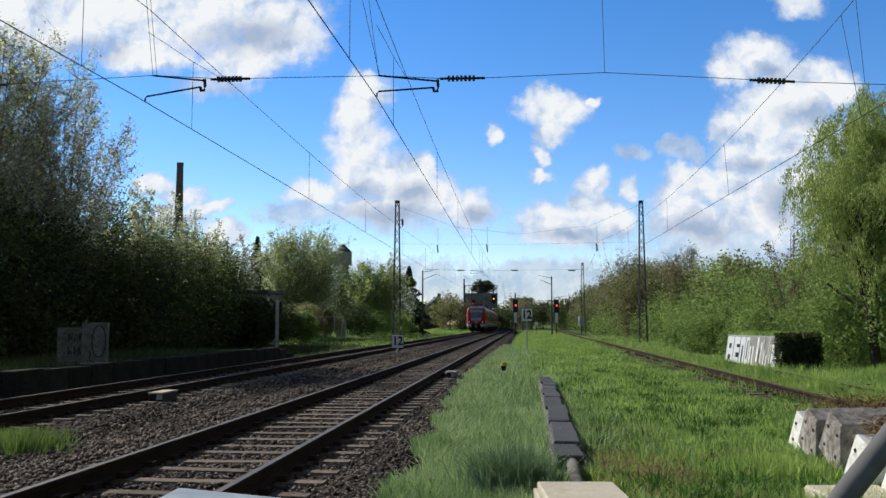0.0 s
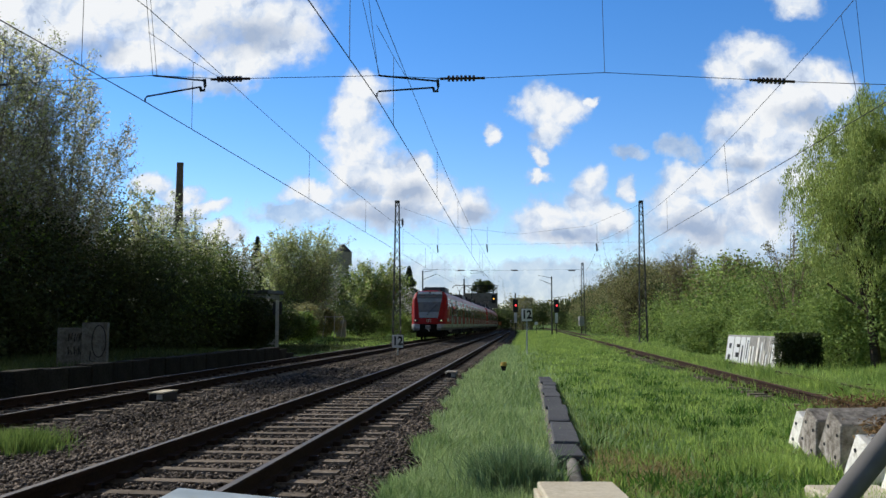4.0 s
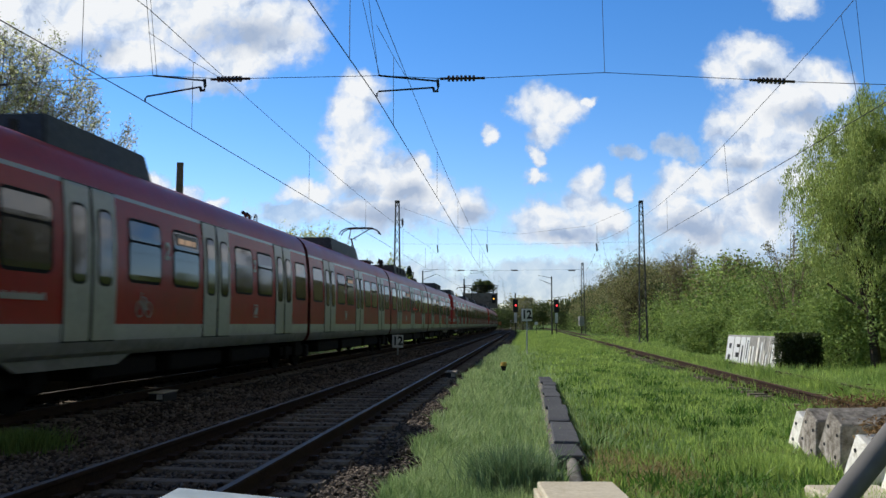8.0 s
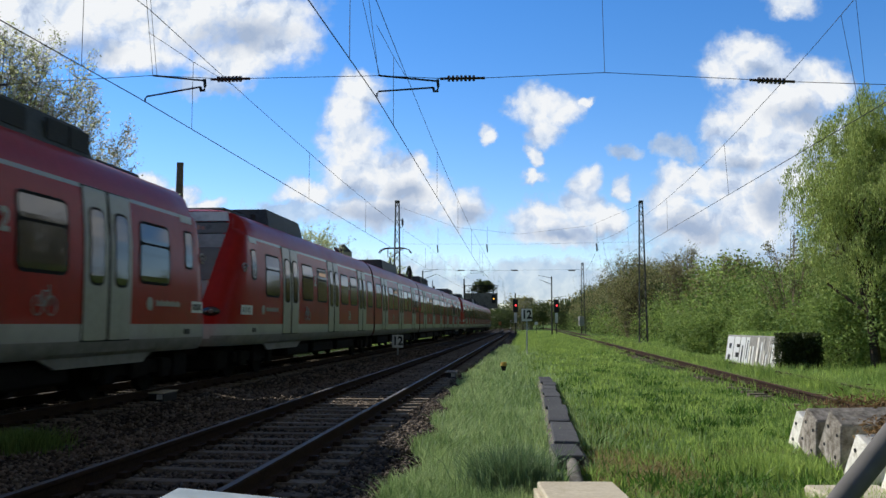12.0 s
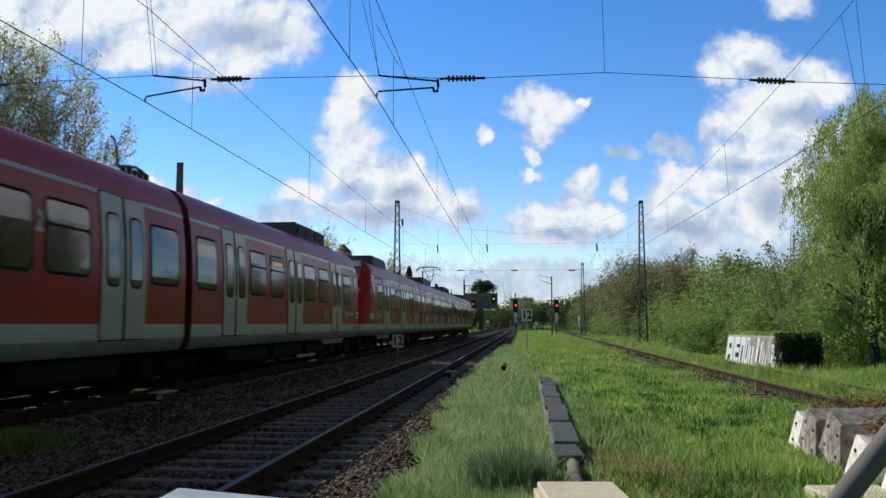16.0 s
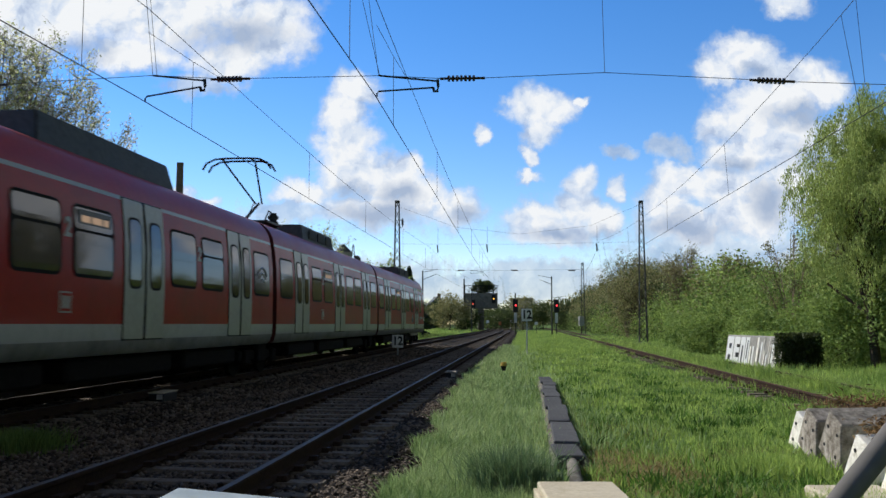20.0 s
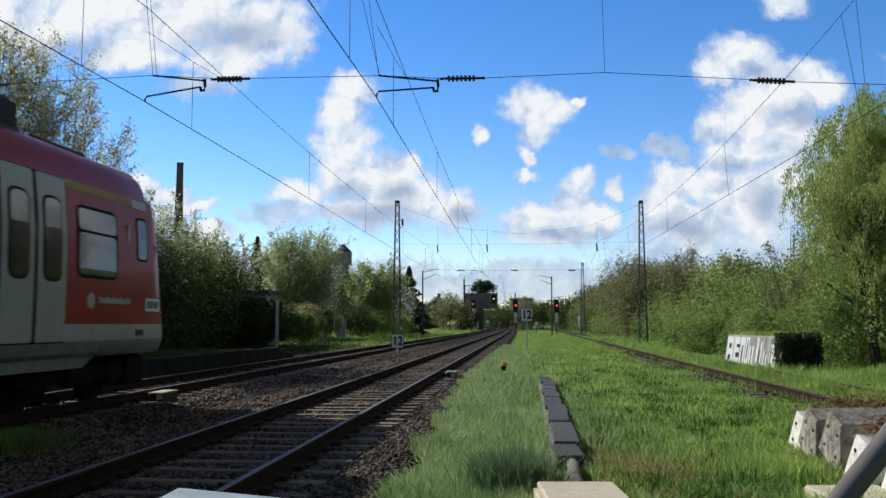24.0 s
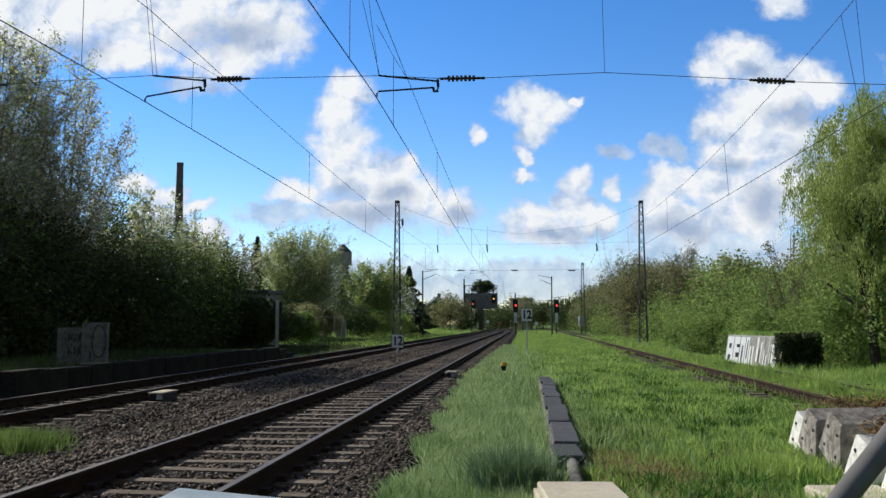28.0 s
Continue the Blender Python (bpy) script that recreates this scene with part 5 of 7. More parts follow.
def conifer(x, y, h, r, n, label):
    ob = tagged(empty("conifer_tree", x, y, float(ground_z(x, y))), label, "tree")
    t = rng.random(n) ** 0.7
    zz = h * (1 - t)
    layer = 0.75 + 0.25 * np.sin(zz / h * 42)
    a = rng.random(n) * 2 * np.pi
    rr = r * t * layer * np.sqrt(rng.random(n)) * 1.1
    pts = np.stack([rr * np.cos(a), rr * np.sin(a), zz - 0.25 * rr], 1)
    leaf_mesh("crown", pts, 0.5, M_CONIFER, ob, up=0.6)
    part("trunk", tube_bm([(0, 0, -0.2), (0, 0, h * 0.95)], 0.02 * h, 7, 0.02), M_BARK, ob)
    return ob


def plant_left():
    # tall blossoming tree and the dark hedge under it
    branching_tree("blossom_tree", -16.7, 31.5, 13.2, 4.9, 24, 34, [(M_LEAF_SPRING, 0.58, "fresh yellow-green leaves"), (M_LEAF_OLIVE, 0.08, "olive buds"), (M_BLOSSOM, 0.34, "white blossom")], 27000, 0.125, "tall many-stemmed tree with fresh leaves and white blossom behind a hedge")
    branching_tree("blossom_tree", -14.9, 34.0, 12.0, 3.0, 20, 32, [(M_LEAF_OLIVE, 0.40, "olive-brown buds"), (M_LEAF_SPRING, 0.18, "fresh leaves"), (M_BLOSSOM, 0.42, "white blossom")], 26000, 0.095, "slender many-stemmed tree with white spring blossom", stem_r=0.05)
    branching_tree("blossom_tree", -18.6, 32.5, 13.0, 4.6, 18, 30, [(M_LEAF_SPRING, 0.66, "fresh yellow-green leaves"), (M_BLOSSOM, 0.34, "white blossom")], 22000, 0.11, "tall many-stemmed tree with fresh yellow-green leaves")
    for x, y, h, r in ((-13.2, 37.5, 8.5, 1.0), (-13.2, 41.5, 8.4, 1.1), (-13.2, 45, 7.8, 1.0), (-13.0, 48.5, 7.8, 1.1)):
        branching_tree("young_tree", x, y, h, r, 6, 16, [(M_LEAF_SPRING, 0.75, "fresh yellow-green leaves"), (M_BLOSSOM, 0.25, "white blossom")], 2200, 0.12, "slender young spring tree rising from the hedge", stem_r=0.03, low=0.5, bark=M_BARK)
    # The first six bushes stand out of view, added to cast shade.
    spots = [(-16.0, -4, 8.0, 3.2), (-16.2, 1.5, 8.0, 3.2), (-16.4, 7, 8.0, 3.2), (-16.8, 13, 8.0, 3.2), (-17.2, 19, 8.5, 3.2), (-18.0, 25, 9.0, 3.2), (-15.6, 29, 5.9, 2.9), (-14.8, 33.0, 5.6, 2.8), (-14.2, 37, 5.6, 2.8), (-14.0, 41, 5.4, 2.7), (-13.8, 45.5, 5.4, 2.8), (-13.8, 50, 6.2, 2.6), (-15.2, 53.5, 6.4, 2.4), (-19, 36, 8.0, 3.2), (-18, 43, 8.6, 3.2), (-17.5, 50, 8.2, 3.2), (-16.5, 57, 7.8, 3.0)]
    for x, y, h, r in spots:
        tree("hedge_bush", x, y, h, r, r, [(M_LEAF_SHADED if y < 40 else M_LEAF_HEDGE, 0.95 if y < 40 else 0.82, "dark green leaves"), (M_LEAF_MID, 0.05 if y < 40 else 0.18, "fresh lighter leaves")], 13000 if y > 22 else 3500, 0.15 if y > 22 else 0.28, "dense green hedge bush, leaf tone darkened for shade", 0.0, 70, limbs_n=30, trunk_r=0.09, category="bush", shell=0.6)
    for x, y in ((-15.2, 24), (-14.6, 28), (-15.2, 33.5), (-13.9, 36.5), (-13.4, 40.5), (-13.2, 45), (-12.9, 49.5), (-13.6, 52.6)):
        tree("hedge_bush", x, y, 2.9, 2.3, 2.4, [(M_LEAF_SHADED, 1.0, "dark green leaves")], 6500, 0.165, "low hedge bush, leaf tone darkened for deep shade", -0.25, 100, limbs_n=16, trunk_r=0.05, category="bush", shell=0.5)
    branching_tree("leafy_tree", -13.2, 80, 9.5, 5.8, 34, 34, [(M_LEAF_SPRING, 0.8, "light green spring leaves"), (M_LEAF_MID, 0.2, "green leaves")], 32000, 0.18, "fan-shaped light green spring tree", stem_r=0.06, low=0.1)
    branching_tree("leafy_tree", -18.5, 76, 9.0, 3.6, 14, 24, [(M_LEAF_OLIVE, 0.5, "yellow-green buds"), (M_BLOSSOM, 0.5, "white blossom")], 9000, 0.19, "many-stemmed tree with buds and white blossom", stem_r=0.06, low=0.15)
    branching_tree("leafy_tree", -7.6, 100, 8.8, 4.4, 20, 26, [(M_LEAF_MID, 0.6, "light green leaves"), (M_LEAF_SPRING, 0.4, "young leaves")], 22000, 0.21, "light green roadside tree", stem_r=0.06, low=0.1)
    branching_tree("blossom_tree", -13.0, 96, 9.0, 2.8, 12, 22, [(M_BLOSSOM, 0.6, "white blossom"), (M_LEAF_MID, 0.4, "leaves")], 6000, 0.2, "tree with white blossom between green trees", stem_r=0.06)
    tree("blossom_tree", -6.2, 112, 8.3, 2.6, 2.6, [(M_LEAF_MID, 0.5, "leaves"), (M_BLOSSOM, 0.5, "white blossom")], 5000, 0.26, "white blossoming tree beside a conifer", 0.1, 70)
    conifer(-5.0, 128, 9.8, 4.3, 9000, "narrow dark green conifer tree")
    conifer(-24.0, 112, 12.3, 3.6, 6000, "narrow dark conifer behind other trees")
    for x, y, h, r, m in ((-10.6, 68, 3.0, 1.5, M_LEAF_OLIVE), (-12.9, 53.4, 2.9, 1.7, M_LEAF_SHADED), (-11.6, 54.6, 2.5, 1.3, M_LEAF_SHADED), (-10.4, 50.5, 3.1, 1.3, M_LEAF_SHADED), (-11.9, 50.8, 3.0, 1.4, M_LEAF_SHADED), (-11.2, 62.5, 2.6, 1.3, M_LEAF_HEDGE), (-10.4, 64.5, 2.4, 1.0, M_LEAF_MID), (-11.6, 71, 3.0, 1.6, M_LEAF_OLIVE), (-12.6, 75, 3.2, 2.0, M_LEAF_HEDGE), (-11.0, 82, 2.8, 1.4, M_LEAF_OLIVE), (-8.4, 90, 3.2, 2.0, M_LEAF_HEDGE), (-10.4, 92, 3.6, 2.4, M_LEAF_HEDGE), (-6.8, 97, 3.2, 2.0, M_LEAF_IVY), (-5.4, 105, 3.0, 2.0, M_LEAF_IVY)):
        tree("shrub", x, y, h, r, r, [(m, 1.0, "leaves")], 4500, 0.18, {M_LEAF_OLIVE: "half-dry olive-brown shrub at the edge of the line", M_LEAF_SHADED: "dark green shrub at the edge of the line", M_LEAF_HEDGE: "dull green shrub at the edge of the line"}.get(m, "green shrub at the edge of the line"), 0.0, 70, limbs_n=30, trunk_r=0.06, category="bush", shell=0.6)


def plant_far():
    for x, y, h, r, m in ((-23.5, 200, 15.0, 6.5, M_LEAF_HEDGE), (-19, 112, 7.6, 5.0, M_LEAF_HEDGE), (-14, 122, 7.4, 5.0, M_LEAF_HEDGE), (-9.5, 132, 6.8, 4.5, M_LEAF_HEDGE), (-25, 105, 7.6, 4.6, M_LEAF_HEDGE), (1.5, 190, 8.6, 4.4, M_LEAF_OLIVE), (-2.5, 200, 6.5, 4.0, M_LEAF_HEDGE), (5.5, 210, 6.0, 3.6, M_LEAF_HEDGE), (-9, 210, 8, 5, M_LEAF_HEDGE), (22, 240, 9.5, 5, M_LEAF_OLIVE), (15.5, 230, 6.0, 5, M_LEAF_HEDGE), (27, 235, 8, 5, M_LEAF_HEDGE), (31, 220, 8.2, 5, M_LEAF_HEDGE), (36, 200, 8, 5, M_LEAF_HEDGE), (12, 260, 6.5, 6, M_LEAF_HEDGE), (20, 265, 7, 6, M_LEAF_HEDGE), (32, 180, 7.5, 4.5, M_LEAF_HEDGE)):
        tree("distant_tree", x, y, h, r, r, [(m, 1.0, "spring leaves")], 3800, 0.42, "distant rounded spring tree", 0.0, 70, limbs_n=16)
    # plain woods that close the view; the third is added unseen beside the eye
    for sx, x0, x1, y0, y1 in ((-1, -120, -26, 60, 300), (1, 38, 140, 60, 300), (1, 13, 60, -90, 22)):
        n = 22000
        X, Y = rng.uniform(x0, x1, n), rng.uniform(y0, y1, n)
        H = 5.5 + 1.6 * np.sin(X * 0.21 + Y * 0.13) + 1.2 * np.sin(Y * 0.37)
        pts = np.stack([X, Y, rng.uniform(0.1, 1, n) ** 0.5 * H], 1)
        tagged(leaf_mesh("far_woods", pts, 0.75, M_LEAF_IVY), "distant green woods along the line", "woods", kind="stuff")
    n = 32000
    X, Y = rng.uniform(32, 64, n), rng.uniform(105, 330, n)
    H = 6.4 + 1.6 * np.sin(X * 0.31 + Y * 0.13) + 1.2 * np.sin(Y * 0.29)
    tagged(leaf_mesh("far_woods", np.stack([X, Y, rng.uniform(0.05, 1, n) ** 0.5 * H], 1), 0.75, M_LEAF_OLIVE), "distant budding woods behind the bank", "woods", kind="stuff")
    n = 34000
    X, Y = rng.uniform(-160, 180, n), rng.uniform(300, 420, n)
    H = 8.0 + 1.8 * np.sin(X * 0.11 + Y * 0.13) + 1.2 * np.sin(X * 0.27)
    tagged(leaf_mesh("far_woods", np.stack([X, Y, rng.uniform(0.05, 1, n) ** 0.5 * H], 1), 1.0, M_LEAF_HEDGE), "distant green woods behind the line", "woods", kind="stuff")


def plant_right():
    # weeping willow
    x, y = 14.85, 30.0
    z = float(ground_z(x, y))
    ob = tagged(empty("willow_tree", x, y, z), "weeping willow with fresh yellow-green hanging foliage", "tree")
    pts, tips = [], []
    for k in range(410):
        cx, cy, R, T = ((-0.9, 0.0, 2.05, 8.7), (1.1, 0.4, 2.5, 9.8), (0.2, -1.4, 1.9, 7.6), (-0.2, -0.6, 1.7, 9.2))[k % 4]
        a0 = rng.random() * 2 * math.pi
        r0 = R * rng.random() ** 0.5
        dome = T - 0.6 * (r0 / R) ** 2 * R + 0.35 * math.sin(3 * a0) - z
        top0 = dome - rng.random() ** 1.3 * (dome - 1.8) * 0.75
        drop = rng.uniform(0.5, 1.7)
        bend = rng.normal(0, 0.18, 2)
        for q in range(7):                   # a tress of hanging shoots
            a = a0 + rng.normal(0, 0.12)
            r = r0 + rng.normal(0, 0.16)
            ln = drop * rng.uniform(0.45, 1.15)
            m = 30
            t = rng.random(m)
            out = 0.18 * np.sin(np.minimum(t * 3.0, 1.57)) * (r / R)
            pts.append(np.stack([cx + (r + out) * np.cos(a) + bend[0] * t + rng.normal(0, 0.06, m), cy + (r + out) * np.sin(a) + bend[1] * t + rng.normal(0, 0.06, m), top0 + rng.normal(0, 0.12) - ln * t], 1))
        if k % 7 == 0:
            tips.append((cx + 0.5 * r0 * math.cos(a0), cy + 0.5 * r0 * math.sin(a0), top0 - 0.2))
    p = np.concatenate(pts)
    leaf_mesh("crown", p[p[:, 2] > 0.6], 0.105, M_LEAF_WILLOW, ob, "hanging yellow-green leaves", aspect=0.28, hang=1.8)
    bm = bmesh.new()
    limbs(bm, 0.24, 8.2 - z, [(x, y, z - 0.5) for x, y, z in tips], twigs=False)
    part("trunk", bm, M_BARK, ob)
    # brambles and ivy over the bank
    for k in range(46):
        y = 28 + 105 * (k / 46) ** 1.15
        off = rng.uniform(6.2, 9.5) if k % 2 else rng.uniform(9.5, 13)
        x = 5.85 + 0.1 * y + off
        h = rng.uniform(2.2, 3.2)
        r = rng.uniform(2.0, 2.8) * (1 + y / 160)
        if y < 42 and off < 8.5:
            x += 1.2
        tree("bramble_bush", x, y, h, r, r, [(M_LEAF_IVY, 1.0, "bramble leaves")], 6500 if y < 70 else 3600, (0.095 if y < 70 else 0.13) + y * 0.0011, "dense green brambles covering the bank", -0.2, 80, limbs_n=10, trunk_r=0.05, category="bush", shell=0.7)
    for x, y, h, r in ((14.6, 31.5, 2.6, 1.6), (16.2, 29.0, 3.0, 2.0), (15.2, 35.0, 2.6, 1.8), (17.5, 32.0, 4.0, 2.2), (14.0, 38.5, 2.2, 1.5), (13.6, 44, 2.0, 1.5), (14.4, 50, 2.0, 1.6), (17.6, 26.5, 4.4, 2.4)):
        tree("bramble_bush", x, y, h, r, r, [(M_LEAF_IVY, 1.0, "bramble leaves")], 9000, 0.115, "dense green brambles at the foot of the bank", -0.2, 90, limbs_n=10, trunk_r=0.05, category="bush", shell=0.7)
    for x, y, h, r, m, n in ((19.5, 92, 9.2, 3.6, M_LEAF_OLIVE, 7000), (23.5, 84, 8.6, 3.2, M_LEAF_OLIVE, 5000), (22.5, 66, 5.8, 2.6, M_LEAF_MID, 6000), (24.5, 58, 6.3, 2.3, M_BLOSSOM, 2500), (21.5, 48, 5.0, 2.5, M_LEAF_IVY, 7000), (16.0, 40, 6.5, 2.0, M_LEAF_OLIVE, 1100), (18.5, 34, 6.0, 2.6, M_LEAF_IVY, 7000), (16.6, 31.5, 4.8, 2.4, M_LEAF_IVY, 7000), (19.2, 27, 6.5, 2.8, M_LEAF_IVY, 8000), (20.5, 74, 7.4, 3.0, M_LEAF_OLIVE, 5000), (22.2, 66, 6.3, 2.2, M_LEAF_OLIVE, 5000)):
        if m is M_LEAF_OLIVE:
            branching_tree("bank_tree", x, y, h - float(ground_z(x, y)), r, 14 if n > 2000 else 7, 32 if n > 2000 else 15, [(m, 1.0, "olive buds")], max(1200, n), 0.125, "budding tree with bare twigs on the overgrown bank", stem_r=0.06, bark=M_TWIG_BROWN)
            continue
        tree("bank_tree", x, y, h - float(ground_z(x, y)), r, r, [(m, 1.0, "spring foliage")], int(n * 1.35), 0.15, "spring tree on the overgrown bank", 0.0, 140, limbs_n=90, trunk_r=0.1)

    # bare budding trees beside the camera, out of view, that the train's panes mirror
    for x, y, h, r in ((22.5, 36.0, 10.0, 3.0), (22.0, 46.5, 11.5, 2.8), (25.4, 51.5, 12.0, 3.0), (26.2, 57.0, 11.5, 2.8), (29.0, 50.0, 12.0, 3.4), (45.5, 85.0, 25.0, 7.0), (52.0, 84.0, 24.0, 7.0), (20.0, 25.5, 10.5, 3.4), (18.5, 15.0, 11.0, 3.8), (19.5, 4.0, 11.5, 4.2)):
        branching_tree("bank_tree", x, y, h - float(ground_z(x, y)), r, 12, 24, [(M_LEAF_OLIVE, 0.7, "olive buds"), (M_BLOSSOM, 0.3, "pale blossom")], 8000, 0.13, "tall budding tree on the bank with bare twigs", stem_r=0.10, bark=M_TWIG_BROWN)
    # tree belt on the bank behind the brambles
    for x, y, h, r in ((20.0, 88, 8.0, 4.0), (23.0, 95, 8.4, 4.2), (26.0, 104, 9.0, 4.5), (29.0, 114, 9.6, 4.8), (31.0, 125, 9.5, 4.8), (29.0, 138, 9.0, 4.8), (29.0, 150, 8.6, 4.8), (30.0, 163, 8.5, 5.0), (31.5, 176, 8.6, 5.0), (33.0, 190, 8.6, 5.0)):
        tree("bank_tree", x, y, h - float(ground_z(x, y)), r, r, [(M_LEAF_OLIVE, 0.75, "olive buds"), (M_LEAF_HEDGE, 0.25, "green leaves")], 9000, 0.18, "olive-brown budding tree on the overgrown bank", 0.0, 130, limbs_n=70, trunk_r=0.1)
    # taller mixed shrubs on the crest farther along
    for k in range(15):
        y = 58 + 5.0 * k
        x = 5.85 + 0.1 * y + rng.uniform(7.0, 10.5)
        tree("bank_shrub", x, y, rng.uniform(4.0, 5.2), 3.0, 3.2, [(M_LEAF_IVY if y < 80 else M_LEAF_HEDGE, 0.6, "green leaves"), (M_LEAF_OLIVE, 0.4, "olive buds")], 2500, 0.26, "mixed green and olive shrub on the crest of the bank", -0.1, 90, limbs_n=16, trunk_r=0.06, category="bush", shell=0.6)


def plant_far_bank():
    """Shrubs and budding trees that carry the bank on towards the bend."""
    for k in range(20):
        y = 104 + 7.0 * k
        x = right_x(y) + rng.uniform(5.2, 7.5)
        tree("bank_shrub", x, y, rng.uniform(3.8, 5.0), 2.8, 4.2, [(M_LEAF_HEDGE, 0.75, "green leaves"), (M_LEAF_IVY, 0.25, "fresh leaves")], 3600, 0.26, "mixed green shrub far along the foot of the bank", -0.2, 80, limbs_n=14, trunk_r=0.08, category="bush", shell=0.5)
    for k in range(10):
        y = 126 + 14.0 * k
        x = right_x(y) + rng.uniform(9.5, 12.0)
        tree("bank_tree", x, y, rng.uniform(7.4, 8.6), 4.0, 4.5, [(M_LEAF_HEDGE, 0.45, "green leaves"), (M_LEAF_OLIVE, 0.55, "olive buds")], 5000, 0.30, "olive-green budding tree far along the bank", -0.05, 90, limbs_n=24, trunk_r=0.1, shell=0.5)


plant_far_bank()
plant_left()
plant_far()
plant_right()


# ---- masts, signs and line-side things ----
mast_left = lattice_mast(-3.6, 68, 11.3)
mast_right = lattice_mast(15.6, 68, 11.3)
lattice_mast(19.6, 122, 10.2, label="distant steel lattice mast")


def far_cross_span():
    """Wire across the tracks between the distant masts, with insulators and a steady arm."""
    ob = tagged(empty("cross_span_wire"), "thin dark cross-span wire with insulators over the tracks", "overhead wire")
    part("wire", tube_bm([(-2.8, 122, 8.9), (8.0, 122, 8.75), (19.6, 122, 8.9)], 0.011, 4), M_WIRE, ob)
    for x in (2.55, 10.05, 18.1):
        part("insulator", tube_bm([(x - 0.48, 122, 8.78), (x - 0.16, 122, 8.78), (x + 0.16, 122, 8.78), (x + 0.48, 122, 8.78)], 0.085, 8), M_INSUL, ob)
    part("steady_arm", tube_bm([(3.9, 122, 8.35), (3.9, 122, 8.75), (5.7, 122, 8.6)], 0.035, 5), M_STEEL, ob)
    part("steady_arm", tube_bm([(3.9, 122, 8.35), (5.7, 122, 8.45), (5.7, 122, 8.0)], 0.03, 5), M_STEEL, ob)


far_cross_span()


def speed_board(x, y, z0, zc, tall):
    ob = tagged(empty("speed_board", x, y, z0, -3), "white speed board with black number 12 on a post", "sign", "speed boards")
    part("post", tube_bm([(0, 0, 0), (0, 0, zc - z0 + 0.34)], 0.035, 8), M_GALV, ob)
    pl = part("plate", box_bm(-0.26, 0.26, -0.05, -0.03, zc - z0 - 0.30, zc - z0 + 0.30, 0.008), M_SIGNWHITE, ob, "white enamel plate")
    part("plate_border", box_bm(-0.275, 0.275, -0.034, -0.02, zc - z0 - 0.315, zc - z0 + 0.315, 0.004), M_BLACK, ob)
    me = digit_mesh("12", 0.56)
    me.materials.clear()
    me.materials.append(M_BLACK)
    t = new("number", me)
    t.parent = ob
    t.matrix_basis = Matrix.Translation((0, -0.055, zc - z0)) @ Euler((radians(90), 0, 0)).to_matrix().to_4x4() @ Matrix.Diagonal((0.86, 1.0, 1, 1))
    return ob


speed_board(-2.12, 41, -0.3, 0.45, False)
speed_board(4.13, 43, -0.3, 1.70, True)


def cable_duct():
    duct = tagged(empty("cable_duct"), "grey concrete cable duct with separate lids in the grass", "cable duct")
    def fx(v):
        return 0.43 + 0.098 * v
    y = 9.2
    while y < 22.6:
        ln = 1.04
        ob = part("lid", box_bm(-0.15, 0.15, 0.016, ln - 0.016, -0.05, 0.0, 0.008), M_LID, duct)
        ob.matrix_basis = Matrix.Translation((fx(y) + rng.normal(0, 0.010), y, -0.10 + rng.normal(0, 0.007))) @ Euler((rng.normal(0, 0.012), rng.normal(0, 0.012), -math.atan(0.098) + rng.normal(0, 0.014))).to_matrix().to_4x4()
        y += ln
    for s in (-1, 1):
        bm = tube_bm([(fx(v) + s * 0.125, v, -0.27) for v in (9.28, 16, 22.6)], 0.10, 4)
        part("trough_side", bm, M_CONC_DARK, duct)
    # pipe that leads the cables out of the duct into the chamber
    pp = tagged(empty("cable_pipe"), "grey corrugated cable pipe between duct and chamber", "pipe")
    part("pipe", tube_bm([(1.36, 9.35, -0.21), (1.33, 9.10, -0.19), (1.27, 8.6, -0.15), (1.20, 8.1, -0.13), (1.16, 7.6, -0.14), (1.15, 7.30, -0.20)], 0.062, 12), M_CONC_DARK, pp, smooth=True)
    ch = tagged(empty("cable_chamber"), "pale concrete cable chamber with a flat lid", "cable chamber")
    part("lid", box_bm(0.775, 1.40, 6.55, 7.30, -0.10, -0.04, 0.012), M_CONC_WARM, ch, "pale yellowish concrete lid")
    part("rim", box_bm(0.75, 1.44, 6.45, 7.36, -0.45, -0.105, 0.01), M_CONC_WARM, ch)


M_CONC_WARM = surface("pale_warm_concrete", (0.44, 0.39, 0.29), (0.60, 0.54, 0.42), 25, 3, 0.9, bump=0.2, stain=(0.3, 0.25, 0.16), stain_amount=0.4)
cable_duct()


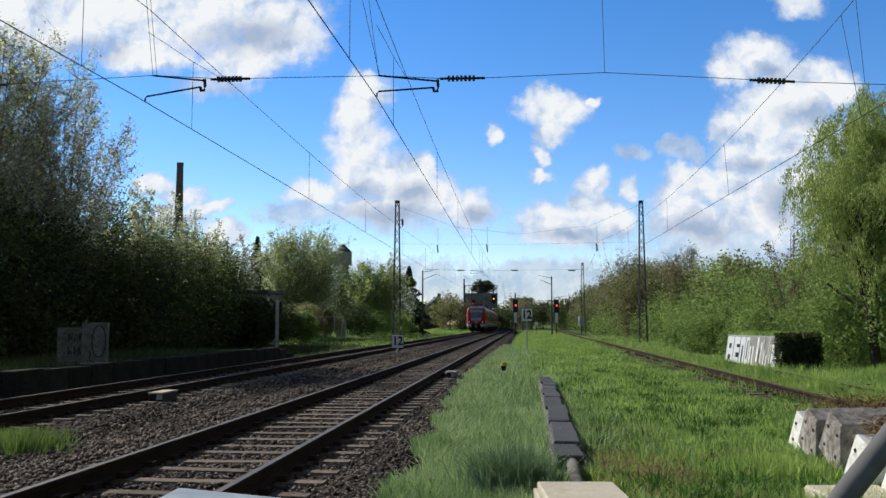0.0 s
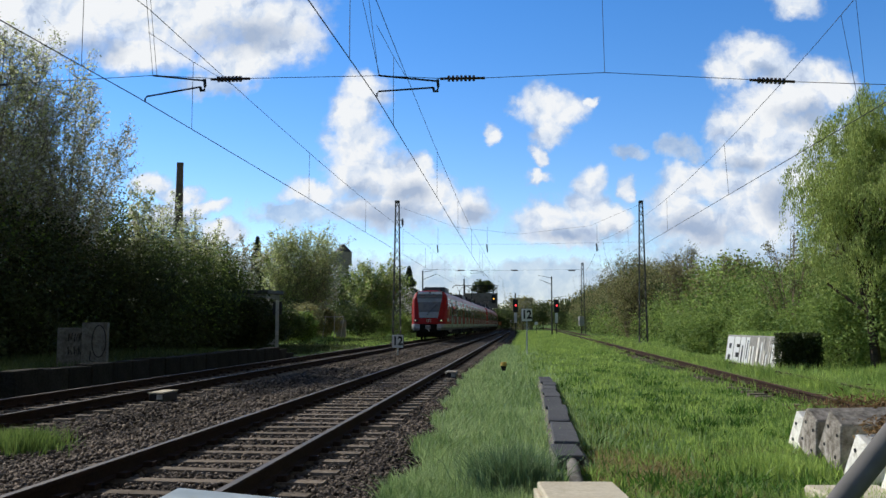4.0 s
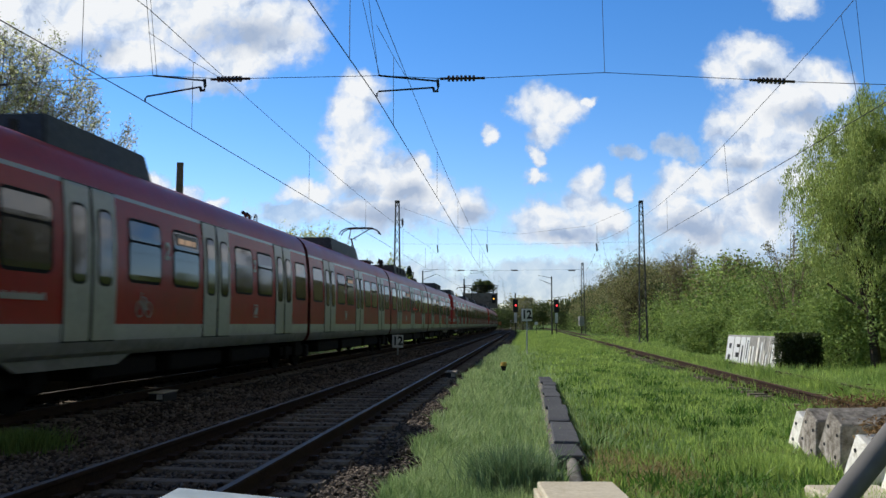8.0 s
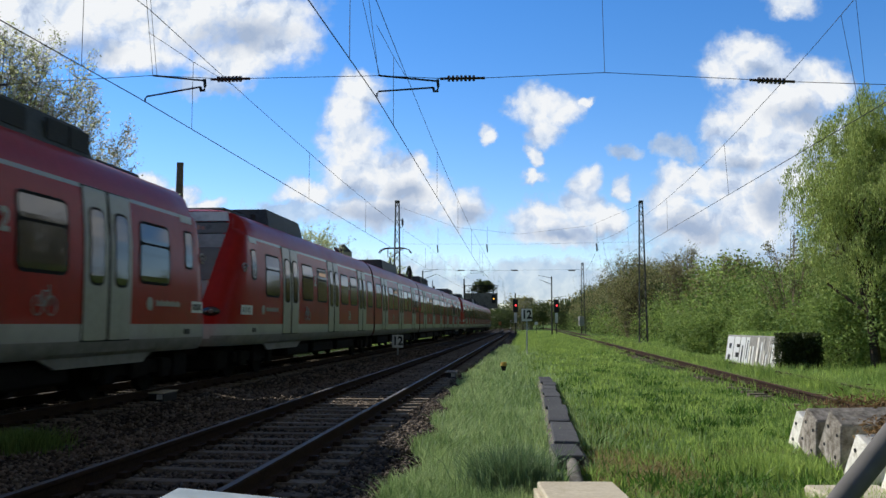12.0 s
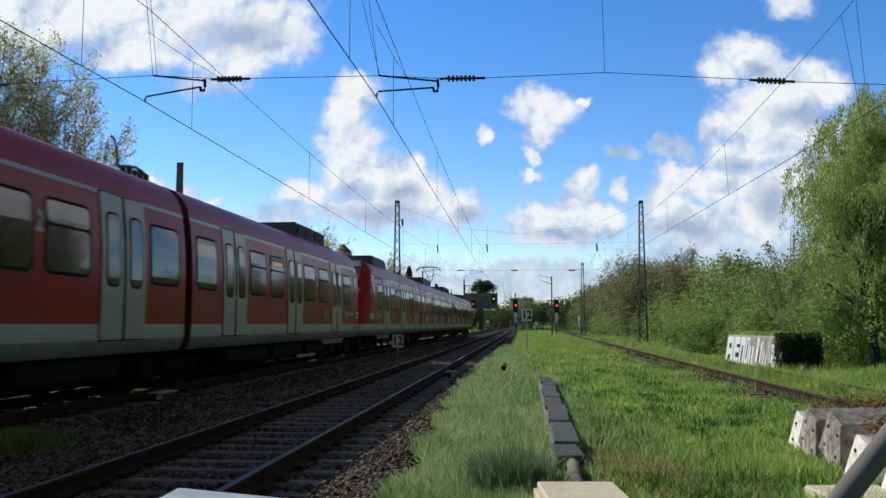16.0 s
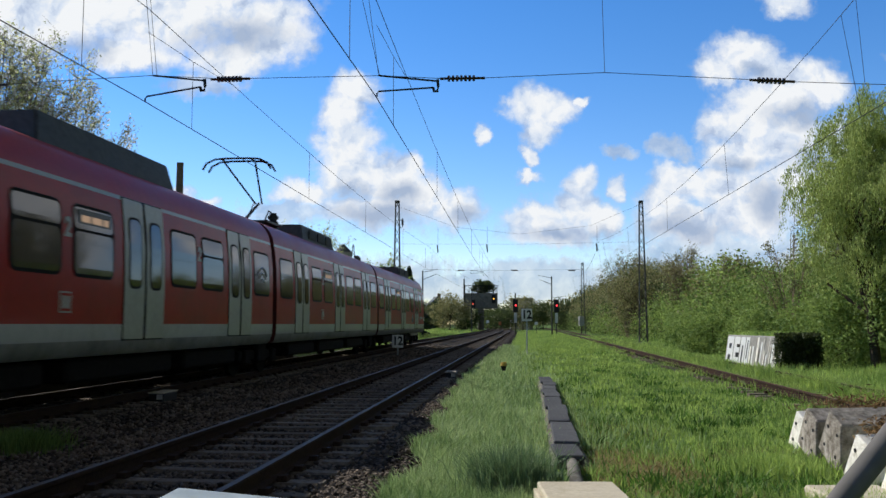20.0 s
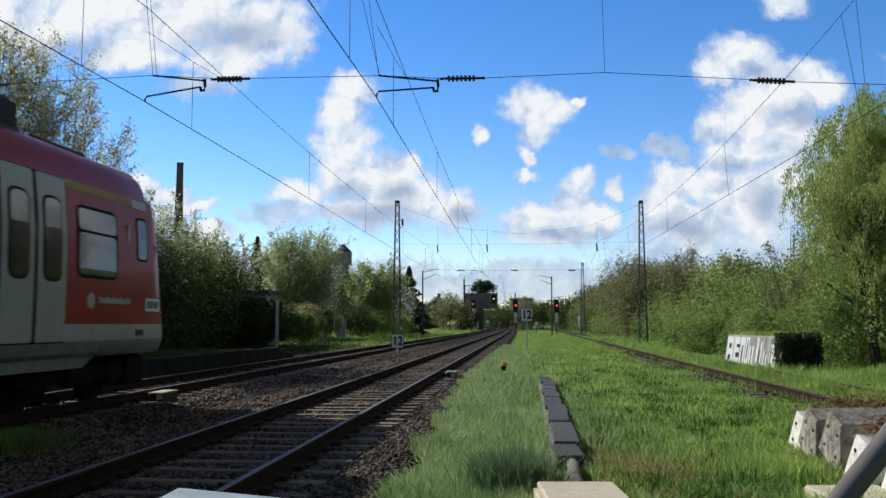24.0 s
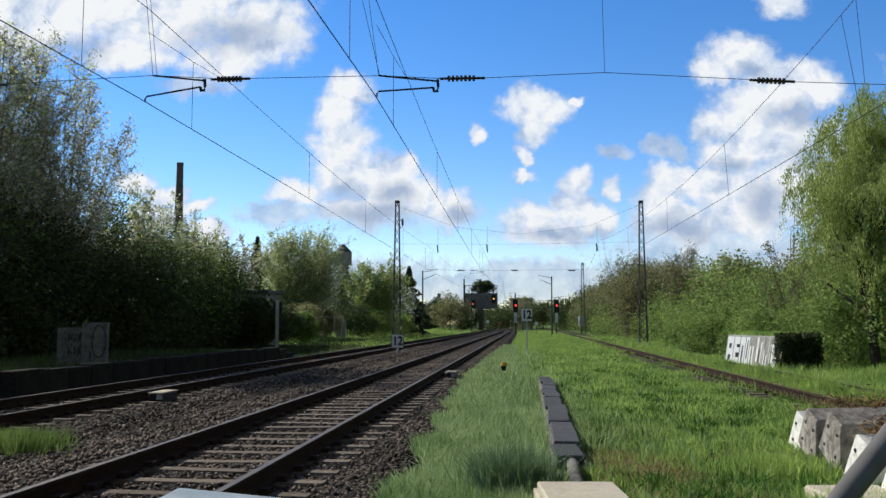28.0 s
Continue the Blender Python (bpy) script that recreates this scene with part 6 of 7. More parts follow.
def concrete_stub(x, y, z, mat, lean=0.0, length=1.5, rz=0.0, h=0.63, d=0.48):
    """A chunky concrete beam lying with its drilled, chamfered end towards the tracks."""
    ob = tagged(empty("concrete_beam", x, y, z, rz), "weathered concrete beam with drilled chamfered end, stacked on grass" if mat is M_BEAM else "white-faced concrete beam with drilled end, stacked on grass", "concrete beam", "stack of concrete beams")
    prof = [(0.04, 0.0), (0.24, 0.02), (d, 0.21), (0.24, h), (0.0, h * 0.80)]
    bm = bmesh.new()
    def ring(xx, k):
        return [bm.verts.new((xx, k * (u - d / 2) + d / 2 + 0.2 * lean * v, v * (0.5 + 0.5 * k))) for u, v in prof]
    a, b = ring(0.0, 0.97), ring(length, 1.0)
    n = len(prof)
    end = bm.faces.new(a)
    bm.faces.new(b[::-1])
    for i in range(n):
        bm.faces.new((a[i], b[i], b[(i + 1) % n], a[(i + 1) % n]))
    bmesh.ops.recalc_face_normals(bm, faces=bm.faces)
    bmesh.ops.bevel(bm, geom=list(bm.edges), offset=0.015, segments=1, affect="EDGES")
    part("beam", bm, mat, ob)
    # Black discs stand in for the dark inside the drilled holes.
    for u, v in ((0.09, 0.38), (0.25, 0.46), (0.14, 0.15), (0.34, 0.26)):
        hb = tube_bm([(-0.004, u, v), (0.012, u, v)], 0.021, 8)
        part("hole_dark_disc", hb, M_BLACK, ob)
    return ob


for a in ((4.16, 9.20, -0.30, M_BEAM, 0.0, 1.3, 7), (4.20, 9.90, -0.33, M_BEAM, 0.0, 1.3, 5), (4.34, 10.52, -0.42, M_CONC_WHITE, 0.0, 1.2, 6), (4.00, 8.25, -0.42, M_CONC_WHITE, 0.0, 1.2, 8), (3.75, 7.1, -0.42, M_CONC_WHITE, 0.0, 1.2, 6)):
    concrete_stub(*a)
tagged(part("concrete_slab", box_bm(3.11, 3.75, 7.05, 7.65, -0.34, -0.13, 0.02), M_CONC_WARM, None), "pale flat concrete slab lying in the grass", "concrete slab")
# dry root clump on the stack
pts = rng.normal(size=(900, 3)) * np.array([0.13, 0.10, 0.06]) + np.array([4.36, 8.5, 0.22])
tagged(leaf_mesh("root_clump", pts, 0.065, leafy("dry_roots", (0.07, 0.04, 0.018), (0.30, 0.19, 0.085), 0.2), aspect=0.3), "dry brown root clump on the concrete stack", "dry plant", kind="stuff")
pts = rng.normal(size=(900, 3)) * np.array([0.35, 0.25, 0.07]) + np.array([5.35, 10.6, 0.26])
tagged(leaf_mesh("root_clump", pts, 0.09, bpy.data.materials["dry_roots"], aspect=0.2), "dry brown twigs on the concrete stack", "dry plant", kind="stuff")

# barrier tube close to the eye, and the metal cabinet beside it
bar = tagged(empty("barrier_rail"), "grey painted steel barrier tube, sloping, with an upright", "barrier")
part("tube", tube_bm([(0.005, 1.86, -0.10), (0.80, 1.80, 0.885), (1.535, 1.74, 1.80)], 0.0245, 20), surface("grey_tube_paint", (0.13, 0.125, 0.115), (0.20, 0.19, 0.18), 14, 3, 0.85, bump=0.05), bar, smooth=True)
part("upright", tube_bm([(1.56, 1.74, -0.35), (1.56, 1.74, 1.82)], 0.0245, 14), M_GALV, bar, smooth=True)
cab = tagged(empty("metal_cabinet"), "small pale blue-grey metal cabinet with a sloping lid", "cabinet")
part("lid", box_bm(-0.125, 0.125, -0.16, 0.16, -0.02, 0.0, 0.006), M_GALV, cab).matrix_basis = Matrix.Translation((-0.372, 1.46, 0.942)) @ Euler((0, 0.085, -0.05)).to_matrix().to_4x4()
part("body", box_bm(-0.485, -0.26, 1.33, 1.59, -0.3, 0.905, 0.01), M_GALV, cab)


# ---- small line-side things ----
def track_magnet(x, y, rz, cover):
    ob = tagged(empty("track_magnet", x, y, -0.20, rz), "dark line-side track magnet box beside the rail", "track magnet", "track magnets beside the rails")
    part("box", box_bm(-0.14, 0.14, -0.34, 0.34, 0.0, 0.16, 0.02), M_BLACK, ob)
    part("cover", box_bm(-0.15, 0.15, -0.36, 0.36, 0.164, 0.19, 0.01), cover, ob, "weathered cover")
    part("end_plate", box_bm(0.02, 0.13, -0.352, -0.343, 0.06, 0.15), M_CONC, ob, "pale end plate")
    part("bracket", box_bm(-0.34, -0.144, -0.05, 0.05, 0.02, 0.06), M_RAIL, ob)


track_magnet(0.23, 23.6, -5, M_BEAM)
track_magnet(left_x(16.6) + 1.14, 16.6, -5, M_CONC_WARM)
mk = tagged(empty("marker_post", 1.87, 27.0, -0.18), "short black marker post with a yellow cap", "marker post")
part("post", tube_bm([(0, 0, 0), (0, 0, 0.15)], 0.06, 10, 0.09), M_BLACK, mk)
part("cap", tube_bm([(0, 0, 0.152), (0, 0, 0.26)], 0.105, 10, 0.09), M_YELLOW, mk, "yellow cap")


def signal(x, y, h, zl, mat, label):
    ob = tagged(empty("signal", x, y, -0.3), label, "signal", "line-side signals")
    part("post", tube_bm([(0, 0, 0), (0, 0, h)], 0.09, 8), M_STEEL, ob)
    part("signal_head", box_bm(-0.38, 0.38, -0.14, 0.10, zl - 1.0, zl + 0.9, 0.05), M_BLACK, ob)
    part("red_lamp", tube_bm([(0.05, -0.16, zl), (0.05, -0.20, zl)], 0.09, 14), mat, ob, "lit lamp")
    part("lower_board", box_bm(-0.2, 0.2, -0.12, -0.095, zl - 2.6, zl - 1.1, 0.01), M_SIGNWHITE, ob)
    return ob


signal(10.8, 130, 6.2, 4.35, M_REDLAMP, "line-side signal showing red beside the near track")
signal(16.9, 130, 5.0, 4.3, M_REDLAMP, "line-side signal showing red beside the siding")


def wire_pole(x, y, h, arm, label):
    ob = tagged(empty("overhead_pole", x, y, -0.3), label, "mast", "masts of the overhead line")
    part("pole", tube_bm([(0, 0, 0), (0, 0, h)], 0.12, 8, 0.08), M_STEEL, ob)
    if arm:
        part("arm", tube_bm([(0, 0, h - 0.2), (arm, 0, h + 0.15)], 0.035, 5), M_STEEL, ob)
        part("arm", tube_bm([(0, 0, h - 1.1), (arm * 0.9, 0, h - 0.45)], 0.035, 5), M_STEEL, ob)
    return ob


wire_pole(-2.45, 105, 8.0, 1.8, "slender concrete overhead line pole with an arm")
wire_pole(15.0, 120, 8.1, -1.8, "slender concrete overhead line pole by the siding")
wire_pole(left_x(172) - 3, 172, 8.4, 2.6, "distant concrete overhead line pole")
bx = tagged(empty("relay_box", 19.2, 121, -0.3), "grey relay box hung low on a mast", "relay box")
part("box", box_bm(-0.35, 0.35, -0.3, 0.3, 1.3, 2.6, 0.03), M_CONC, bx)
part("stand", tube_bm([(0, 0, 0), (0, 0, 1.3)], 0.08, 6), M_STEEL, bx)


def bridge_stub():
    """Overgrown disused bridge pier and span over the bend."""
    ob = tagged(empty("old_bridge", 9.2, 212, -0.3), "dark disused bridge span on a pier, overgrown with shrubs", "bridge")
    part("pier", box_bm(-0.7, 0.7, -1.5, 1.5, 0.0, 5.3, 0.08), M_CONC_DARK, ob)
    part("girder", box_bm(-4.0, 4.0, -2.0, 2.0, 5.3, 9.0, 0.1), M_RUSTY_HAZED, ob, "steel girder, colour lightened for haze")
    for k in range(9):
        part("railing_post", tube_bm([(-3.9 + 0.97 * k, -2.0, 9.0), (-3.9 + 0.97 * k, -2.0, 10.9)], 0.07, 5), M_STEEL, ob)
    part("railing", tube_bm([(-4.0, -2.0, 10.8), (4.1, -2.0, 10.8)], 0.08, 5), M_STEEL, ob)
    part("end_post", tube_bm([(-4.1, -2.0, 0.0), (-4.1, -2.0, 12.4)], 0.18, 6), M_STEEL, ob)
    for k in range(8):
        x0 = -3.9 + 0.97 * k
        part("railing_brace", tube_bm([(x0, -2.0, 9.1), (x0 + 0.97, -2.0, 10.7)] if k % 2 else [(x0, -2.0, 10.7), (x0 + 0.97, -2.0, 9.1)], 0.05, 4), M_STEEL, ob)
    p, c = clumped(5000, 60, 0.4, 2.6, 1.5, 1.5, 10.6, 0.3)
    p[:, 0] += 0.9
    leaf_mesh("shrubs", p, 0.38, M_LEAF_HEDGE, ob, "green shrubs growing on the span")
    for x, z, m in ((-1.95, 6.4, M_REDLAMP_FAR), (3.0, 7.6, M_AMBERLAMP_FAR)):
        part("signal_head", box_bm(x - 0.45, x + 0.45, -2.5, -2.2, z - 1.0, z + 1.0, 0.05), M_BLACK, ob)
        part("lamp", tube_bm([(x, -2.52, z), (x, -2.58, z)], 0.17, 12), m, ob, "lit signal lamp")


bridge_stub()
fb = tagged(empty("concrete_bridge", 22.5, 250, -0.3), "pale concrete bridge abutment behind trees", "bridge")
part("wall", box_bm(-3.2, 3.2, -1.0, 1.0, 0.0, 8.2, 0.1), M_CONC, fb)
part("parapet", box_bm(-3.4, 3.4, -1.2, 1.2, 8.205, 9.0, 0.1), M_CONC_DARK, fb)


def house(x, y, w, d, eaves, ridge):
    ob = tagged(empty("house", x, y, -0.3, 8), "dark brick house with a steep gabled roof and chimney", "house")
    part("wall", box_bm(-w / 2, w / 2, -d / 2, d / 2, 0, eaves), M_BRICK, ob)
    bm = bmesh.new()
    a = [bm.verts.new(p) for p in ((-w / 2 - 0.3, -d / 2 - 0.3, eaves), (w / 2 + 0.3, -d / 2 - 0.3, eaves), (0, -d / 2 - 0.3, ridge), (-w / 2 - 0.3, d / 2 + 0.3, eaves), (w / 2 + 0.3, d / 2 + 0.3, eaves), (0, d / 2 + 0.3, ridge))]
    for q in ((0, 1, 2), (3, 5, 4), (0, 2, 5, 3), (1, 4, 5, 2), (0, 3, 4, 1)):
        bm.faces.new([a[i] for i in q])
    r = part("roof", bm, M_ROOFBOX, ob, "dark tiled gable roof")
    part("chimney", box_bm(0.5, 1.4, 0, 0.9, ridge - 1.0, ridge + 0.9), M_BRICK, r)
    for zz in (1.0, 4.0):
        for xx in (-w / 4, w / 4):
            wn_ = part("window", box_bm(xx - 0.5, xx + 0.5, -d / 2 - 0.06, -d / 2 + 0.04, zz, zz + 1.4), M_SIGNWHITE, ob, "white window frame")
            part("pane", box_bm(xx - 0.42, xx + 0.42, -d / 2 - 0.09, -d / 2 - 0.065, zz + 0.08, zz + 1.32), M_GLASS, wn_)


house(-2.0, 250, 5.2, 8, 6.8, 9.4)
ch = tagged(empty("chimney_stack", -45.9, 150, -0.3), "tall round brown brick factory chimney", "chimney")
part("shaft", tube_bm([(0, 0, 0), (0, 0, 14), (0, 0, 29.4)], 1.05, 16, 0.56), M_BRICK, ch, smooth=False)
part("rim", tube_bm([(0, 0, 28.9), (0, 0, 29.6)], 0.585, 16), M_BRICK, ch)
wt = tagged(empty("water_tower", -28.8, 250, -0.3), "pale water tower with a domed dark cap", "water tower")
part("shaft", tube_bm([(0, 0, 0), (0, 0, 19)], 1.7, 16), M_CONC_MID, wt)
part("tank", tube_bm([(0, 0, 18.5), (0, 0, 22.2)], 2.5, 18), M_CONC_MID, wt)
part("cap", tube_bm([(0, 0, 22.2), (0, 0, 23.2), (0, 0, 24.4)], 2.7, 18, 0.5), M_ROOFBOX, wt, "dark cap")

hut = tagged(empty("hut", -12.75, 57.5, -0.2, -10), "low flat-roofed hut half hidden by bushes", "hut")
part("wall", box_bm(-1.6, 1.6, -1.2, 1.2, 0, 3.4), M_CONC_MID, hut, "pale rendered wall")
part("roof", box_bm(-1.8, 1.8, -1.4, 1.4, 3.405, 3.65, 0.03), M_ROOFBOX, hut)
sp = tagged(empty("sign_post", -8.9, 46.8, -0.3, 10), "old concrete post with a dark board seen from behind", "sign")
part("post", box_bm(-0.09, 0.09, -0.09, 0.09, 0, 2.8, 0.02), M_CONC, sp)
part("board", box_bm(-0.24, 0.24, 0.10, 0.13, 2.05, 2.75, 0.01), M_BLACK, sp)
gc = tagged(empty("utility_cabinet", -9.8, 84, -0.3, -5), "grey line-side utility cabinet before a hedge", "cabinet")
part("body", box_bm(-0.45, 0.45, -0.3, 0.3, 0.1, 1.95, 0.03), M_CONC_MID, gc)
part("plinth", box_bm(-0.48, 0.48, -0.33, 0.33, -0.1, 0.098), M_CONC, gc)
fn = tagged(empty("fence", -11.4, 78, -0.25, 6), "old leaning fence of pale posts and a rail", "fence")
for k in range(7):
    part("fence_post", tube_bm([(-2.6 + 0.8 * k + 0.25 * (k % 2), 0, 0), (-2.3 + 0.8 * k, 0, 2.0 + 0.15 * (k % 3))], 0.04, 5), M_CONC, fn)
part("fence_rail", tube_bm([(-0.4, -0.03, 2.15), (2.5, -0.03, 2.15)], 0.04, 5), M_CONC, fn)

# graffiti block by the hedge
gb = tagged(empty("concrete_block", -9.0, 22.1, 0.16, 14), "pale concrete cabinet with dark graffiti on the low platform", "concrete block")
part("block", box_bm(-0.10, 0.50, -0.21, 0.21, 0, 1.13, 0.014), M_CONC_DARK, gb)
part("block", box_bm(-0.68, -0.104, -0.14, 0.28, 0.0, 1.0, 0.014), M_CONC_DARK, gb)
part("foot", box_bm(0.02, 0.52, -0.24, 0.24, -0.22, 0.10, 0.012), M_CONC_DARK, gb, "low pale foot of the cabinet")
def stroke(pts, z0, y=-0.148):
    b = tube_bm([(x, y, z0 + z) for x, z in pts], 0.012, 4)
    part("graffiti", b, M_BLACK, gb, "dark spray-painted stroke")


stroke([(0.31 + 0.165 * math.cos(t), 0.66 + 0.40 * math.sin(t)) for t in (k * math.pi / 10 for k in range(21))], 0.0, -0.215)
stroke([(0.12, 0.42), (0.10, 0.20), (0.20, 0.12), (0.36, 0.13)], 0.0, -0.215)
for x, w in ((-0.42, 0.10), (-0.28, 0.09), (-0.17, 0.055)):
    stroke([(x, 0), (x + 0.02, 0.20), (x + w * 0.6, 0.03), (x + w, 0.21)], 0.66)
    stroke([(x, 0.20), (x + 0.01, 0.0), (x + w * 0.5, 0.12), (x + w, 0.0)], 0.33)

# loading ramp wall with white paint worn beyond reading
rw = tagged(empty("ramp_wall", 11.3, 29.5, -0.35), "low concrete ramp wall with worn white paint bars", "wall")
bm = bmesh.new()
vs = [bm.verts.new((x, y, z)) for x in (0.0, 1.25) for y, z in ((0.0, 0.0), (5.75, 0.0), (5.12, 1.18), (0.0, 1.18))]
for q in ((0, 1, 2, 3), (7, 6, 5, 4), (0, 4, 5, 1), (1, 5, 6, 2), (2, 6, 7, 3), (3, 7, 4, 0)):
    bm.faces.new([vs[k] for k in q])
bmesh.ops.recalc_face_normals(bm, faces=bm.faces)
bmesh.ops.bevel(bm, geom=list(bm.edges), offset=0.03, segments=1, affect="EDGES")
part("wall", bm, M_CONC_MID, rw)


def paint_bar(y0, y1, z0, z1, mat, x=-0.012, name="paint_bar"):
    """One worn paint bar on the wall's long face, leaning like its sloping end."""
    b = bmesh.new()
    q = [b.verts.new((xx, y - 0.50 * z, z)) for xx in (x, -0.002) for y, z in ((y0, z0), (y1, z0), (y1, z1), (y0, z1))]
    for f in ((0, 1, 2, 3), (7, 6, 5, 4), (0, 4, 5, 1), (1, 5, 6, 2), (2, 6, 7, 3), (3, 7, 4, 0)):
        b.faces.new([q[i] for i in f])
    bmesh.ops.recalc_face_normals(b, faces=b.faces)
    part(name, b, mat, rw)


# broad white strokes with dark slots between them, beyond reading
y = 5.60
for w, slots in ((0.72, ((0.22, 0.50, 0.20, 0.42), (0.22, 0.46, 0.66, 0.86))), (0.62, ((0.0, 0.34, 0.34, 0.52), (0.0, 0.30, 0.72, 0.84))), (0.50, ((0.18, 0.30, 0.05, 0.80),)), (0.34, ((0.12, 0.20, 0.30, 1.0),))):
    paint_bar(y - w, y, 0.06, 1.12, M_SIGNWHITE)
    for a, b, c, d in slots:
        paint_bar(y - w + a, y - w + b, c, d, M_BLACK, -0.016, "dark_slot")
    y -= w + 0.09
for k in range(20):
    w = rng.uniform(0.04, 0.17)
    z0 = rng.uniform(0.04, 0.30)
    paint_bar(y - w, y, z0, min(1.12, z0 + rng.uniform(0.35, 1.0)), (M_CONC_WHITE, M_CONC_DARK, M_SIGNWHITE, M_CONC)[k % 4])
    y -= w + rng.uniform(0.02, 0.09)
# Dark leaves added over the end face to stand in for its shade.
p = np.stack([rng.uniform(-0.1, 1.4, 6000), rng.normal(-0.05, 0.14, 6000), rng.uniform(0.0, 1.30, 6000)], 1)
leaf_mesh("shade_leaves", p, 0.10, M_LEAF_SHADED, rw, "dark leaves added over the wall end for its shade")

# edge stones of the low platform, one by one
def edge_stones():
    me = bpy.data.meshes.new("edge_stone")
    bm = box_bm(-0.225, 0.225, -0.49, 0.49, -0.62, 0.0, 0.015)
    bm.to_mesh(me)
    bm.free()
    # Stone tone darkened well below concrete to hold the deep shade here.
    me.materials.append(surface("shaded_mossy_edge_stone", (0.016, 0.015, 0.012), (0.05, 0.047, 0.038), 22, 2.5, 0.95, bump=0.4, stain=(0.02, 0.024, 0.012), stain_amount=0.6, random_tone=0.4))
    rr = np.random.default_rng(21)
    for k in range(48):
        y = -9.5 + 1.0 * k
        if k in (25, 26):
            continue
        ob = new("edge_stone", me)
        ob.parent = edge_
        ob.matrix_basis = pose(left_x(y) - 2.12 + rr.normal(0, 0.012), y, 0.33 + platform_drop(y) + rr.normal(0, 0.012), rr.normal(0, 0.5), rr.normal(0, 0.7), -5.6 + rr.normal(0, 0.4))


edge_stones()

# small far markers beside the bend, and the wire anchor on a mast
def marker_board(x, y, z, w, h, mat, label):
    ob = tagged(empty("marker_board", x, y, -0.3), label, "marker")
    part("post", tube_bm([(0, 0, 0), (0, 0, z + 0.3)], 0.05, 6), M_STEEL, ob)
    part("board", box_bm(-w, w, -0.09, -0.055, z + 0.3 - h, z + 0.3 + h, 0.02), mat, ob)


marker_board(9.2, 180, 1.75, 0.30, 0.28, M_SIGNWHITE, "small white marker board beside the track")
marker_board(13.9, 130, 1.35, 0.24, 0.22, M_SIGNWHITE, "small white marker board by the signal")
marker_board(8.8, 135, 1.35, 0.20, 0.24, surface("orange_marker", (0.45, 0.14, 0.05), (0.55, 0.2, 0.08), 12, 3, 0.7, bump=0), "small orange marker board between the tracks")
bm = tube_bm([(0.13, 0, 9.2), (0.42, 0, 9.2), (0.42, 0, 9.9)], 0.03, 5)
add_tube(bm, [(0.13, 0, 9.75), (0.42, 0, 9.75)], 0.03, 5)
add_tube(bm, [(0.42, 0, 9.35), (0.42, 0, 9.8)], 0.085, 8)
part("insulator_bracket", bm, M_INSUL, mast_left, "dark insulator on a bracket")


# ---- sleepers, stones and grass ----
def sleeper_mesh(name, length=2.5, w=0.205, h=0.17, fastening=True):
    bm = bmesh.new()
    a = length / 2
    prof = []
    for y, z in ((-w / 2, -h), (-w / 2 + 0.02, 0.0), (w / 2 - 0.02, 0.0), (w / 2, -h)):
        prof.append([bm.verts.new((x, y, z - (0.012 if abs(x) < 0.5 else 0))) for x in (-a, -0.9, -0.45, 0.45, 0.9, a)])
    for A, B in zip(prof, prof[1:]):
        for i in range(5):
            bm.faces.new((A[i], A[i + 1], B[i + 1], B[i]))
    bm.faces.new([p[0] for p in prof][::-1]), bm.faces.new([p[-1] for p in prof])
    bmesh.ops.recalc_face_normals(bm, faces=bm.faces)
    for f in bm.faces:
        f.material_index = 0
    if fastening:
        for s in (-1, 1):
            for e in (-0.12, 0.12):
                add_box(bm, s * 0.752 + e - 0.045, s * 0.752 + e + 0.045, -0.06, 0.06, 0.0, 0.05, slot=1)
    me = bpy.data.meshes.new(name)
    bm.to_mesh(me)
    bm.free()
    me.materials.append(M_SLEEPER), me.materials.append(M_RAIL)
    return me


SLEEPER_STEP, SLEEPER_AT = 0.575, 10.40


def lay_sleepers(track, fx, slope, y0, y1, z, me, step, at):
    rr = np.random.default_rng(3)
    k0, k1 = math.ceil((y0 - at) / step), math.floor((y1 - at) / step)
    for k in range(k0, k1 + 1):
        y = at + k * step + rr.normal(0, 0.012)
        ob = new("sleeper", me)
        ob.parent = track
        ob.matrix_basis = pose(fx(y), y, z + rr.normal(0, 0.006), 0, rr.normal(0, 0.3), -math.degrees(math.atan(slope)) + rr.normal(0, 0.7))


SLEEPER = sleeper_mesh("sleeper")
lay_sleepers(near_track, near_x, 0.0915, -12.0, 120, -0.157, SLEEPER, SLEEPER_STEP, SLEEPER_AT)
lay_sleepers(left_track, left_x, 0.0985, -20.0, 80, -0.160, SLEEPER, SLEEPER_STEP, SLEEPER_AT)
lay_sleepers(siding, right_x, 0.1, -8.0, 90, -0.205, SLEEPER, 0.63, 9.0)


def tri_mesh(name, V, F, mat):
    me = bpy.data.meshes.new(name)
    me.vertices.add(len(V))
    me.vertices.foreach_set("co", np.ascontiguousarray(V, dtype=np.float32).ravel())
    me.loops.add(len(F) * 3)
    me.loops.foreach_set("vertex_index", F.ravel().astype(np.int32))
    me.polygons.add(len(F))
    me.polygons.foreach_set("loop_start", np.arange(len(F), dtype=np.int32) * 3)
    me.materials.append(mat)
    me.update(calc_edges=True)
    return new(name, me)


def near_first(n, y0, y1, r):
    """Distances that thin out with the way from the eye."""
    return 1 / (1 / y0 - r.random(n) * (1 / y0 - 1 / y1))


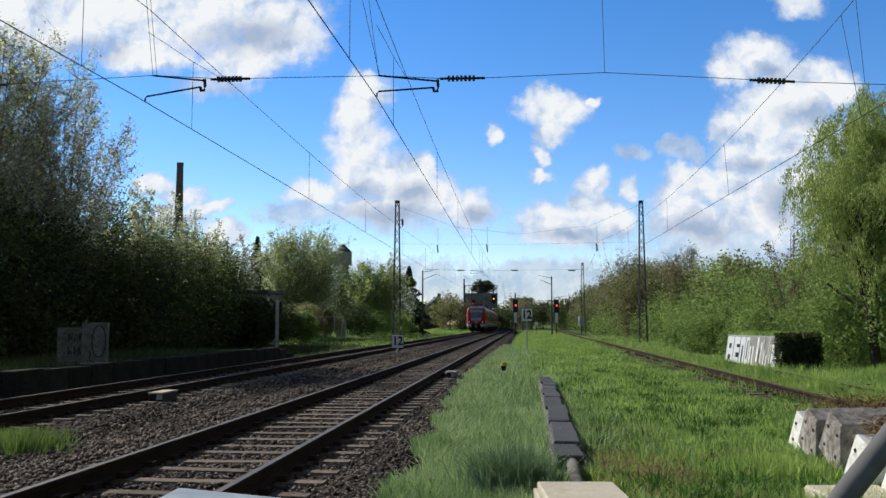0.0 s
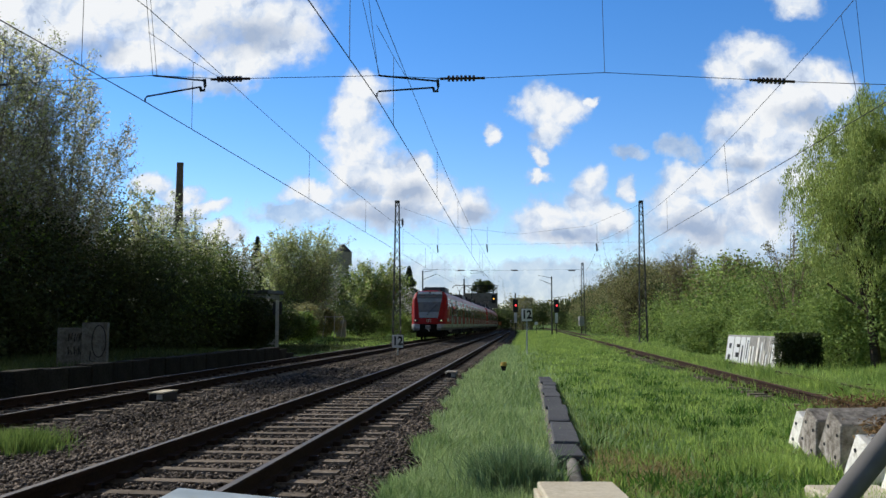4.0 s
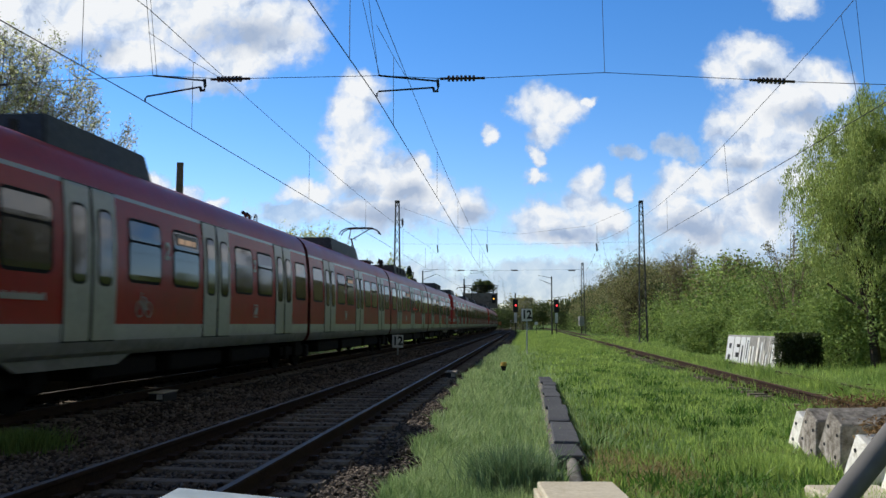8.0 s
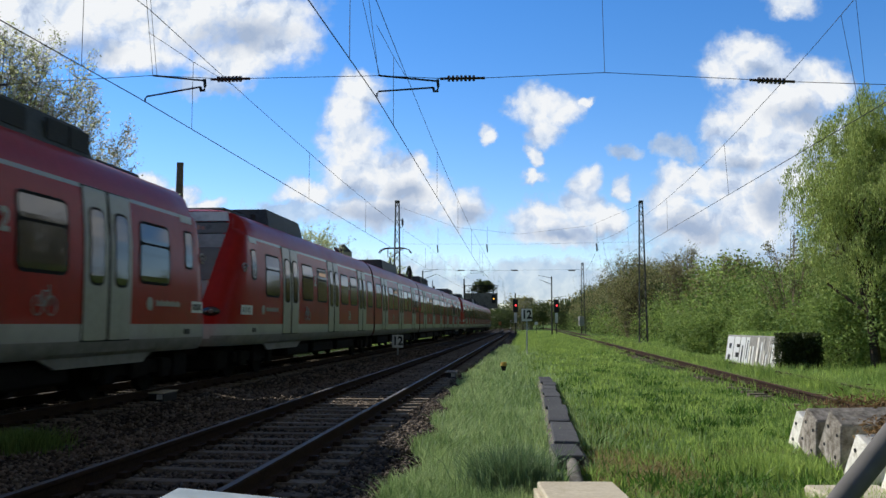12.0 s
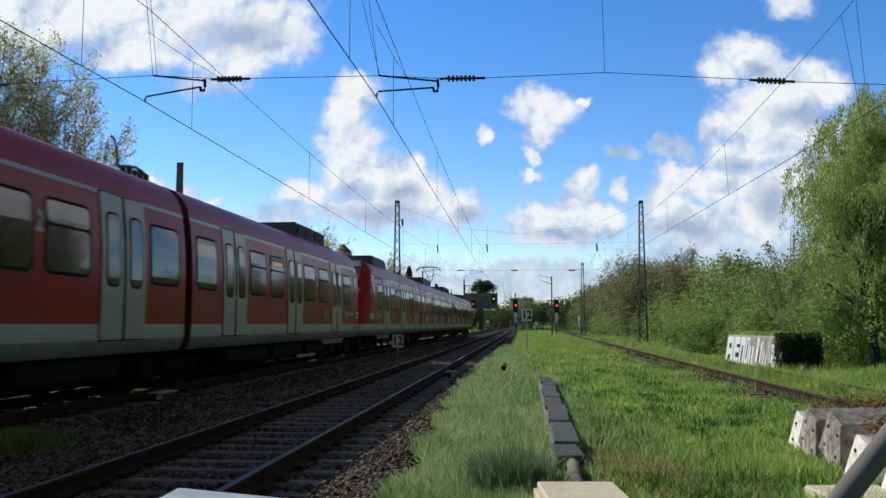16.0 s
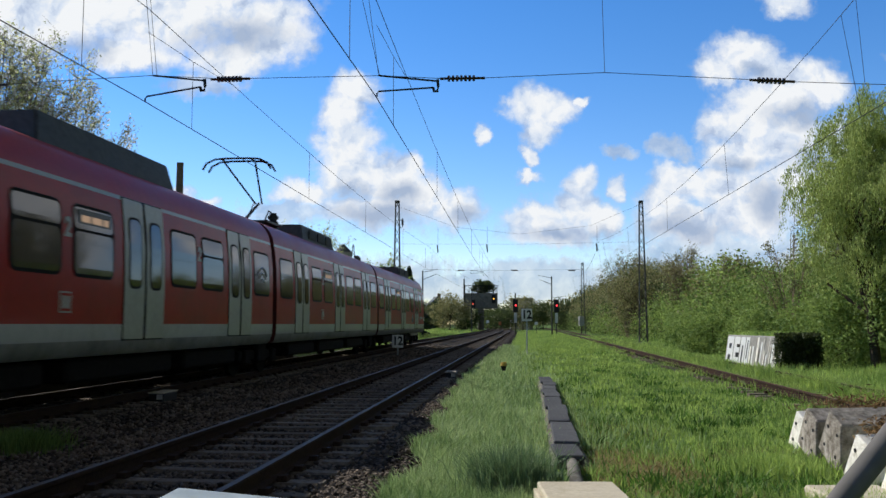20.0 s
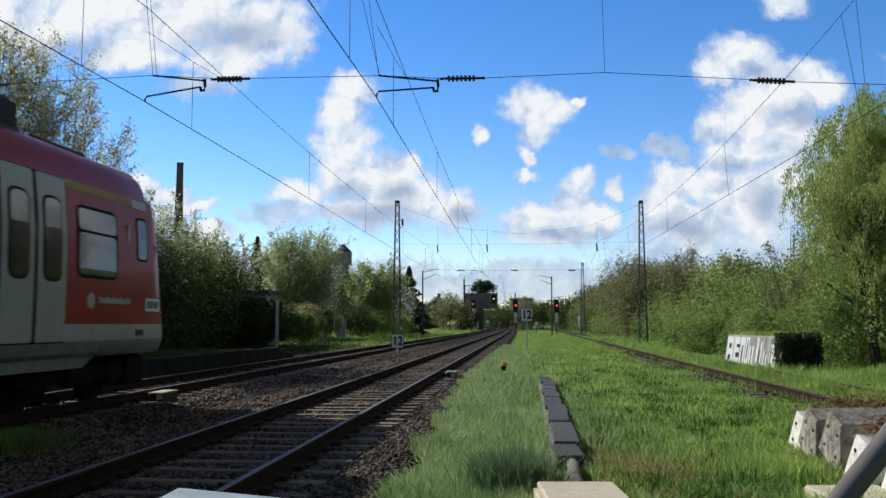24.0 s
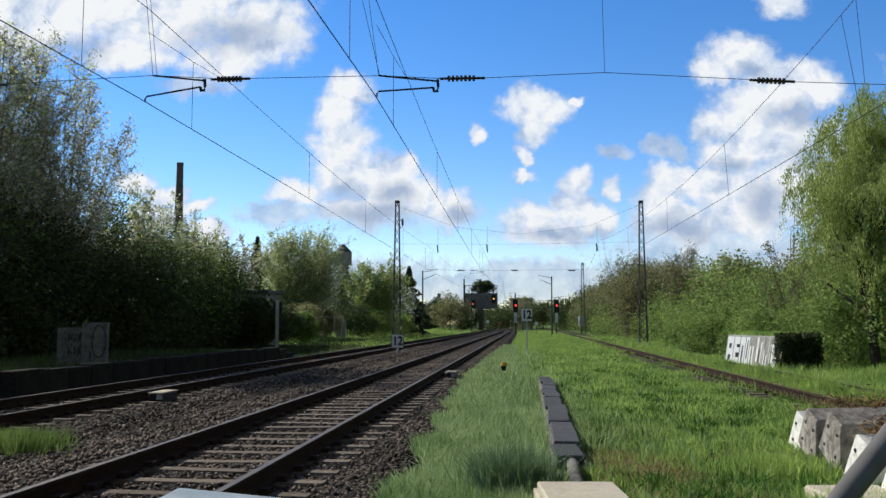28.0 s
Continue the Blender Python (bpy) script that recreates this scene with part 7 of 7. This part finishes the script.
def stones(name, X, Y, Z, S, label, r):
    n = len(X)
    base = np.array([(1, 0, 0), (-1, 0, 0), (0, 1, 0), (0, -1, 0), (0, 0, 1), (0, 0, -1)], float)
    tris = np.array([(0, 2, 4), (2, 1, 4), (1, 3, 4), (3, 0, 4), (2, 0, 5), (1, 2, 5), (3, 1, 5), (0, 3, 5)])
    q = r.normal(size=(n, 4))
    q /= np.linalg.norm(q, axis=1, keepdims=True)
    w, x, y, z = q.T
    R = np.stack([1 - 2 * (y * y + z * z), 2 * (x * y - z * w), 2 * (x * z + y * w), 2 * (x * y + z * w), 1 - 2 * (x * x + z * z), 2 * (y * z - x * w), 2 * (x * z - y * w), 2 * (y * z + x * w), 1 - 2 * (x * x + y * y)], 1).reshape(n, 3, 3)
    P = base[None] * r.uniform(0.65, 1.35, (n, 6, 1)) + r.normal(0, 0.16, (n, 6, 3))
    P = np.einsum("nij,nkj->nki", R, P) * S[:, None, None]
    P[:, :, 2] *= 0.8
    V = (P + np.stack([X, Y, Z], 1)[:, None, :]).reshape(-1, 3)
    F = (np.arange(n)[:, None, None] * 6 + tris[None]).reshape(-1, 3)
    return tagged(tri_mesh(name, V, F, M_STONE), label, "ballast", kind="stuff")


def lay_ballast():
    r = np.random.default_rng(11)
    n = 98000
    Y = near_first(n, 5.6, 60, r)
    side = r.random(n)
    off = np.where(side < 0.5, r.uniform(-2.3, 2.2, n), r.uniform(-7.4, -2.2, n))
    X = -3.05 + 0.0915 * Y + off
    d1 = np.abs(off)
    d2 = np.abs(X - (-8.06 + 0.0985 * Y))
    yy = Y + 0.0915 * off
    ph = np.abs((yy - SLEEPER_AT + SLEEPER_STEP / 2) % SLEEPER_STEP - SLEEPER_STEP / 2)
    on_rail = (np.abs(d1 - 0.752) < 0.10) | (np.abs(d2 - 0.752) < 0.10)
    on_sleeper = (ph < 0.125) & ((d1 < 0.80) & (r.random(n) > 0.05) | (d1 < 1.27) & (r.random(n) > 0.75))
    keep = ~on_rail & ~on_sleeper & (d2 > -1)
    bed = np.maximum(np.interp(d1, [0, 1.75, 2.35, 3.2], [-0.20, -0.21, -0.27, -0.27]), np.interp(d2, [0, 1.75, 2.35, 3.2], [-0.20, -0.21, -0.27, -0.27]))
    S = r.uniform(0.016, 0.037, n) * (Y / 9) ** 0.35
    stones("ballast_stones", X[keep], Y[keep], (bed + r.normal(0.0, 0.014, n))[keep], S[keep], "grey-brown crushed stone ballast of the main tracks", r)


def blades(name, X, Y, Z, Hh, W, mat, label, r, lean=0.45):
    n = len(X)
    a = r.random(n) * 2 * np.pi
    s = np.stack([np.cos(a), np.sin(a), np.zeros(n)], 1)
    b = r.random(n) * 2 * np.pi
    k = np.abs(r.normal(0, lean, n))
    tip = np.stack([np.cos(b) * k, np.sin(b) * k, np.ones(n)], 1) * Hh[:, None]
    mid = tip * np.array([0.35, 0.35, 0.6])
    B = np.stack([X, Y, Z - 0.02], 1)
    w = W[:, None]
    V = np.stack([B - s * w, B + s * w, B + mid + s * w * 0.7, B + mid - s * w * 0.7, B + tip], 1).reshape(-1, 3)
    i = np.arange(n)[:, None] * 5
    F = np.concatenate([i + np.array([0, 1, 2]), i + np.array([0, 2, 3]), i + np.array([3, 2, 4])])
    return tagged(tri_mesh(name, V, F, mat), label, "grass", kind="stuff")


def bare_patch(X, Y):
    """Worn ground beside the end of the duct, where little grass grows."""
    return np.exp(-((X - 2.0 - 0.2 * np.sin(3 * Y)) / 0.62) ** 2 - ((Y - 8.7) / 1.5) ** 2)


def sow_grass():
    r = np.random.default_rng(5)
    # meadow between near track and siding
    n = 78000
    Y = near_first(n, 5.3, 75, r)
    lo, hi = -3.05 + 0.0915 * Y + 1.95, 5.85 + 0.1 * Y - 0.6
    hi = np.minimum(hi, 0.55 * Y + 0.6)
    X = lo + (hi - lo) * r.random(n)
    duct = np.abs(X - (0.43 + 0.098 * Y)) < 0.22
    keep = ~(duct & (Y > 8.9) & (Y < 22.7)) & ~((X > 0.7) & (X < 1.6) & (Y > 6.4) & (Y < 7.4)) & ~((np.abs(X - 1.22) < 0.16) & (Y > 7.2) & (Y < 9.3))
    keep &= r.random(n) > np.minimum(0.84, bare_patch(X, Y))
    X, Y = X[keep], Y[keep]
    g = ground_z(X, Y)
    patch = 0.5 + 0.5 * np.sin(X * 2.1 + 1.3 * np.sin(Y * 0.9)) * np.sin(Y * 1.3 + np.sin(X * 1.7))
    Hh = (0.065 + 0.045 * patch) * r.uniform(0.6, 1.5, len(X)) * (1 + 0.3 * (Y > 25))
    blades("grass", X, Y, g, Hh, 0.0045 * (Y / 6) ** 0.85 + 0.001, M_GRASS, "lush green spring grass of the meadow", r)
    # taller pale grass along the ballast edge
    n = 58000
    Y = near_first(n, 5.3, 60, r)
    X = -3.05 + 0.0915 * Y + np.interp(Y, [7, 14, 23, 60], [1.98, 1.78, 1.5, 1.8]) + np.abs(r.normal(0, 1.1, n)) + 0.12 * np.sin(2.3 * Y)
    ok = ~((np.abs(X - (0.43 + 0.098 * Y)) < 0.2) & (Y > 8.9) & (Y < 22.7)) & ~((X > 0.7) & (X < 1.6) & (Y > 6.4) & (Y < 7.4)) & ~((np.abs(X - 1.22) < 0.16) & (Y > 7.2) & (Y < 9.3))
    ok &= (np.hypot(X - 1.87, Y - 26.6) > 0.5) & (r.random(n) > np.minimum(1.0, 3.0 * bare_patch(X, Y)))
    X, Y = X[ok], Y[ok]
    blades("grass", X, Y, np.maximum(ground_z(X, Y), np.interp(X - (-3.05 + 0.0915 * Y), [1.75, 2.35], [-0.21, -0.3])), 0.17 * r.uniform(0.5, 1.4, len(X)), 0.0035 * (Y / 6) ** 0.8 + 0.001, M_GRASS_PALE, "taller pale green grass along the ballast edge", r, 0.6)
    # coarser grass farther off
    n = 26000
    Y = near_first(n, 45, 190, r)
    lo, hi = -3.05 + 0.0915 * Y + 2.0, 5.85 + 0.1 * Y - 0.8
    X = lo + (hi - lo) * r.random(n)
    blades("grass", X, Y, ground_z(X, Y), 0.2 * r.uniform(0.5, 1.4, n), 0.012 * (Y / 45), M_GRASS, "green grass of the meadow farther along the line", r)
    n = 14000
    Y = near_first(n, 60, 220, r)
    X = -8.06 + 0.0985 * Y - r.uniform(2.6, 16.0, n)
    blades("grass", X, Y, ground_z(X, Y), 0.25 * r.uniform(0.5, 1.4, n), 0.014 * (Y / 45), M_GRASS, "green verge grass beside the far track", r)
    # tussocks
    for x, y, rad, hh, m, lab in ((0.62, 7.9, 0.26, 0.44, M_TUSSOCK, "tall blue-green grass tussock"), (-5.15, 10.6, 0.42, 0.30, M_TUFT, "green grass tuft in the ballast"), (3.4, 9.2, 0.4, 0.22, M_GRASS, "leafy weed tuft in the meadow"), (3.3, 6.9, 0.5, 0.22, M_GRASS, "leafy weed tuft in the meadow")):
        m_ = 2600
        X, Y = x + r.normal(0, rad * 0.6, m_), y + r.normal(0, rad * 0.6, m_)
        blades("grass", X, Y, np.full(m_, -0.30), hh * r.uniform(0.5, 1.2, m_), np.full(m_, 0.006), m, lab, r, 0.5)
    for px_, py_, q_ in ((2.75, 7.3, 0.5), (3.5, 9.9, 0.35), (1.9, 12.5, 0.5)):
        m_ = 900
        X, Y = px_ + r.normal(0, q_, m_), py_ + r.normal(0, q_, m_)
        blades("grass", X, Y, ground_z(X, Y), 0.10 * r.uniform(0.5, 1.4, m_), np.full(m_, 0.006), M_DRYGRASS, "thin dry grass among the green", r, 0.9)
    m_ = 12000
    X, Y = 2.0 + r.normal(0, 0.40, m_), 8.9 + r.normal(0, 0.9, m_)
    ok = X > 1.45
    X, Y, m_ = X[ok], Y[ok], int(ok.sum())
    blades("grass", X, Y, ground_z(X, Y), 0.06 * r.uniform(0.5, 1.4, m_), np.full(m_, 0.008), M_THATCH, "short dry brown grass on a bare patch", r, 1.2)
    # broad-leaved weeds dotted through the meadow
    k_ = 90
    cy = near_first(k_, 6.5, 45, r)
    lo, hi = -3.05 + 0.0915 * cy + 2.6, np.minimum(5.85 + 0.1 * cy - 1.0, 0.5 * cy)
    cx = lo + (hi - lo) * r.random(k_)
    m_ = k_ * 60
    i = r.integers(0, k_, m_)
    rad = (0.10 + 0.14 * r.random(k_))[i] * (1 + cy[i] / 30)
    X, Y = cx[i] + r.normal(0, 0.6, m_) * rad, cy[i] + r.normal(0, 0.8, m_) * rad
    ok = ~((np.abs(X - (0.43 + 0.098 * Y)) < 0.3) & (Y > 7) & (Y < 23))
    X, Y = X[ok], Y[ok]
    blades("weeds", X, Y, ground_z(X, Y), 0.15 * r.uniform(0.4, 1.3, len(X)), 0.012 * (Y / 8) ** 0.5, M_WEED, "dark green broad-leaved weeds in the meadow", r, 0.9)
    # between siding and bank, and beyond the left track
    n = 34000
    Y = near_first(n, 14, 110, r)
    X = 5.85 + 0.1 * Y + np.where(r.random(n) < 0.4, r.uniform(-0.95, 1.3, n), r.uniform(0.9, 7.0, n))
    k = (np.abs(X - (5.85 + 0.1 * Y) + 0.75) > 0.10)
    k &= ~((X > 11.2) & (X < 13.8) & (Y > 29.4) & (Y < 35.2))
    X, Y = X[k], Y[k]
    inn = np.abs(X - (5.85 + 0.1 * Y)) < 0.6
    blades("grass", X, Y, ground_z(X, Y), np.where(inn, 0.19, 0.22) * r.uniform(0.5, 1.4, len(X)), 0.006 * (Y / 14) ** 0.8, M_GRASS, "green grass between the siding and the bank", r)
    n = 12000
    Y = near_first(n, 13, 90, r)
    X = 5.85 + 0.1 * Y + 0.62 + r.normal(0, 0.10, n)
    blades("grass", X, Y, ground_z(X, Y), 0.34 * r.uniform(0.6, 1.3, n), 0.007 * (Y / 14) ** 0.8, M_GRASS, "tall grass overgrowing a siding rail", r)
    m_ = 1100
    blades("grass", r.uniform(11.34, 12.5, m_), r.uniform(29.55, 35.0, m_), np.full(m_, 0.83), 0.16 * r.uniform(0.4, 1.5, m_), np.full(m_, 0.012), M_GRASS, "grass growing on top of the ramp wall", r, 0.7)
    n = 16000
    Y = near_first(n, 16, 62, r)
    X = -8.06 + 0.0985 * Y - (2.5 + 4.8 * r.random(n) ** 0.8)
    # Hedge leaf tone instead of grass green, darker for the platform's shade.
    blades("grass", X, Y, np.full(n, 0.17) + np.interp(Y, [34.5, 38.5], [0.0, -0.55]), 0.17 * r.uniform(0.3, 1.5, n), 0.006 * (Y / 14) ** 0.8, M_LEAF_HEDGE, "grass and weeds on the disused platform, shade put into the blade colour", r)
    n = 16000
    Y = near_first(n, 37, 120, r)
    X = -8.06 + 0.0985 * Y - (3.2 + 5.0 * r.random(n) ** 0.7)
    # Blades take the darkest leaf tone, standing in for the hedge's shade.
    blades("grass", X, Y, ground_z(X, Y), 0.20 * r.uniform(0.5, 1.4, n), 0.006 * (Y / 14) ** 0.8, M_LEAF_SHADED, "grass and weeds in front of the hedge, darkened for its shade", r)


lay_ballast()
sow_grass()


motions()
